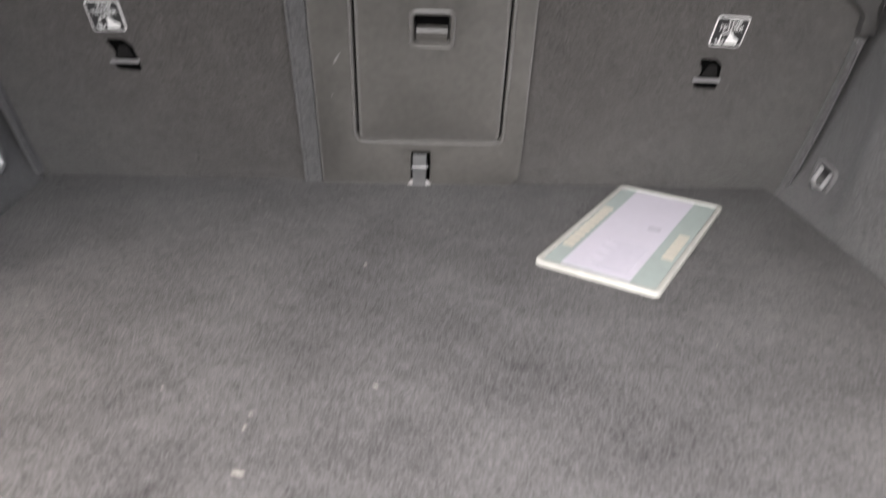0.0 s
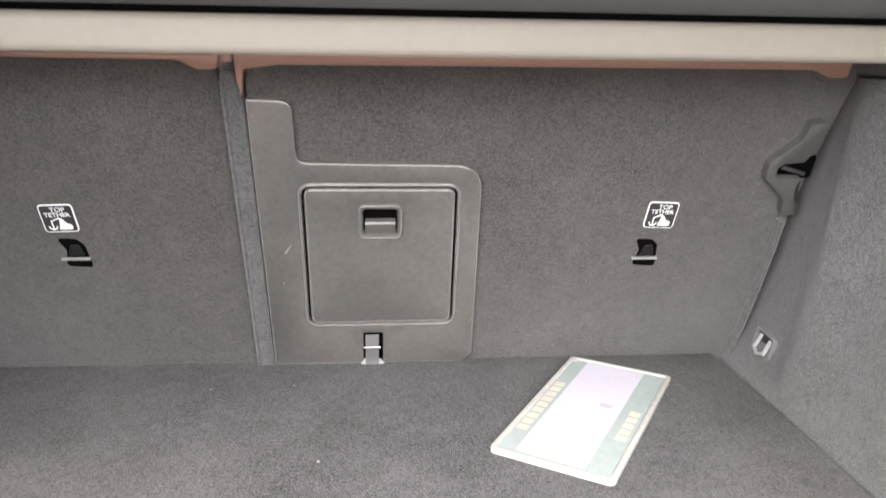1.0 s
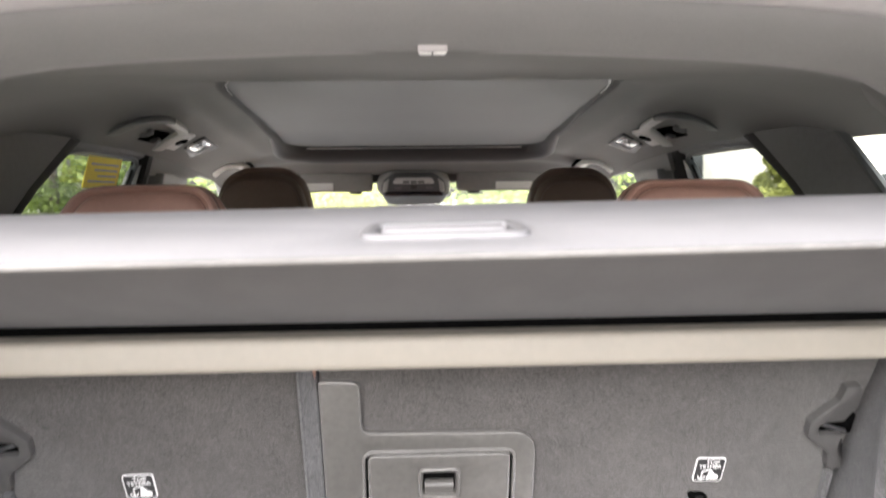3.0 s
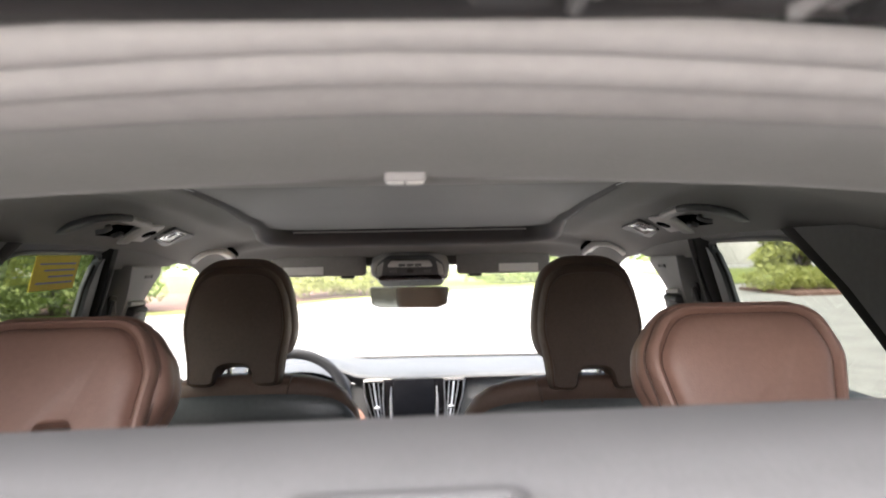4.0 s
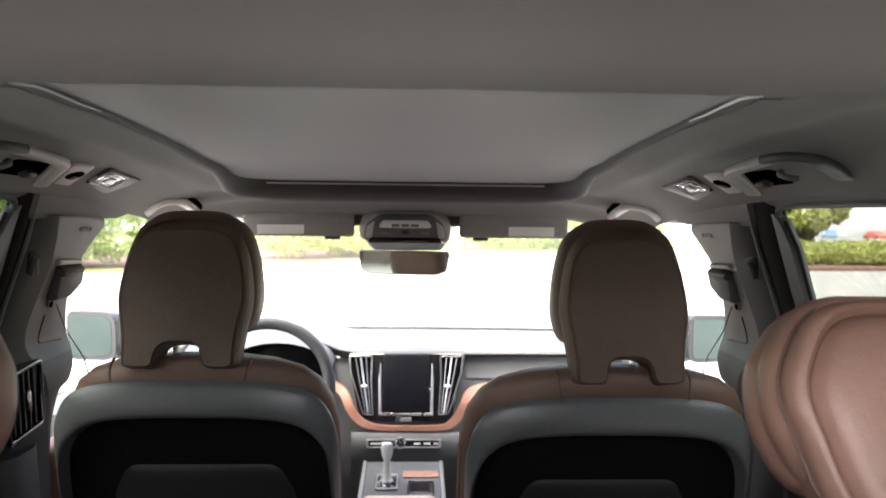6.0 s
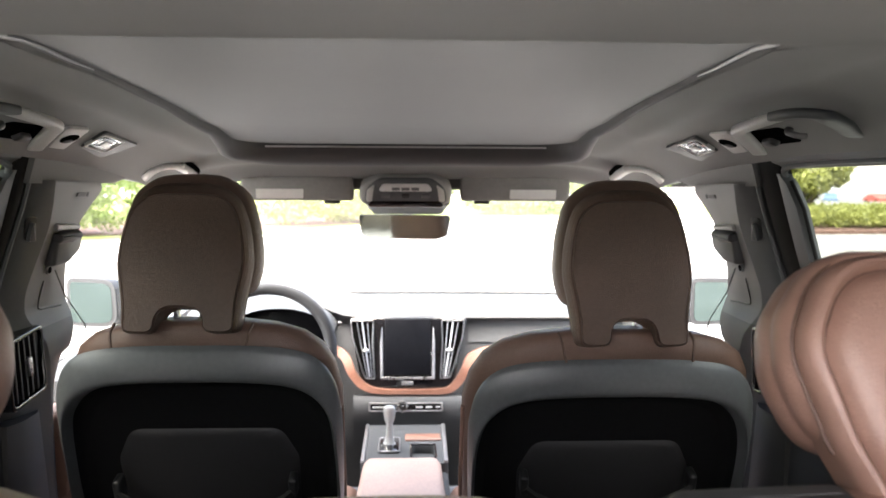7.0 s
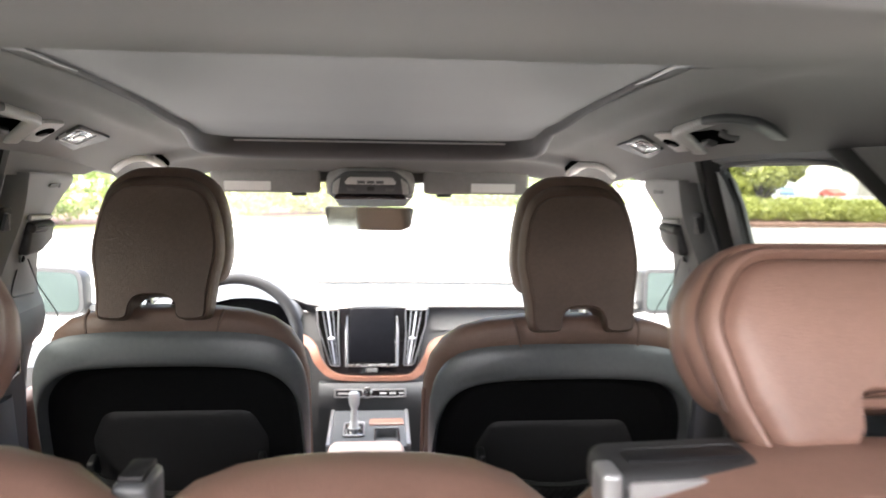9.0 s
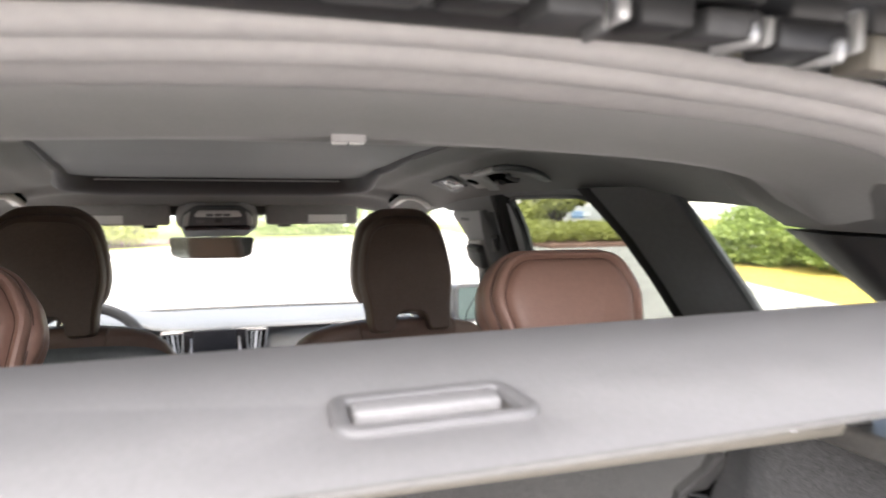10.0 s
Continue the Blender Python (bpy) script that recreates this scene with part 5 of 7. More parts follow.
def front_seat(cx, hz, kx, name_label):
    t = thing("front_seat", (cx, 1.1, -0.44), name_label, "car seat", "front seats")
    s = -1 if cx < 0 else 1
    hx = -0.362 if cx < 0 else 0.370
    # slope of the back: y as a function of z
    def by(z):
        return 0.665 + (0.40 - z) * 0.33

    def ring(z, half, y0, dep, rnd=0.3, sq=3.2):
        pts = []
        n = 28
        for k in range(n):
            a = 2 * math.pi * k / n
            ca, sa = math.cos(a), math.sin(a)
            x = half * kx * math.copysign(abs(ca) ** (2 / sq), ca)
            y = dep / 2 * math.copysign(abs(sa) ** (2 / 2.4), sa)
            pts.append((cx + x, y0 + dep / 2 + y, z))
        return pts
    # leather back with shoulders
    rows = [(-0.26, 0.225, 0.10), (-0.10, 0.240, 0.12), (0.05, 0.247, 0.125), (0.18, 0.252, 0.125), (0.27, 0.252, 0.12), (0.32, 0.242, 0.115), (0.355, 0.222, 0.105), (0.378, 0.190, 0.09), (0.392, 0.145, 0.075), (0.400, 0.08, 0.055), (0.402, 0.03, 0.03)]
    bm = B()
    dz = hz
    loft(bm, [ring(z + dz, h, by(z) + 0.058 - 0.008 * max(0, min(1, (z - 0.30) / 0.06)) + (0.12 - d) * 0.5, d) for z, h, d in rows])
    part("backrest", bm, SHADEDLEATHER, t, "chestnut leather backrest, darkened as if shaded", 70)
    # shoulder seams
    for sg in (-1, 1):
        bm = B()
        tube(bm, spline([(hx + sg * 0.105, by(0.36) + 0.020, 0.358 + dz), (hx + sg * 0.110, by(0.38) + 0.038, 0.388 + dz), (hx + sg * 0.112, by(0.40) + 0.07, 0.400 + dz)], 4), 0.0024, 5)
        part("shoulder_seam", bm, SEAM, t)
    # satin shell: broad top ridge, rolling in to a recess painted dark for shade
    m = axes((cx + 0.008 * -s, by(0.0), 0.0), (1, 0, 0), (0, -0.33, 1))
    tv = 0.411 if cx < 0 else 0.377
    fall = tv - 0.411
    kw = 1.0 if cx < 0 else 1.055
    shell = smooth_outline([(u * kw, v + fall * (v > 0.25) - (0.016 if cx < 0 else 0.012) * min(1.0, max(0.0, (v - 0.20) / 0.14))) for u, v in ((0.0, -0.30), (0.170, -0.30), (0.205, -0.27), (0.217, -0.15), (0.227, 0.02), (0.2315, 0.14), (0.232, 0.22), (0.231, 0.295), (0.224, 0.342), (0.206, 0.376), (0.175, 0.398), (0.12, 0.408), (0.05, 0.411), (0.0, 0.411))])
    inner = smooth_outline([(u * kw, v + fall * (v > 0.25)) for u, v in ((0.0, -0.29), (0.160, -0.29), (0.196, -0.26), (0.211, -0.15), (0.2215, 0.02), (0.2250, 0.10), (0.2240, 0.17), (0.2180, 0.253), (0.2050, 0.290), (0.180, 0.318), (0.145, 0.332), (0.095, 0.338), (0.04, 0.340), (0.0, 0.340))])

    def lift(o, w, sc=1.0):
        return [m @ Vector((p.x * sc, p.y, w)) for p in o]

    def mix(q):
        return [a_.lerp(b_, q) for a_, b_ in zip(shell, inner)]

    def drop(o, d, f=0.0):
        """Moved towards the middle of the recess, most at the top."""
        return [Vector((p.x * (1 - d * 3.2), p.y - d * max(0.0, min(1.0, (p.y - 0.0) / 0.25)) - f)) for p in o]
    low_edge = [Vector((p.x * 0.99, p.y - 0.045 * max(0, min(1, (p.y - 0.15) / 0.15)))) for p in shell]
    bm = B()
    loft(bm, [lift(low_edge, -0.066), lift([p.lerp(q, 0.25) for p, q in zip(shell, low_edge)], -0.036), lift(shell, -0.026), lift(mix(0.05), -0.020), lift(mix(0.14), -0.0155), lift(mix(0.35), -0.0080), lift(mix(0.60), -0.0010), lift(mix(0.78), 0.0022), lift(mix(0.90), 0.0020), lift(mix(0.97), -0.0010), lift(drop(inner, 0.002), -0.0075), lift(drop(inner, 0.005), -0.0160), lift(drop(inner, 0.009), -0.0240)], True, False)
    part("back_shell", bm, SHELL, t, "slate grey satin plastic shell frame", 60)
    bm = B()
    loft(bm, [lift(drop(inner, 0.0082), -0.0215), lift(drop(inner, 0.012), -0.0300), lift(drop(inner, 0.018), -0.0370), lift(drop(inner, 0.032), -0.0400)], True, False)
    bm.faces.new([bm.verts.new(p) for p in lift(drop(inner, 0.032), -0.0400)])
    part("back_panel", bm, SHELLSHADE, t, "recessed back panel, blackened as if in shade", 60)
    pv = tv - 0.186
    low = rpoly([(-0.150, -0.24, 0.03), (0.150, -0.24, 0.03), (0.156, pv - 0.06, 0.05), (0.128, pv, 0.035), (-0.128, pv, 0.035), (-0.156, pv - 0.06, 0.05)], 8)
    bm = B()
    loft(bm, [lift(low, -0.041), lift(inset(low, 0.005), -0.0375), lift(inset(low, 0.014), -0.0355), lift(inset(low, 0.028), -0.0345)])
    part("pocket_panel", bm, POCKET, t, "black padded pocket panel", 60)
    # map net: rail, mesh cords and clips
    bm = B()
    top_pts = [(lerp(-0.147, 0.147, k / 16), 0.128 - 0.052 * math.sin(math.pi * k / 16) ** 0.7) for k in range(17)]
    tube(bm, [m @ Vector((u, v, 0.008)) for u, v in top_pts], 0.006, 6)
    part("net_rail", bm, NET, t, "black elastic rail of a map net")
    bm = B()
    for k in range(-6, 24):
        for dirn in (1, -1):
            pts = []
            for j in range(13):
                v = 0.128 - 0.020 * j
                u = -0.165 + 0.0143 * k + dirn * 0.012 * j + (0.0 if dirn > 0 else 0.02)
                lim = 0.128 - 0.052 * math.sin(math.pi * min(1, max(0, (u + 0.147) / 0.294))) ** 0.7
                if abs(u) < 0.145 and v < lim:
                    pts.append(m @ Vector((u, v, 0.004)))
            if len(pts) > 1:
                tube(bm, pts, 0.0011, 3)
    part("map_net", bm, NET, t, "black net")
    for sg in (-1, 1):
        bm = B()
        rbox(bm, sg * 0.147 - 0.007, sg * 0.147 + 0.007, 0.110, 0.150, -0.02, 0.010, 0.005, 3, m)
        part("net_clip", bm, BLACK, t)
    # piping along the leather edge on both sides
    for sg in (-1, 1):
        bm = B()
        tube(bm, [m @ Vector((sg * (0.246 - 0.03 * max(0, 0.05 - v)) * kx, v, -0.062)) for v in (-0.2, -0.1, 0.0, 0.1, 0.18, 0.25)], 0.004, 6)
        part("edge_piping", bm, LEATHER, t, "thin leather piping")
    # cushion
    bm = B()
    rows = []
    for y, h, z0, z1 in ((0.84, 0.21, -0.36, -0.16), (0.95, 0.24, -0.38, -0.13), (1.15, 0.255, -0.40, -0.12), (1.30, 0.25, -0.38, -0.10), (1.38, 0.22, -0.34, -0.13)):
        o = rr(2 * h * kx, z1 - z0, 0.05, 4, cx, (z0 + z1) / 2)
        rows.append([(p.x, y, p.y) for p in o])
    loft(bm, rows)
    part("seat_cushion", bm, LEATHER, t, "chestnut leather seat cushion", 60)
    bm = B()
    rbox(bm, cx - 0.22, cx + 0.22, 0.86, 1.34, -0.44, -0.36, 0.01)
    part("seat_base", bm, BLACK, t)
    front_headrest(-0.367 if cx < 0 else 0.383, 0.715, 0.400 if cx < 0 else 0.374, 0.935 if cx < 0 else 1.0, t)
    return t


front_seat(-0.346, 0.012, 0.93, "chestnut leather front seat, slate shell, map net, raised head restraint")
front_seat(0.362, -0.006, 1.03, "chestnut leather front seat with slate shell and map net")


def rear_headrest(s):
    cx = s * 0.354
    m = axes((cx, -0.098, 0.457), (1, 0, 0), (0, 0.42, 1))
    t = thing("rear_headrest", (cx, -0.09, 0.46), "chestnut leather rear head restraint with two feet and double piping", "head restraint", "rear head restraints")
    out = rpoly([(-0.078, 0.002, 0.010), (-0.014, 0.002, 0.012), (-0.010, 0.045, 0.020), (0.050, 0.045, 0.020), (0.056, 0.002, 0.012), (0.092, 0.002, 0.010), (0.095, 0.050, 0.04), (0.104, 0.102, 0.05), (0.082, 0.157, 0.05), (-0.084, 0.157, 0.05), (-0.112, 0.102, 0.05), (-0.096, 0.040, 0.04)], 7)
    rings = []
    for w, k in ((-0.040, 0.93), (-0.022, 0.965), (-0.012, 0.985), (-0.005, 0.985), (0.0005, 0.968), (0.0040, 0.938), (0.0045, 0.905), (0.0020, 0.875), (-0.0030, 0.856), (-0.0040, 0.848), (-0.0025, 0.838), (0.0035, 0.812), (0.0070, 0.770), (0.0090, 0.700), (0.0100, 0.600)):
        rings.append([m @ Vector((p.x * k, 0.078 + (p.y - 0.078) * (0.10 + 0.90 * k if p.y > 0.05 else 0.5 + 0.5 * k), w)) for p in out])
    bm = B()
    loft(bm, rings)
    hp = part("back_shell", bm, LEATHER, t, "", 40)
    body = rpoly([(-0.092, 0.036, 0.05), (0.092, 0.036, 0.05), (0.112, 0.085, 0.06), (0.104, 0.122, 0.05), (0.076, 0.164, 0.06), (-0.078, 0.164, 0.06), (-0.108, 0.122, 0.05), (-0.112, 0.085, 0.06)], 7)
    rings = []
    for w, k in ((-0.010, 0.92), (-0.013, 0.96), (-0.019, 0.995), (-0.028, 1.012), (-0.034, 1.002), (-0.037, 0.994), (-0.040, 1.002), (-0.048, 1.014), (-0.060, 1.0), (-0.070, 0.95), (-0.084, 0.82), (-0.090, 0.5)):
        rings.append([m @ Vector((p.x * k, 0.088 + (p.y - 0.088) * (0.3 + 0.7 * k), w)) for p in body])
    bm = B()
    loft(bm, rings)
    part("front_cushion", bm, LEATHER, t, "", 70)
    for kx, kv, ww, rad, mt in ((0.848, 0.863, -0.0040, 0.0009, SEAM), (0.992, 0.993, -0.012, 0.0013, SEAM)):
        ids = [i for i, p in enumerate(out) if p.y > 0.030 and not (abs(p.x) < 0.045 and p.y < 0.08)]
        start = max(range(len(ids)), key=lambda j: (ids[j] - ids[j - 1]))
        ids = ids[start:] + ids[:start]
        bm = B()
        tube(bm, [m @ Vector((out[i].x * kx, 0.078 + (out[i].y - 0.078) * kv, ww)) for i in ids], rad, 6)
        part("piping", bm, mt, hp)
    for k in (-0.06, 0.066):
        bm = B()
        tube(bm, [m @ Vector((k, 0.02, -0.02)), m @ Vector((k, -0.08, -0.02))], 0.006, 8)
        part("post", bm, CHROME, t)


for s in (1, -1):
    rear_headrest(s)

# belt guide box on the seat top and the buckle beside the split
bg = thing("belt_outlet", (0.235, -0.1, 0.46), "dark plastic belt outlet box on the rear seat top", "belt outlet")
bm = B()
BM = axes((0.210, -0.108, 0.4650), (1, 0.03, 0.02), (0, 1, 0.06))
rbox(bm, -0.052, 0.058, -0.022, 0.035, -0.03, 0.003, 0.011, 4, BM)
part("housing", bm, PILLARDARK, bg)
bm = B()
rbox(bm, -0.040, 0.056, -0.0245, -0.018, -0.028, -0.002, 0.003, 2, BM)
part("rear_plate", bm, REARTRIM, bg, "pale grey rear plate")
bm = B()
rbox(bm, -0.035, 0.045, -0.006, 0.012, 0.002, 0.0055, 0.003, 2, BM)
part("slot_lip", bm, BLACK, bg)
bm = B()
rbox(bm, -0.058, -0.044, -0.024, 0.0, -0.022, 0.005, 0.004, 3, BM)
part("release_tab", bm, SILVER, bg, "pale release tab")
bk = thing("belt_buckle", (-0.138, -0.09, 0.45), "grey belt buckle in the seat split", "belt buckle")
bm = B()
rbox(bm, -0.150, -0.126, -0.11, -0.07, 0.40, 0.458, 0.006, 3)
part("housing", bm, SHELL, bk)
bm = B()
rbox(bm, -0.146, -0.130, -0.106, -0.074, 0.457, 0.462, 0.002)
part("slot", bm, BLACK, bk)
# ---- dashboard ----
dash = thing("dashboard", (0, 1.9, 0), "grey dashboard with copper wood inlay, tall vents and an upright screen", "dashboard")
prof = [(2.30, 0.228), (2.10, 0.236), (1.95, 0.238), (1.88, 0.235), (1.850, 0.231), (1.838, 0.226), (1.834, 0.219), (1.838, 0.213), (1.854, 0.210), (1.858, 0.190)]
bm = B()
rings = []
for k in range(21):
    x = lerp(-0.69, 0.69, k / 20)
    hump = 0.045 * math.exp(-((x + 0.385) / 0.16) ** 4)
    rings.append([(x, y - 0.02 * (1 - (x / 0.69) ** 2) * 0 , z + hump * (1 if y < 2.05 else 0.3)) for y, z in prof])
loft(bm, rings, False, False)
part("top_pad", bm, DASHLOW, dash, "grey padded top")
bm = B()
tube(bm, [(lerp(-0.70, 0.70, k / 12), 2.285 - 0.05 * (2 * k / 12 - 1) ** 2, 0.236) for k in range(13)], 0.006, 6)
part("defrost_edge", bm, BLACK, dash, "dark edge at the foot of the windscreen")
bm = B()
prof = [(1.862, 0.20), (1.852, 0.165), (1.838, 0.10), (1.815, 0.04), (1.79, -0.02), (1.785, -0.10), (1.81, -0.20), (1.86, -0.34)]
loft(bm, [[(x, y, z) for y, z in prof] for x in (-0.69, -0.3, 0, 0.3, 0.69)], False, False)
part("lower_panel", bm, DASH, dash, "grey lower panel")
bm = B()
loft(bm, [[(x, y, z) for y, z in ((1.856, 0.222), (1.854, 0.210), (1.851, 0.165), (1.842, 0.140))] for x in (0.19, 0.4, 0.66)], False, False)
part("passenger_panel", bm, DASHLOW, dash, "grey padded panel")
# centre stack frame: follows the slope of the screen
STK = axes((-0.001, 1.785, 0.136), (1, 0, 0), (0, 0.052, 0.170))
bm = B()
plate(bm, rpoly([(-0.140, -0.123, 0.03), (0.140, -0.123, 0.03), (0.186, 0.092, 0.012), (-0.182, 0.092, 0.012)]), STK, -0.03, 0.0, (), 0.004)
part("centre_panel", bm, GLOSS, dash, "gloss black centre panel")
bm = B()
plate(bm, rr(0.143, 0.172, 0.004, cv=0.001), STK, 0.0, 0.006, (), 0.002)
part("screen", bm, SCREEN, dash, "dark switched-off upright screen with smudges")
for sg in (-1, 1):
    bm = B()
    plate(bm, rpoly([(sg * 0.074, -0.092), (sg * 0.083, -0.096), (sg * 0.085, 0.020), (sg * 0.078, 0.062), (sg * 0.076, 0.0)][::sg]), STK, 0.0, 0.010, (), 0.003)
    part("screen_trim", bm, DULLSTEEL, dash, "bright screen trim")
bm = B()
plate(bm, rr(0.164, 0.009, 0.003, cv=-0.0945), STK, 0.0, 0.009, (), 0.002)
part("screen_trim", bm, CHROME, dash, "bright screen trim")
bm = B()
plate(bm, rr(0.036, 0.014, 0.003, cv=-0.109), STK, 0.0, 0.007, (), 0.002)
part("home_button", bm, SHELL, dash)
for sg in (-1, 1):
    vo = rpoly([(sg * 0.098, -0.098, 0.006), (sg * 0.132, -0.096, 0.014), (sg * 0.172, 0.030, 0.02), (sg * 0.178, 0.084, 0.006), (sg * 0.104, 0.084, 0.008), (sg * 0.106, 0.010, 0.01)][::sg])
    vi = inset(vo, 0.0042)
    bm = B()
    plate(bm, vo, STK, 0.0, 0.010, [vi], 0.002)
    v = part("air_vent", bm, DARKSTEEL, dash, "tall chrome-edged air vent")
    bm = B()
    plate(bm, vi, STK, 0.0, 0.002)
    part("vent_back", bm, HOLESHADE, v)
    for k in (0.28, 0.52, 0.76):
        bm = B()
        u0, u1 = lerp(0.100, 0.130, k), lerp(0.106, 0.174, k)
        tube(bm, [STK @ Vector((sg * u0, -0.090, 0.005)), STK @ Vector((sg * (lerp(u0, u1, 0.62)), 0.01, 0.006)), STK @ Vector((sg * u1, 0.078, 0.005))], 0.0026 if k == 0.52 else 0.0016, 6)
        part("vent_slat", bm, DULLSTEEL if k == 0.52 else DARKSTEEL, v)
    bm = B()
    ball(bm, STK @ Vector((sg * 0.128, -0.010, 0.010)), 0.008, 1.3, 0.8, 0.8, 12)
    part("vent_knob", bm, CRYSTAL, v, "bright vent knob")
# copper wood inlay sweeping under the centre stack
bm = B()
pth = [(-0.32, 0.128), (-0.235, 0.126), (-0.196, 0.105), (-0.176, 0.065), (-0.152, 0.034), (-0.122, 0.016), (-0.08, 0.008), (0.0, 0.006), (0.08, 0.006), (0.124, 0.010), (0.156, 0.032), (0.180, 0.068), (0.200, 0.100), (0.245, 0.113), (0.32, 0.118), (0.50, 0.120), (0.66, 0.118)]
wid = [0.012, 0.014, 0.017, 0.017, 0.015, 0.012, 0.010, 0.009, 0.010, 0.012, 0.016, 0.018, 0.020, 0.021, 0.022, 0.020, 0.018]
pp = spline([(x, 0, z) for x, z in pth], 4)
ww = spline([(w, 0, 0) for w in wid], 4)
rings = []
for i, p in enumerate(pp):
    tdir = (pp[min(i + 1, len(pp) - 1)] - pp[max(i - 1, 0)]).normalized()
    nn = Vector((-tdir.z, 0, tdir.x))
    w = ww[i].x

    def yd(z):
        return curve(z, [(-0.10, 1.735), (0.0, 1.738), (0.05, 1.752), (0.2, 1.825)])
    a_, b_ = p - nn * w * 0.5, p + nn * w
    rings.append([(a_.x, yd(a_.z) + 0.006, a_.z), (a_.x, yd(a_.z) - 0.004, a_.z), (b_.x, yd(b_.z) - 0.006, b_.z), (b_.x, yd(b_.z) + 0.006, b_.z)])
loft(bm, rings)
part("wood_inlay", bm, WOOD, dash, "copper brown wood inlay")
# control bar with round knob
CB = axes((-0.006, 1.712, -0.031), (1, 0, 0), (0, 0.25, 1))
bm = B()
plate(bm, rr(0.225, 0.027, 0.006), CB, -0.02, 0.004, [rr(0.212, 0.017, 0.004)], 0.002)
bar_ = part("control_bar", bm, DULLSTEEL, dash, "steel-rimmed control bar")
bm = B()
plate(bm, rr(0.214, 0.019, 0.004), CB, -0.02, 0.002)
part("control_field", bm, GLOSS, bar_)
bm = B()
disc(bm, CB @ Matrix.Translation((-0.010, 0.002, 0)), 0.017, 0.0, 0.016, 0.003)
kn = part("volume_knob", bm, CHROME, bar_, "chrome volume knob")
bm = B()
disc(bm, CB @ Matrix.Translation((-0.010, 0.002, 0)), 0.011, 0.0155, 0.017, 0.0005)
part("knob_cap", bm, GLOSS, kn)
for q in ((-0.100, -0.060, -0.003, 0.003), (0.03, 0.05, -0.003, 0.003), (0.06, 0.08, -0.003, 0.003), (0.09, 0.104, -0.003, 0.003)):
    bm = B()
    bars(bm, CB, 0.002, 0.0035, [q])
    part("button", bm, SILVER, bar_)
bm = B()
loft(bm, [[(x, y, z) for x in (-0.165, 0.165)] + [(x, y + 0.03, z) for x in (0.165, -0.165)] for y, z in ((1.738, -0.004), (1.728, -0.012), (1.716, -0.045), (1.724, -0.085), (1.76, -0.2))])
part("centre_apron", bm, DASH, dash, "grey centre apron")

# steering wheel
sw = thing("steering_wheel", (-0.385, 1.48, 0.18), "dark leather steering wheel", "steering wheel")
WM = axes((-0.382, 1.485, 0.188), (1, 0, 0), (0, 0.40, 1))
bm = B()
tube(bm, [WM @ Vector((0.178 * math.cos(a), 0.178 * math.sin(a), 0.0)) for a in [2 * math.pi * k / 48 for k in range(48)]], 0.0165, 10, True)
part("rim", bm, PILLARDARK, sw, "slate leather rim", 80)
bm = B()
plate(bm, rpoly([(-0.075, -0.06, 0.04), (0.075, -0.06, 0.04), (0.080, 0.05, 0.04), (-0.080, 0.05, 0.04)]), WM, -0.03, 0.02, (), 0.012)
part("hub", bm, BLACK, sw)
for a, b_ in (((0.07, 0.01), (0.170, 0.02)), ((-0.07, 0.01), (-0.170, 0.02)), ((0, -0.05), (0, -0.17))):
    bm = B()
    tube(bm, [WM @ Vector((*a, 0.0)), WM @ Vector((*b_, -0.002))], [0.022, 0.014], 8, flat=0.5)
    part("spoke", bm, SILVER if a[0] else BLACK, sw)
bm = B()
tube(bm, [(-0.382, 1.50, 0.18), (-0.382, 1.78, 0.10)], 0.035, 10)
part("column", bm, BLACK, sw)
# instrument cluster hood
ic = thing("instrument_cluster", (-0.385, 1.8, 0.2), "dark instrument cluster under a hood behind the wheel", "instrument cluster")
bm = B()
loft(bm, [[(-0.385 + 0.16 * math.cos(a), y, 0.185 + dz + 0.085 * math.sin(a)) for a in [math.pi * k / 12 for k in range(13)]] for y, dz in ((1.72, 0.0), (1.82, 0.012), (1.92, 0.0))], False, False)
part("hood", bm, DASHLOW, ic)
bm = B()
rbox(bm, -0.53, -0.24, 1.84, 1.86, 0.12, 0.25, 0.01)
part("display", bm, SCREEN, ic)

# centre console, selector, cup holder, armrest
con = thing("centre_console", (0, 1.3, -0.44), "dark centre console with steel edges, wood flap and cup holders", "centre console")
CT = axes((-0.007, 1.53, -0.076), (1, 0, 0), (0, 1, 0.0))
bm = B()
rbox(bm, -0.118, 0.106, 0.80, 1.70, -0.44, -0.100, 0.012, 3)
part("body", bm, DASHLOW, con)
bm = B()
plate(bm, rr(0.228, 0.31, 0.015), CT, -0.04, 0.0, [rr(0.060, 0.10, 0.012, cu=0.050, cv=-0.070)], 0.004)
part("top_plate", bm, DASH, con, "grey top plate")
for sg in (-1, 1):
    bm = B()
    tube(bm, [CT @ Vector((sg * 0.108, -0.15, 0.001)), CT @ Vector((sg * 0.112, 0.150, 0.001))], 0.0060, 8, flat=0.6)
    part("edge_strip", bm, DULLSTEEL, con, "steel edge strip")
bm = B()
plate(bm, rr(0.100, 0.050, 0.006, cu=0.050, cv=0.035), CT, -0.002, 0.005, (), 0.002)
part("wood_flap", bm, WOOD, con, "copper wood flap")
bm = B()
plate(bm, rr(0.064, 0.104, 0.012, cu=0.050, cv=-0.070), CT, -0.038, -0.030)
part("cup_floor", bm, BLACK, con)
bm = B()
plate(bm, rr(0.072, 0.112, 0.014, cu=0.050, cv=-0.070), CT, -0.002, 0.004, [rr(0.062, 0.102, 0.010, cu=0.050, cv=-0.070)], 0.002)
part("cup_rim", bm, GLOSS, con)
bm = B()
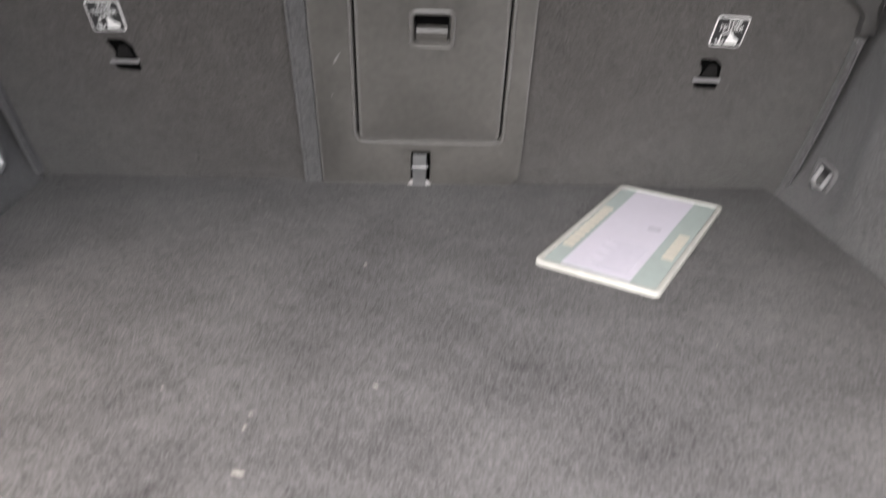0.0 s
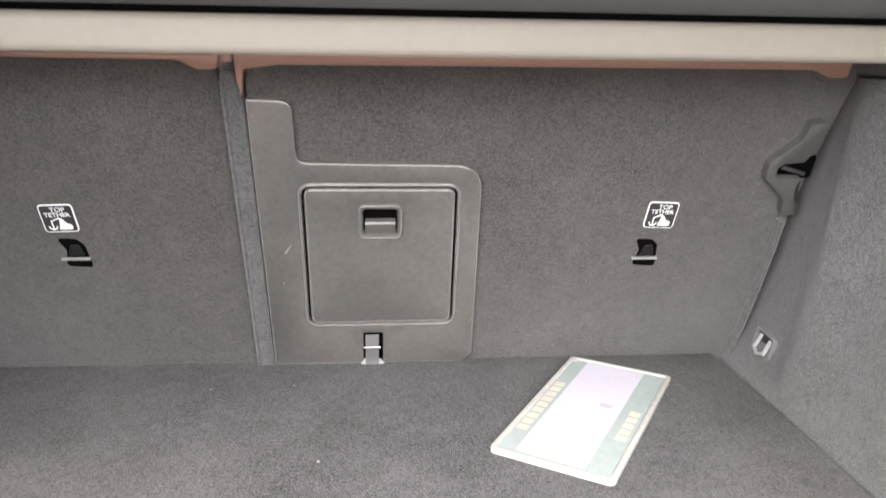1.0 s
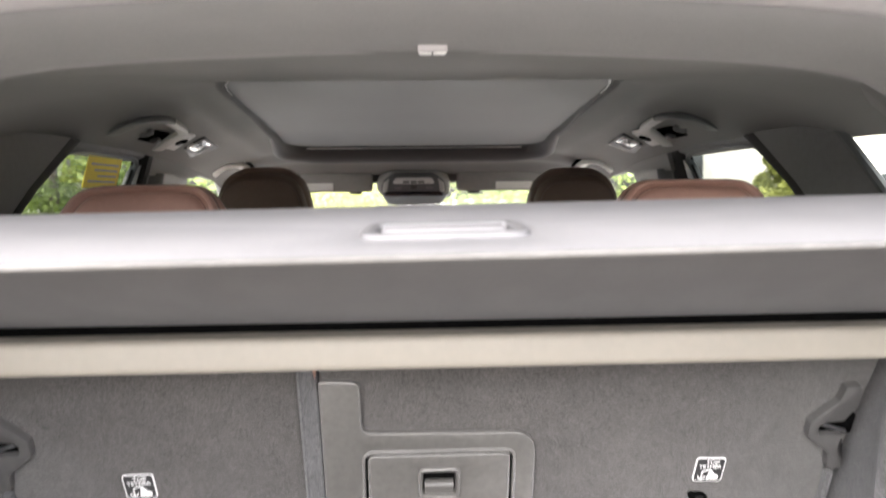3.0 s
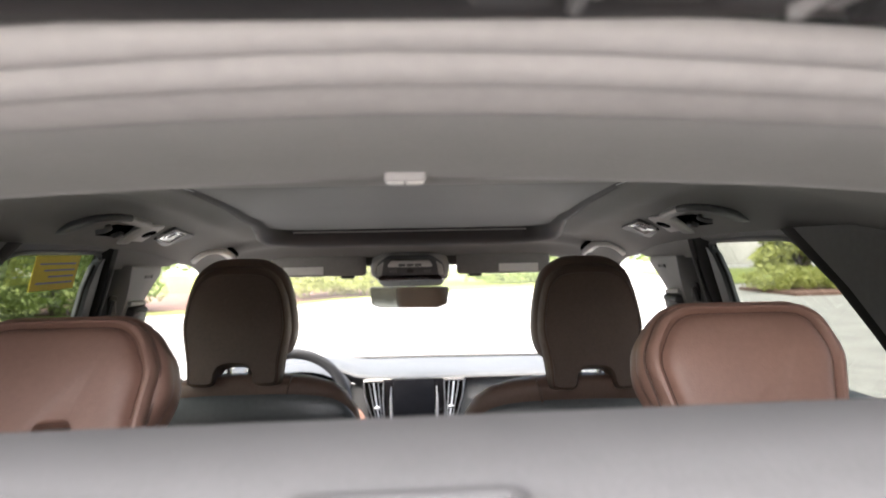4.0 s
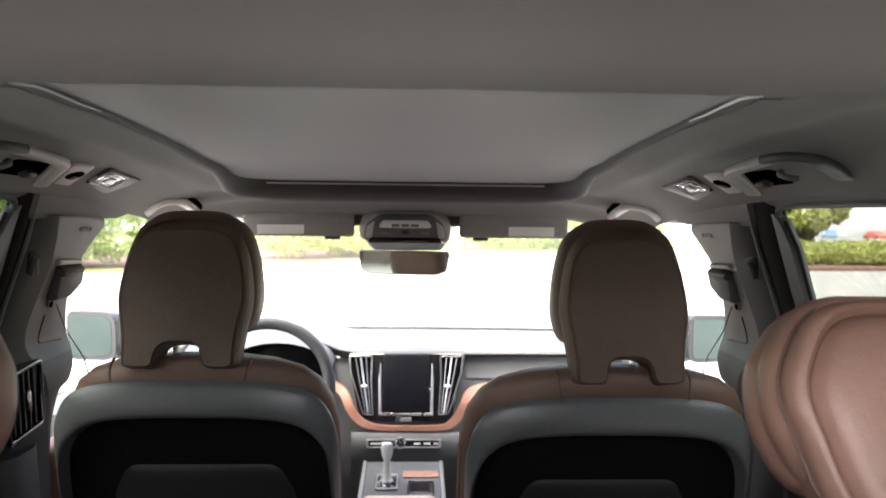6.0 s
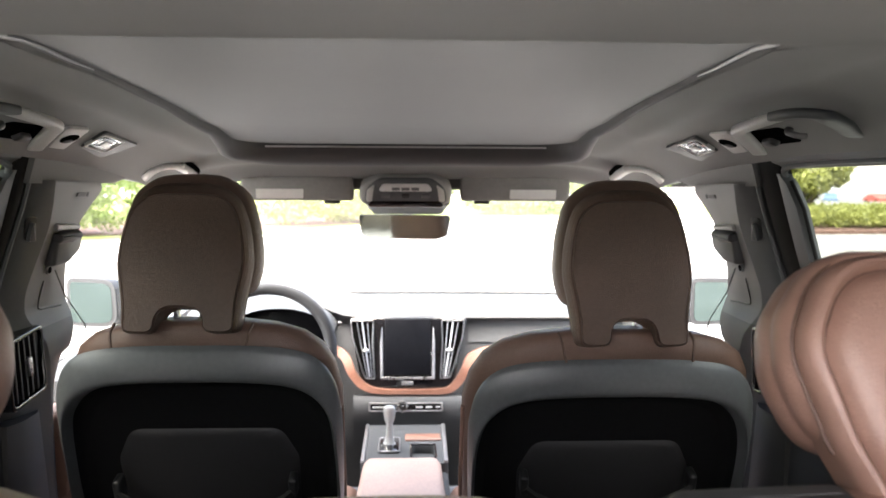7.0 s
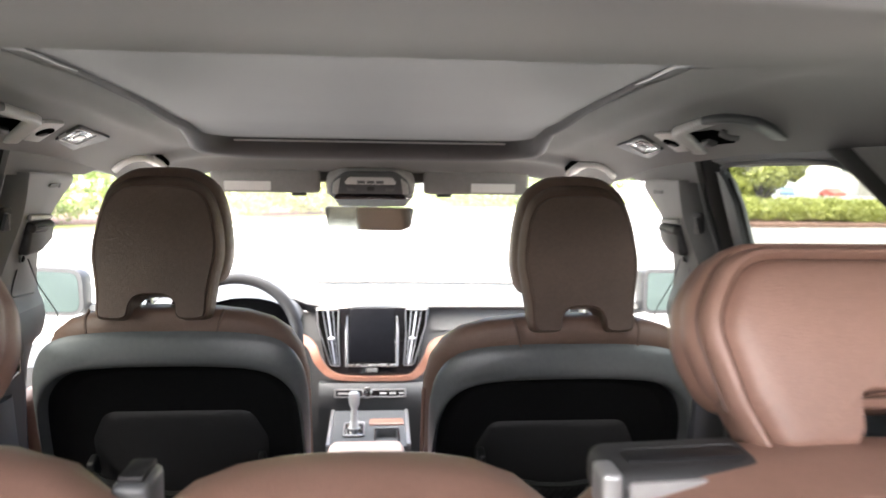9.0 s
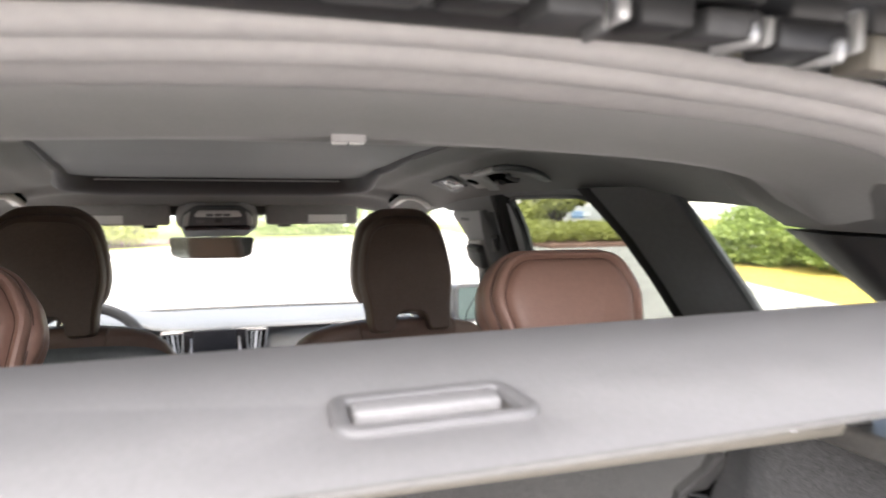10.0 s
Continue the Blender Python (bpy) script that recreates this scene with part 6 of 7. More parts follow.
disc(bm, CT @ Matrix.Translation((0.045, -0.085, -0.03)), 0.018, 0, 0.012, 0.004)
part("start_knob", bm, CHROME, con, "bright round knob")
sel = thing("gear_selector", (-0.035, 1.53, -0.05), "crystal gear selector on a chrome stem", "gear selector")
bm = B()
plate(bm, rr(0.060, 0.110, 0.012, cu=-0.042, cv=-0.03), CT, 0.0, 0.006, (), 0.003)
part("gate", bm, GLOSS, sel)
bm = B()
plate(bm, rr(0.060, 0.110, 0.012, cu=-0.042, cv=-0.03), CT, 0.004, 0.0075, [rr(0.052, 0.102, 0.009, cu=-0.042, cv=-0.03)], 0.001)
part("gate_rim", bm, DULLSTEEL, sel)
bm = B()
loft(bm, [[CT @ Vector((-0.042 + r * math.cos(2 * math.pi * k / 12), -0.02 - 0.15 * h + r * 0.8 * math.sin(2 * math.pi * k / 12), h)) for k in range(12)] for h, r in ((0.068, 0.011), (0.080, 0.015), (0.098, 0.0165), (0.112, 0.015), (0.116, 0.010))])
part("knob", bm, CRYSTAL, sel, "crystal knob")
bm = B()
loft(bm, [[CT @ Vector((-0.042 + r * math.cos(2 * math.pi * k / 12), -0.02 - 0.15 * h + r * 0.8 * math.sin(2 * math.pi * k / 12), h)) for k in range(12)] for h, r in ((0.004, 0.020), (0.012, 0.014), (0.03, 0.010), (0.068, 0.009))])
part("stem", bm, CRYSTAL, sel, "clear stem")
ar = thing("armrest", (0, 1.12, -0.1), "chestnut leather armrest lid between the front seats, paled as if lit", "armrest")
bm = B()
rings = []
for y, h, z in ((0.80, 0.095, -0.062), (0.83, 0.104, -0.050), (1.1, 0.107, -0.047), (1.32, 0.103, -0.050), (1.365, 0.097, -0.058), (1.38, 0.085, -0.075)):
    o = rr(2 * h * 0.95, 0.05, 0.016, 4, -0.012, z - 0.025)
    rings.append([(p.x, y, p.y) for p in o])
loft(bm, rings)
part("lid", bm, LITLEATHER, ar, "", 50)

# ---- overhead fittings ----
def up_frame(x, y, dz=0.0):
    """A frame on the underside of the headliner: u across, v ahead, w downwards into the cabin."""
    e = 0.01
    du = Vector((2 * e, 0, roof_z(x + e, y) - roof_z(x - e, y)))
    dv = Vector((0, 2 * e, roof_z(x, y + e) - roof_z(x, y - e)))
    return axes((x, y, roof_z(x, y) - dz), dv, du)


def strap(bm, pts, hw, hh, n=3):
    """A flat bar with rounded corners along points on the headliner."""
    pts = [Vector(p) for p in pts]
    rings = []
    o = rr(2 * hw, 2 * hh, hh * 0.8, n)
    for i, p in enumerate(pts):
        d = (pts[min(i + 1, len(pts) - 1)] - pts[max(i - 1, 0)]).normalized()
        up = Vector((0, 0, 1))
        side = d.cross(up).normalized()
        up = side.cross(d).normalized()
        rings.append([p + side * q.x + up * q.y for q in o])
    return loft(bm, rings)


def overhead(s):
    def P(x, y, off):
        return Vector((s * x, y, roof_z(x, y) - off))

    def skew(pts):
        o = [(u, v * s, r) for u, v, r in pts]
        return rpoly(o[::s], 5)
    # grab handle
    t = thing("grab_handle", (s * 0.49, 0.455, 0.73), "grey folding grab handle on the headliner above the rear door", "grab handle", "grab handles")
    bm = B()
    strap(bm, spline([P(0.594, 0.738, -0.004), P(0.582, 0.722, 0.004), P(0.560, 0.694, 0.008), P(0.530, 0.655, 0.012), P(0.505, 0.620, 0.015), P(0.492, 0.598, 0.016), P(0.482, 0.565, 0.017), P(0.472, 0.50, 0.018), P(0.465, 0.43, 0.018)], 4), 0.0110, 0.0062)
    part("grip", bm, FITTING, t, "pale grey grip", 50)
    # Rear half of the same grip, with its shade given as a dark material.
    bm = B()
    strap(bm, spline([P(0.4652, 0.432, 0.0178), P(0.467, 0.395, 0.0178), P(0.476, 0.376, 0.0175), P(0.492, 0.371, 0.017), P(0.514, 0.388, 0.014), P(0.540, 0.413, 0.009), P(0.566, 0.440, 0.004), P(0.588, 0.462, -0.004)], 4), 0.0115, 0.0060)
    part("rear_arm", bm, SLATE, t, "rear arm of the grip, darkened as if shaded", 50)
    # Near-black sheet that paints the shade between handle and headliner.
    m = up_frame(s * 0.560, 0.640)
    bm = B()
    plate(bm, skew([(-0.085, -0.026, 0.012), (0.004, -0.030, 0.006), (0.056, 0.018, 0.008), (-0.055, 0.024, 0.012)]), m, -0.012, 0.003, (), 0.001)
    part("mount_shade", bm, HOLESHADE, t, "dark sheet for the shade round the hinge")
    bm = B()
    rbox(bm, -0.014, 0.016, s * 0.004 - 0.009, s * 0.004 + 0.009, -0.01, 0.012, 0.005, 3, m)
    part("mount", bm, BLACK, t)
    bm = B()
    tube(bm, spline([P(0.548, 0.552, -0.004), P(0.536, 0.538, 0.008), P(0.540, 0.522, 0.013), P(0.552, 0.520, 0.010)], 3), [0.0055] * 4 + [0.0045] * 6, 8)
    part("coat_hook", bm, PILLAR, t, "small grey coat hook")
    # blanking cover with a dark eye
    t = thing("headliner_cover", (s * 0.541, 0.739, 0.72), "pale grey cover with a dark oval eye on the headliner", "cover", "headliner covers")
    m = up_frame(s * 0.541, 0.739)
    bm = B()
    plate(bm, skew([(-0.060, -0.029, 0.008), (-0.007, -0.042, 0.014), (0.056, 0.033, 0.006), (0.012, 0.039, 0.006)]), m, -0.012, 0.006, (), 0.0025)
    part("plate", bm, LIGHTFIT, t)
    bm = B()
    disc(bm, m @ Matrix.Translation((0.000, -0.003 * s, 0)) @ Matrix.Rotation(0.5 * s, 4, 'Z') @ Matrix.Diagonal((1.25, 0.92, 1, 1)), 0.0165, 0.005, 0.0068, 0.0005)
    part("eye", bm, HOLESHADE, t, "dark oval eye")
    bm = B()
    disc(bm, m @ Matrix.Translation((0.008, 0.004 * s, 0)), 0.0075, 0.0060, 0.0082, 0.001)
    part("eye_button", bm, PILLARDARK, t)
    # reading lamp
    t = thing("reading_lamp", (s * 0.528, 0.852, 0.72), "rear reading lamp with pale frame and clear lens in the headliner", "reading lamp", "reading lamps")
    m = up_frame(s * 0.528, 0.852)
    quad = [(-0.074, -0.031, 0.012), (0.031, -0.026, 0.014), (0.076, 0.033, 0.012), (-0.032, 0.023, 0.014)]
    # The shadow round the lamp frame is painted as a black sheet.
    bm = B()
    plate(bm, skew([(-0.080, -0.036, 0.006), (0.104, -0.022, 0.010), (0.112, 0.056, 0.008), (-0.024, 0.031, 0.010)]), m, -0.010, 0.0040, (), 0.001)
    part("recess", bm, BLACK, t, "black sheet for the shadow round the lamp")
    o = skew(quad)
    bm = B()
    plate(bm, o, m, 0.0, 0.0062, [inset(o, 0.0034)], 0.0012)
    part("frame", bm, FITTING, t, "pale frame")
    bm = B()
    plate(bm, inset(o, 0.0034), m, 0.0, 0.0048, (), 0.0008)
    part("lamp_bed", bm, GLOSS, t, "dark lamp bed")
    bm = B()
    o2 = skew([(-0.048, -0.020, 0.004), (0.026, -0.016, 0.004), (0.050, 0.021, 0.004), (-0.020, 0.014, 0.004)])
    plate(bm, o2, m, 0.0045, 0.0060, [inset(o2, 0.0018)], 0.0008)
    part("lens_rim", bm, DULLSTEEL, t, "bright lens rim")
    bm = B()
    plate(bm, skew([(-0.022, -0.012, 0.003), (0.014, -0.010, 0.003), (0.026, 0.011, 0.003), (-0.006, 0.009, 0.003)]), m, 0.0045, 0.0066, (), 0.001)
    part("lens", bm, LAMPGREY, t, "clear lens")
    for u0, v0 in ((-0.033, -0.010), (0.033, 0.010)):
        bm = B()
        plate(bm, skew([(u0 - 0.006, v0 - 0.005, 0.001), (u0 + 0.003, v0 - 0.005, 0.001), (u0 + 0.006, v0 + 0.005, 0.001), (u0 - 0.003, v0 + 0.005, 0.001)]), m, 0.0045, 0.0060, (), 0.0006)
        part("lens_tab", bm, DULLSTEEL, t)
    # front grab handle
    t = thing("grab_handle", (s * 0.48, 1.12, 0.68), "pale grey grab handle above the front door", "grab handle", "front grab handles")
    arch = spline([(s * 0.482, 1.250, 0.654), (s * 0.492, 1.222, 0.670), (s * 0.506, 1.205, 0.678), (s * 0.535, 1.190, 0.677), (s * 0.560, 1.19, 0.666), (s * 0.582, 1.20, 0.650)], 4)
    bm = B()
    tube(bm, arch, 0.0080, 8)
    part("grip", bm, SKYLITGRIP, t, "", 80)
    # Near-black tube drawn above the grip as its shaded outline.
    bm = B()
    tube(bm, [p + Vector((0, 0.004, 0.0125)) for p in arch], 0.0095, 6)
    part("recess", bm, HOLESHADE, t, "dark tube for the shade along the recess")
    bm = B()
    strap(bm, [arch[8], arch[8] + Vector((0, 0.05, -0.006)), arch[8] + Vector((0, 0.10, -0.016))], 0.013, 0.008)
    part("front_leg", bm, SKYLITGRIP, t)
    # sun visor
    t = thing("sun_visor", (s * 0.28, 1.40, 0.65), "grey folded-up sun visor with white warning label", "sun visor", "sun visors")
    VM = axes((s * 0.275, 1.41, 0.628), (1, 0, 0), (0, -0.10, 1))
    bm = B()
    vo = rpoly([(-0.140, -0.030, 0.012), (0.140, -0.030, 0.012), (0.140, 0.034, 0.016), (-0.140, 0.034, 0.016)])
    plate(bm, vo, VM, -0.012, 0.008, (), 0.006)
    part("panel", bm, PILLARMID, t)
    bm = B()
    plate(bm, rr(0.118, 0.024, 0.002, cu=s * 0.045, cv=-0.012), VM, 0.0078, 0.0092)
    part("warning_label", bm, WHITELABEL, t, "white warning label")
    bm = B()
    rbox(bm, -s * 0.085 - 0.02, -s * 0.085 + 0.02, -0.038, -0.028, -0.010, 0.004, 0.003, 2, VM)
    part("pivot", bm, BLACK, t)
    bm = B()
    plate(bm, rr(0.09, 0.008, 0.003, cu=-s * 0.05, cv=0.052), VM, 0.0, 0.014, (), 0.003)
    part("retainer", bm, REARTRIM, t)


for s in (1, -1):
    overhead(s)

# overhead console and mirror
oc = thing("overhead_console", (0, 1.41, 0.63), "grey rounded overhead console with pale map lamps and dark buttons", "overhead console")
OM = axes((-0.004, 1.395, 0.622), (1, 0, 0), (0, -0.45, 1))


def dome(o, rings):
    bm = B()
    loft(bm, [[OM @ Vector((p.x * k, p.y * k, w)) for p in o] for w, k in rings])
    return bm


bm = B()
rbox(bm, -0.150, 0.146, 1.418, 1.455, 0.626, 0.685, 0.012, 3)
part("base", bm, HEADLINER, oc, "charcoal cloth base", 60)
arch = rpoly([(-0.116, -0.034, 0.020), (0.116, -0.034, 0.020), (0.108, 0.016, 0.045), (0.070, 0.046, 0.045), (-0.070, 0.046, 0.045), (-0.108, 0.016, 0.045)], 8)
part("housing", dome(arch, ((-0.03, 1.05), (0.0, 1.02), (0.006, 0.98), (0.009, 0.94))), PILLARMID, oc, "grey rounded rim", 60)
part("face", dome(arch, ((0.004, 0.93), (0.013, 0.90), (0.017, 0.82))), POST, oc, "dark grey face", 60)
for sg in (-1, 1):
    bm = B()
    plate(bm, rpoly([(sg * 0.082, -0.024, 0.006), (sg * 0.100, -0.022, 0.008), (sg * 0.096, 0.010, 0.012), (sg * 0.074, 0.030, 0.008), (sg * 0.078, 0.006, 0.010)][::sg], 5), OM, 0.010, 0.0172, (), 0.003)
    part("cheek", bm, FITTING, oc, "pale grey cheek")
bm = B()
plate(bm, rpoly([(-0.070, 0.008, 0.008), (0.070, 0.008, 0.008), (0.056, 0.029, 0.012), (-0.056, 0.029, 0.012)], 6), OM, 0.014, 0.0205, (), 0.003)
part("lamp_lens", bm, LIGHTFIT, oc, "pale lamp strip")
bm = B()
bars(bm, OM, 0.0203, 0.0212, [(-0.034, -0.014, 0.012, 0.020), (-0.010, 0.010, 0.012, 0.020), (0.014, 0.034, 0.012, 0.020)])
part("button_row", bm, SHELL, oc)
for x in (-0.050, 0.0, 0.050):
    bm = B()
    plate(bm, rr(0.020, 0.012, 0.004, cu=x, cv=-0.005), OM, 0.014, 0.0190, (), 0.002)
    part("button", bm, SHELL if x else BLACK, oc)
bm = B()
plate(bm, rpoly([(-0.098, -0.036, 0.008), (0.098, -0.036, 0.008), (0.088, -0.018, 0.008), (-0.088, -0.018, 0.008)], 5), OM, 0.008, 0.0180, (), 0.003)
part("front_strip", bm, GLOSS, oc, "gloss black lower strip")
bm = B()
loft(bm, [[(p.x, y, p.y) for p in rpoly([(-w, z0, 0.012), (w, z0, 0.012), (w * 0.95, z1, 0.012), (-w * 0.95, z1, 0.012)], 4)] for y, w, z0, z1 in ((1.43, 0.112, 0.586, 0.640), (1.60, 0.100, 0.556, 0.600), (1.69, 0.080, 0.552, 0.58))])
part("sensor_cover", bm, SLATE, oc, "slate sensor cover", 60)
rm = thing("rear_view_mirror", (0, 1.68, 0.51), "frameless rear-view mirror tilted towards the driver", "mirror")
MM = axes((-0.010, 1.690, 0.518), (1, -0.225, 0), (0, 0.035, 1))
mo = rpoly([(-0.131, -0.028, 0.016), (-0.100, -0.0385, 0.03), (0.095, -0.0385, 0.03), (0.127, -0.027, 0.016), (0.138, 0.033, 0.012), (-0.140, 0.033, 0.012)], 6)
bm = B()
loft(bm, [[MM @ Vector((p.x * k, p.y * k, w)) for p in mo] for w, k in ((-0.035, 0.6), (-0.022, 0.95), (-0.002, 1.0), (0.002, 0.985))])
part("housing", bm, BLACK, rm)
bm = B()
plate(bm, inset(mo, 0.003), MM, 0.001, 0.0035)
part("mirror_glass", bm, MIRROR, rm, "silvered mirror glass")
bm = B()
tube(bm, [(0, 1.705, 0.535), (0, 1.73, 0.565), (0, 1.70, 0.60)], 0.014, 8)
part("stem", bm, BLACK, rm)

# cargo lamp on the ridge of the rear headliner
dl = thing("cargo_lamp", (0.003, -0.35, 0.706), "white two-part cargo lamp on the headliner", "lamp")
DM = axes((0.003, -0.357, 0.7075), (1, 0, 0), (0, -1, 0.12))
bm = B()
plate(bm, rpoly([(-0.0112, -0.0100, 0.004), (0.0112, -0.0100, 0.004), (0.0126, -0.0022, 0.001), (-0.0126, -0.0022, 0.001)]), DM, -0.004, 0.0030, (), 0.002)
part("lens", bm, LENS, dl, "white ribbed lens")
bm = B()
plate(bm, rpoly([(-0.0128, -0.0022, 0.001), (0.0128, -0.0022, 0.001), (0.0130, 0.0014, 0.002), (-0.0130, 0.0014, 0.002)]), DM, -0.004, 0.0022, (), 0.001)
part("housing", bm, REARTRIM, dl, "pale housing behind the lens")
bm = B()
rbox(bm, -0.0007, 0.0007, -0.0075, -0.0020, 0.002, 0.0034, 0.0002, 1, DM)
part("divider", bm, PILLAR, dl)

# outside mirrors
for s in (1, -1):
    t = thing("door_mirror", (s * 1.0, 1.95, 0.25), "white door mirror outside the front window", "door mirror", "door mirrors")
    m = axes((s * 1.002, 1.90, 0.256), (1, s * 0.14, 0), (0, 0, 1))
    o = rpoly([(-0.085, -0.075, 0.04), (0.085, -0.075, 0.05), (0.080, 0.08, 0.05), (-0.085, 0.085, 0.03)], 6)
    bm = B()
    loft(bm, [[m @ Vector((p.x * k, p.y * k, w)) for p in o] for w, k in ((-0.10, 0.6), (-0.06, 0.92), (0.0, 1.0), (0.006, 0.98))])
    part("housing", bm, BLACK, t, "dark inner rim of the housing", 60)
    bm = B()
    plate(bm, inset(o, 0.015), m, 0.005, 0.008)
    part("mirror_glass", bm, DOORMIRROR, t, "silvered mirror glass")
    bm = B()
    tube(bm, [(s * 0.95, 1.95, 0.20), (s * 0.84, 1.97, 0.175), (s * 0.78, 1.98, 0.16)], 0.022, 8)
    part("foot", bm, BLACK, t)

# yellow sheet behind the left rear door glass
ys_ = thing("window_sheet", (-0.68, 0.5, 0.5), "yellow printed sheet taped inside the rear door glass", "sheet")
SM = axes((-0.6665, 0.585, 0.590), (0, -1, 0), (-0.28 * -1, 0, 1))
bm = B()
plate(bm, rr(0.17, 0.066, 0.003, cv=0.050), SM, 0.0, 0.0012)
part("paper", bm, YELLOW, ys_)
bm = B()
for w0, w1 in ((-0.0008, 0.0002), (0.0011, 0.0020)):
    bars(bm, SM, w0, w1, [(-0.07, 0.066 - 0.02 * (k % 3), 0.066 - 0.012 * k, 0.069 - 0.012 * k) for k in range(4)])
part("print_rows", bm, PRINT, ys_, "rows of unreadable print")

# ---- raised tailgate above the opening ----
tg = thing("tailgate", (0, -0.56, 0.80), "raised tailgate with dark inner trim, hinges and gas struts", "tailgate")
TM = axes((0, -0.60, 0.80), (1, 0, 0), (0, -1, 0.70))
bm = B()
plate(bm, rpoly([(-0.62, 0.0, 0.05), (0.62, 0.0, 0.05), (0.58, 1.15, 0.10), (-0.58, 1.15, 0.10)]), TM, 0.0, 0.07, [rpoly([(-0.46, 0.10, 0.05), (0.46, 0.10, 0.05), (0.42, 0.52, 0.05), (-0.42, 0.52, 0.05)])], 0.01)
part("inner_trim", bm, BLACK, tg, "black inner trim")
bm = B()
plate(bm, rpoly([(-0.47, 0.09, 0.05), (0.47, 0.09, 0.05), (0.43, 0.53, 0.05), (-0.43, 0.53, 0.05)]), TM, 0.05, 0.056)
part("rear_glass", bm, WINDOWDARK, tg, "dark rear window")
for s in (1, -1):
    bm = B()
    rbox(bm, s * 0.40 - 0.03, s * 0.40 + 0.03, -0.62, -0.50, 0.775, 0.80, 0.008)
    part("hinge", bm, DULLSTEEL, tg)
    bm = B()
    tube(bm, [(s * 0.60, -0.60, 0.62), (s * 0.585, -0.95, 1.03)], 0.011, 8)
    part("gas_strut", bm, BLACK, tg)
# roof gutter behind the seal: dark channel with wiring clips and a beige bracket
gut = thing("roof_gutter", (0, -0.56, 0.77), "dark roof gutter with connectors, wiring and a beige bracket", "gutter")
bm = B()
rbox(bm, -0.55, 0.55, -0.590, -0.556, 0.7415, 0.80, 0.004)
part("channel", bm, BLACK, gut)
rg = random.Random(8)
for x0, x1, z0, z1, mt in ((-0.060, -0.020, 0.739, 0.752, PILLARDARK), (-0.012, 0.020, 0.740, 0.757, BLACK), (0.026, 0.052, 0.736, 0.752, PILLARDARK), (0.056, 0.061, 0.733, 0.757, PILLAR), (0.062, 0.069, 0.738, 0.750, SILVER), (0.072, 0.100, 0.737, 0.758, BLACK), (0.103, 0.134, 0.735, 0.748, PILLARDARK), (0.100, 0.136, 0.749, 0.764, BLACK),
                          (0.126, 0.130, 0.731, 0.742, SILVER), (0.137, 0.142, 0.733, 0.747, PILLARMID), (0.145, 0.188, 0.730, 0.746, BLACK), (0.150, 0.184, 0.747, 0.762, BLACK), (0.176, 0.180, 0.727, 0.739, SILVER), (0.190, 0.196, 0.733, 0.754, PILLARMID), (0.200, 0.238, 0.725, 0.743, GUTTERBEIGE), (0.202, 0.250, 0.743, 0.764, PILLARDARK),
                          (0.243, 0.249, 0.722, 0.738, SILVER), (0.252, 0.275, 0.722, 0.745, BLACK), (0.28, 0.33, 0.720, 0.75, PILLARDARK), (-0.2, -0.15, 0.742, 0.765, PILLARDARK), (-0.35, -0.30, 0.732, 0.755, REARTRIM)):
    bm = B()
    dy = rg.uniform(-0.006, 0.004)
    rbox(bm, x0, x1, -0.612 + dy, -0.588, z0, z1, 0.003, 2, Matrix.Translation((0, -0.6, z0)) @ Matrix.Rotation(rg.uniform(-0.12, 0.12), 4, 'X') @ Matrix.Translation((0, 0.6, -z0)))
    part("bracket", bm, mt, gut)
bm = B()
tube(bm, spline([(-0.5, -0.606, 0.772), (-0.2, -0.608, 0.776), (0.1, -0.618, 0.770), (0.2, -0.618, 0.778), (0.5, -0.606, 0.772)], 5), 0.006, 6)
part("wiring", bm, BLACK, gut)
# rear bumper sill
bm = B()
rbox(bm, -0.62, 0.62, -1.06, -0.995, -0.35, 0.012, 0.02, 3)
single("trim_sill", bm, TRIM, "charcoal plastic loading sill", "sill", "", "structure")
bm = B()
rbox(bm, -0.72, 0.72, 0.02, 0.06, -0.44, -0.03, 0.005)
single("wall_under_seat", bm, BLACK, "black bulkhead under the rear seat", "bulkhead", "", "structure")
# ---- outside: car park, verges, hedges, trees, a far building ----
G = -0.75


def fall_z(y):
    """The ground falls gently away beyond the car park."""
    return G - 0.03 * max(0.0, min(y, 120.0) - 60.0)


bm = B()
n = 40
vs = [[bm.verts.new((lerp(-600, 600, i / n), lerp(-600, 600, j / n), fall_z(lerp(-600, 600, j / n)))) for i in range(n + 1)] for j in range(n + 1)]
for j in range(n):
    for i in range(n):
        bm.faces.new((vs[j][i], vs[j][i + 1], vs[j + 1][i + 1], vs[j + 1][i]))
single("ground", bm, ASPHALT, "pale worn asphalt car park", "ground", "", "structure")


def verge(name, pts, mat, label, h=0.10):
    o = [Vector(p) for p in pts]
    bm = B()
    plate(bm, o, Matrix.Translation((0, 0, G)), -0.05, h, (), 0.02)
    return single(name, bm, mat, label, "verge", "", "structure")


def kerb(name, pts, label, w=0.16, h=0.14):
    bm = B()
    p3 = [Vector((*p, 0)) for p in pts]
    rings = []
    for i, p in enumerate(p3):
        t = (p3[min(i + 1, len(p3) - 1)] - p3[max(i - 1, 0)]).normalized()
        nn = Vector((-t.y, t.x, 0))
        rings.append([p + nn * a + Vector((0, 0, G + z)) for a, z in ((-w / 2, -0.05), (-w / 2, h - 0.03), (-w / 2 + 0.03, h), (w / 2 - 0.03, h), (w / 2, h - 0.03), (w / 2, -0.05))])
    loft(bm, rings)
    return single(name, bm, CONCRETE, label, "kerb", "", "structure")


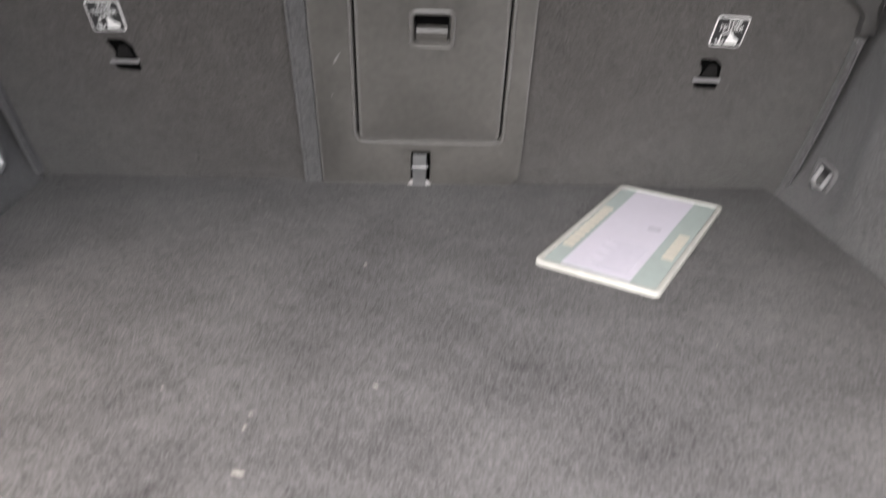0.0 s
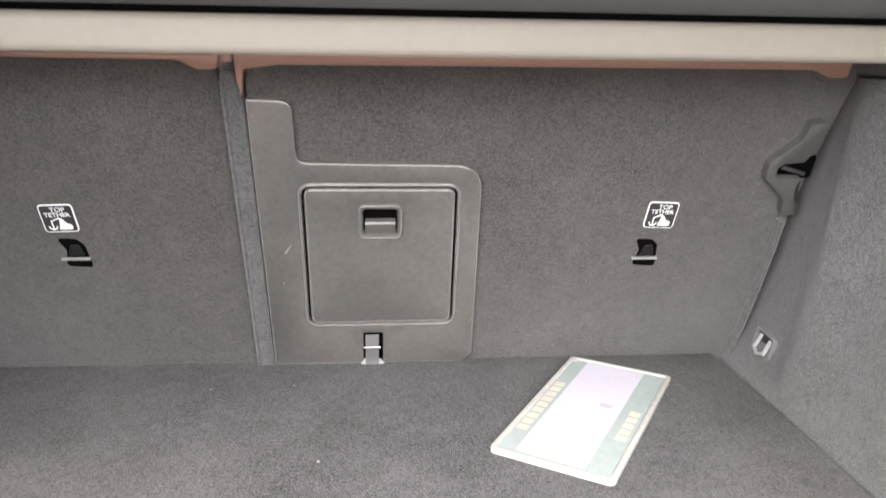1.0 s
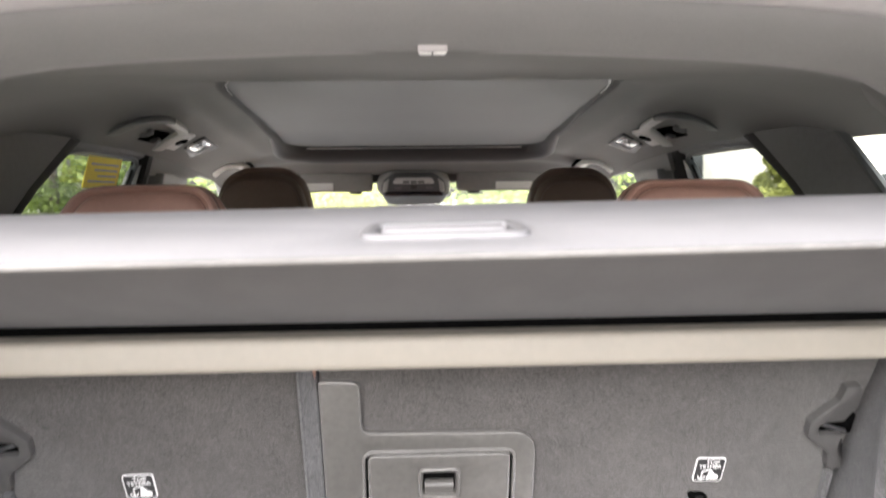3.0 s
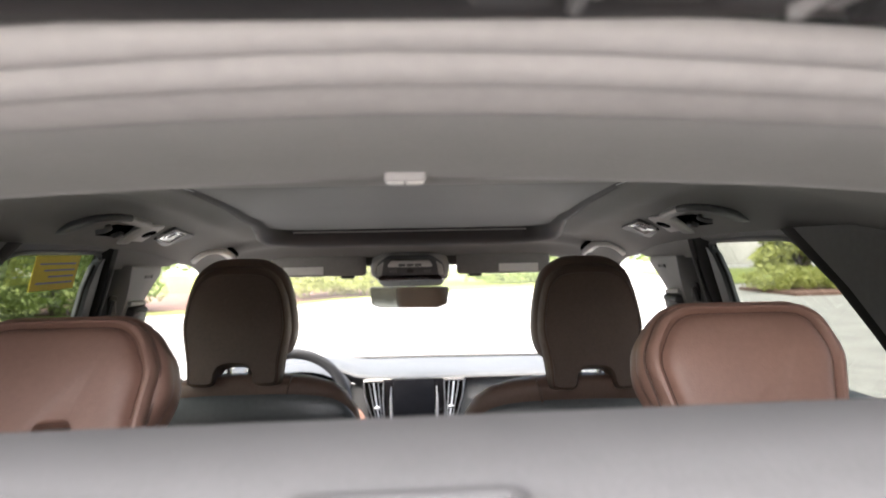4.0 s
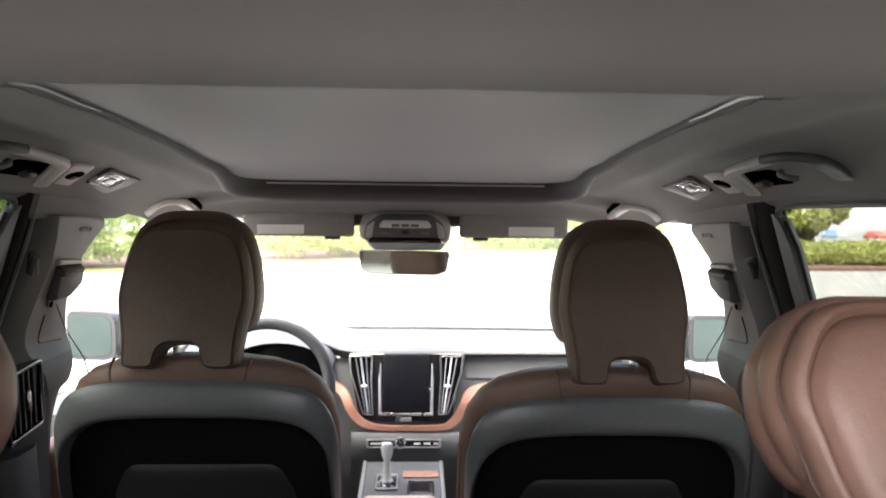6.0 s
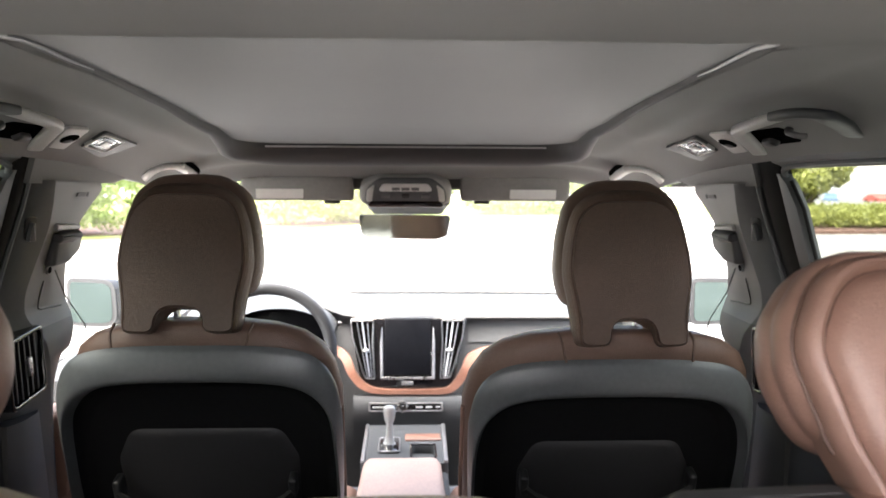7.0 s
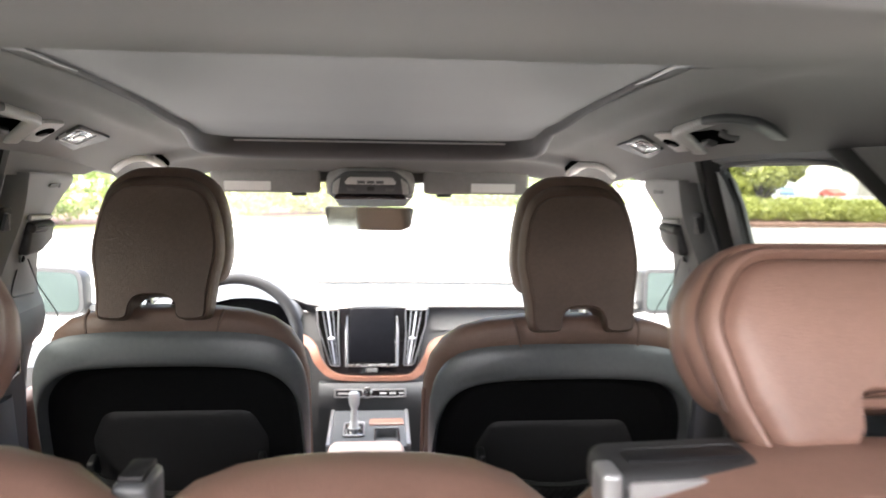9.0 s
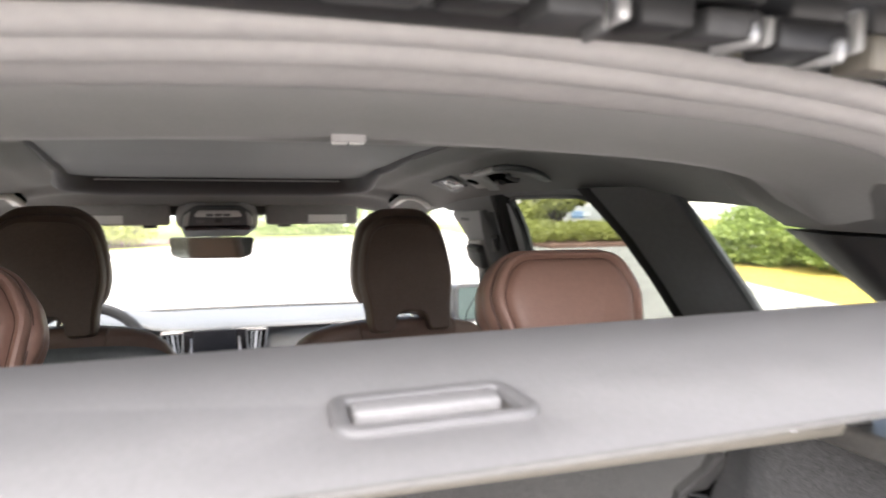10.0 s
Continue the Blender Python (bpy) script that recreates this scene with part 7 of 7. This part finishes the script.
far = [(-40, 8.0), (-14, 13.0), (-7.2, 15.0), (-3.7, 16.8), (-2.0, 20.3), (1.5, 24.0), (5.4, 26.0), (9.0, 30.0)]
kerb("trim_kerb_far", far, "pale concrete kerb at the far side of the car park")
verge("lawn_far", [(-40, 8.2), (-14, 13.2), (-7.2, 15.2), (-3.7, 17.0), (-2.0, 20.5), (1.5, 24.2), (5.4, 26.2), (9.0, 30.2), (9, 60), (-40, 60)], GRASS, "bright spring grass behind the far kerb")
near = [(5.6, 0.0), (6.95, 5.0), (7.5, 6.0), (7.9, 7.0), (8.34, 8.5), (9.1, 10.4), (10.5, 12.7), (12.8, 15.2), (16.5, 17.4), (26, 18.8)]
kerb("trim_kerb_side", near, "pale concrete kerb of the side verge")
verge("lawn_side", [(5.8, 0.0), (7.15, 4.9), (7.7, 5.9), (8.1, 6.9), (8.54, 8.4), (9.3, 10.3), (10.7, 12.6), (13.0, 15.0), (16.6, 17.2), (26, 18.6), (26, 0.0)], YGRASS, "yellow-green verge beside the car park")
verge("bed_side", [(10.8, 19.9), (30, 21.4), (30, 25), (10.8, 23.6)], MULCH, "dark mulch bed under the hedge")
verge("lawn_back", [(12, 28), (60, 30), (60, 50), (14, 48)], GRASS, "grass strip before the far building", 0.05)
verge("bed_far", [(-9.0, 17.2), (-4.2, 18.4), (-2.6, 22.0), (1.2, 26.0), (-3, 30), (-12, 24)], MULCH, "mulch bed on the far verge", 0.14)


def leaves(name, blobs, n, size, mat, label, category, seed, kind="stuff"):
    """Many small leaf quads gathered in uneven clumps."""
    r = np.random.RandomState(seed)
    tot = sum(b[3] * b[4] for b in blobs)
    P = []
    for x, y, z, rx, rz in blobs:
        k = int(n * rx * rz / tot)
        d = r.normal(size=(k, 3))
        d /= np.linalg.norm(d, axis=1)[:, None]
        rad = r.uniform(0.55, 1.08, (k, 1)) ** 0.6
        lump = 1 + 0.16 * np.sin(d[:, :1] * 7 + x) * np.sin(d[:, 1:2] * 6 + y) + 0.1 * np.sin(d[:, 2:] * 9)
        P.append(np.array([x, y, z]) + d * rad * lump * np.array([rx, rx, rz]))
    P = np.concatenate(P)
    P = P[P[:, 2] > G + 0.05]
    k = len(P)
    a = r.normal(size=(k, 3))
    a /= np.linalg.norm(a, axis=1)[:, None]
    b = np.cross(a, r.normal(size=(k, 3)))
    b /= np.linalg.norm(b, axis=1)[:, None]
    s = size * r.uniform(0.6, 1.4, (k, 1))
    V = np.stack([P - a * s, P + b * s * 0.5, P + a * s, P - b * s * 0.5], 1).reshape(-1, 3)
    me = bpy.data.meshes.new(name)
    me.from_pydata([tuple(v) for v in V], [], [(4 * i, 4 * i + 1, 4 * i + 2, 4 * i + 3) for i in range(k)])
    me.materials.append(mat)
    return me


def hedge(pts, rad, h, n, mat, label, seed):
    r = random.Random(seed)
    blobs = []
    for (x0, y0), (x1, y1) in zip(pts, pts[1:]):
        m = max(2, int(math.hypot(x1 - x0, y1 - y0) / (rad * 0.9)))
        for k in range(m):
            t = k / m
            blobs.append((lerp(x0, x1, t) + r.uniform(-.2, .2), lerp(y0, y1, t) + r.uniform(-.2, .2), G + h * 0.5 + r.uniform(-0.05, 0.1) * h, rad * r.uniform(0.85, 1.2), h * 0.5 * r.uniform(0.85, 1.15)))
    me = leaves("hedge", blobs, int(n * 1.7), 0.055, mat, label, "hedge", seed)
    tagged(new("hedge", me), label, "hedge", "", "stuff")


def tree(x, y, hh, rad, n, mat, label, seed, low=0.55):
    r = random.Random(seed)
    t = thing("tree", (x, y, G), label, "tree", "car park trees")
    bm = B()
    tube(bm, [(x, y, G), (x + 0.05, y, G + hh * 0.25), (x - 0.04, y + 0.05, G + hh * 0.55), (x, y, G + hh * 0.85)], [0.024 * hh, 0.018 * hh, 0.012 * hh, 0.005 * hh], 8)
    for k in range(7):
        a = k * 2.4
        z0 = G + hh * r.uniform(max(0.12, low - 0.25), low + 0.05)
        tube(bm, [(x, y, z0), (x + rad * 0.4 * math.cos(a), y + rad * 0.4 * math.sin(a), z0 + hh * 0.15), (x + rad * 0.8 * math.cos(a), y + rad * 0.8 * math.sin(a), z0 + hh * 0.26)], [0.05, 0.035, 0.012], 6)
    part("trunk", bm, BARK, t)
    blobs = []
    m = 11 if low > 0.5 else 20
    for k in range(m):
        a = k * 2.399
        q = rad * math.sqrt((k + 0.5) / m)
        blobs.append((x + q * math.cos(a) * 0.8, y + q * math.sin(a) * 0.8, G + hh * r.uniform(low, 0.95), rad * r.uniform(0.35, 0.55), rad * r.uniform(0.3, 0.45)))
    me = leaves("crown", blobs, n, 0.11, mat, "", "", seed)
    c = new("crown", me)
    c.parent = t
    c.matrix_parent_inverse = t.matrix_world.inverted()


hedge([(11.2, 21.6), (15.2, 21.9), (19.5, 22.4)], 0.85, 0.78, 9000, LEAFY, "clipped spring-green hedge on a mulch bed", 1)
hedge([(24.0, 24.0), (32.0, 25.0)], 1.0, 1.4, 5000, LEAFY, "clipped spring-green hedge on a mulch bed", 2)
hedge([(11.1, 6.4), (11.8, 9.4), (12.0, 11.6), (12.0, 13.0)], 0.9, 1.3, 16000, LEAF, "tall green shrubs along the side verge", 3)
hedge([(11.6, 1.0), (11.2, 5.6)], 1.1, 1.6, 8000, LEAFY, "tall yellow-green shrubs along the side verge", 12)
hedge([(-3.5, 21.8), (-1.0, 24.6)], 1.2, 2.0, 8000, LEAFY, "yellow-green shrubs on the far verge", 4)
hedge([(3.2, 30.4), (7.5, 31.0)], 1.1, 1.7, 6000, LEAF, "green shrubs behind the far kerb", 5)
hedge([(-11.5, 16.0), (-6.2, 18.0)], 1.1, 1.8, 9000, LEAF, "green shrubs on the far verge", 6)
hedge([(-26.0, 14.5), (-14.0, 17.5)], 1.4, 2.2, 9000, LEAF, "green shrubs along the far verge", 7)
tree(-8.6, 17.4, 6.5, 2.3, 9000, LEAFY, "young spring-green tree on the far verge", 21)
tree(13.7, 25.2, 3.5, 1.25, 16000, LEAFY, "young spring-green tree beside the hedge", 22, 0.22)
tree(-1.6, 29.0, 7.5, 3.0, 9000, LEAF, "green tree behind the far verge", 23)
tree(8.5, 38.0, 7.0, 3.0, 8000, LEAFY, "spring-green tree behind the far verge", 24)
tree(-18.0, 20.0, 7.0, 3.0, 8000, LEAF, "green tree on the far verge", 25)
tree(22.5, 14.0, 7.0, 2.6, 8000, LEAF, "green tree behind the side verge", 26)

# far woods
wr = random.Random(9)
blobs = [(-90 + 9 * k + wr.uniform(-2, 2), 95 + wr.uniform(-8, 8), G + 4, wr.uniform(5, 8), wr.uniform(4, 7.5)) for k in range(14)]
tagged(new("far_woods", leaves("far_woods", blobs, 14000, 0.5, LEAF, "", "", 31)), "far wood of mixed green trees", "woods", "", "stuff")


def building():
    t = thing("far_building", (100, 126, G - 1.75), "pale flat-roofed building with a grey plinth and dark windows", "building")
    bm = B()
    rbox(bm, 57, 150, 118, 142, G - 1.75, G + 14.0, 0.05)
    part("wall", bm, WALLPAINT, t)
    bm = B()
    rbox(bm, 56.8, 150.2, 117.7, 118.0, G - 1.75, G + 1.0, 0.02)
    part("plinth", bm, GREYCAR, t, "grey plinth")
    bm = B()
    rbox(bm, 56.4, 150.6, 117.3, 142.6, G + 14.0, G + 14.8, 0.05)
    part("roof", bm, CONCRETE, t)
    for k in range(8):
        x = 67.2 + 9.5 * k
        bm = B()
        rbox(bm, x, x + 3.6, 117.8, 118.1, G + 2.6, G + 4.4, 0.02)
        w = part("window", bm, WHITELABEL, t)
        bm = B()
        rbox(bm, x + 0.2, x + 3.4, 117.72, 117.9, G + 2.75, G + 4.25, 0)
        part("pane", bm, WINDOWDARK, w, "", 0)
    bm = B()
    rbox(bm, 80, 83.5, 113, 118, G - 1.6, G + 14.0, 0.05)
    part("pier", bm, CONCRETE, t, "grey pier standing before the wall")


building()


def far_car(x, y, rot, mat, label):
    t = thing("parked_car", (x, y, fall_z(y)), label, "car", "parked cars")
    m = pose(x, y, fall_z(y), 0, 0, rot)
    bm = B()
    prof = [(-2.2, 0.35), (-2.25, 0.75), (-1.9, 0.95), (-1.1, 1.0), (-0.5, 1.45), (1.0, 1.48), (1.7, 1.02), (2.2, 0.85), (2.25, 0.4)]
    loft(bm, [[m @ Vector((u, yy, z * k if z > 1.0 else z)) for u, z in prof] for yy, k in ((-0.9, 0.9), (-0.75, 1.0), (0.75, 1.0), (0.9, 0.9))])
    part("body", bm, mat, t)
    for u in (-1.35, 1.35):
        for q in (-0.82, 0.82):
            bm = B()
            disc(bm, m @ Matrix.Translation((u, q, 0.33)) @ Matrix.Rotation(math.pi / 2, 4, 'X'), 0.33, -0.1, 0.1, 0.03)
            part("wheel", bm, RUBBER, t)
    for q in (-0.84, 0.84):
        bm = B()
        rbox(bm, -0.45, 1.05, q - 0.03, q + 0.03, 1.05, 1.36, 0.02, 1, m)
        part("side_window", bm, WINDOWDARK, t)


far_car(61.6, 105, 60, GREYCAR, "grey car parked before the far building")
far_car(58.6, 102, 62, BLUECAR, "blue car parked before the far building")
far_car(69.2, 108, 86, REDCAR, "red car parked before the far building")
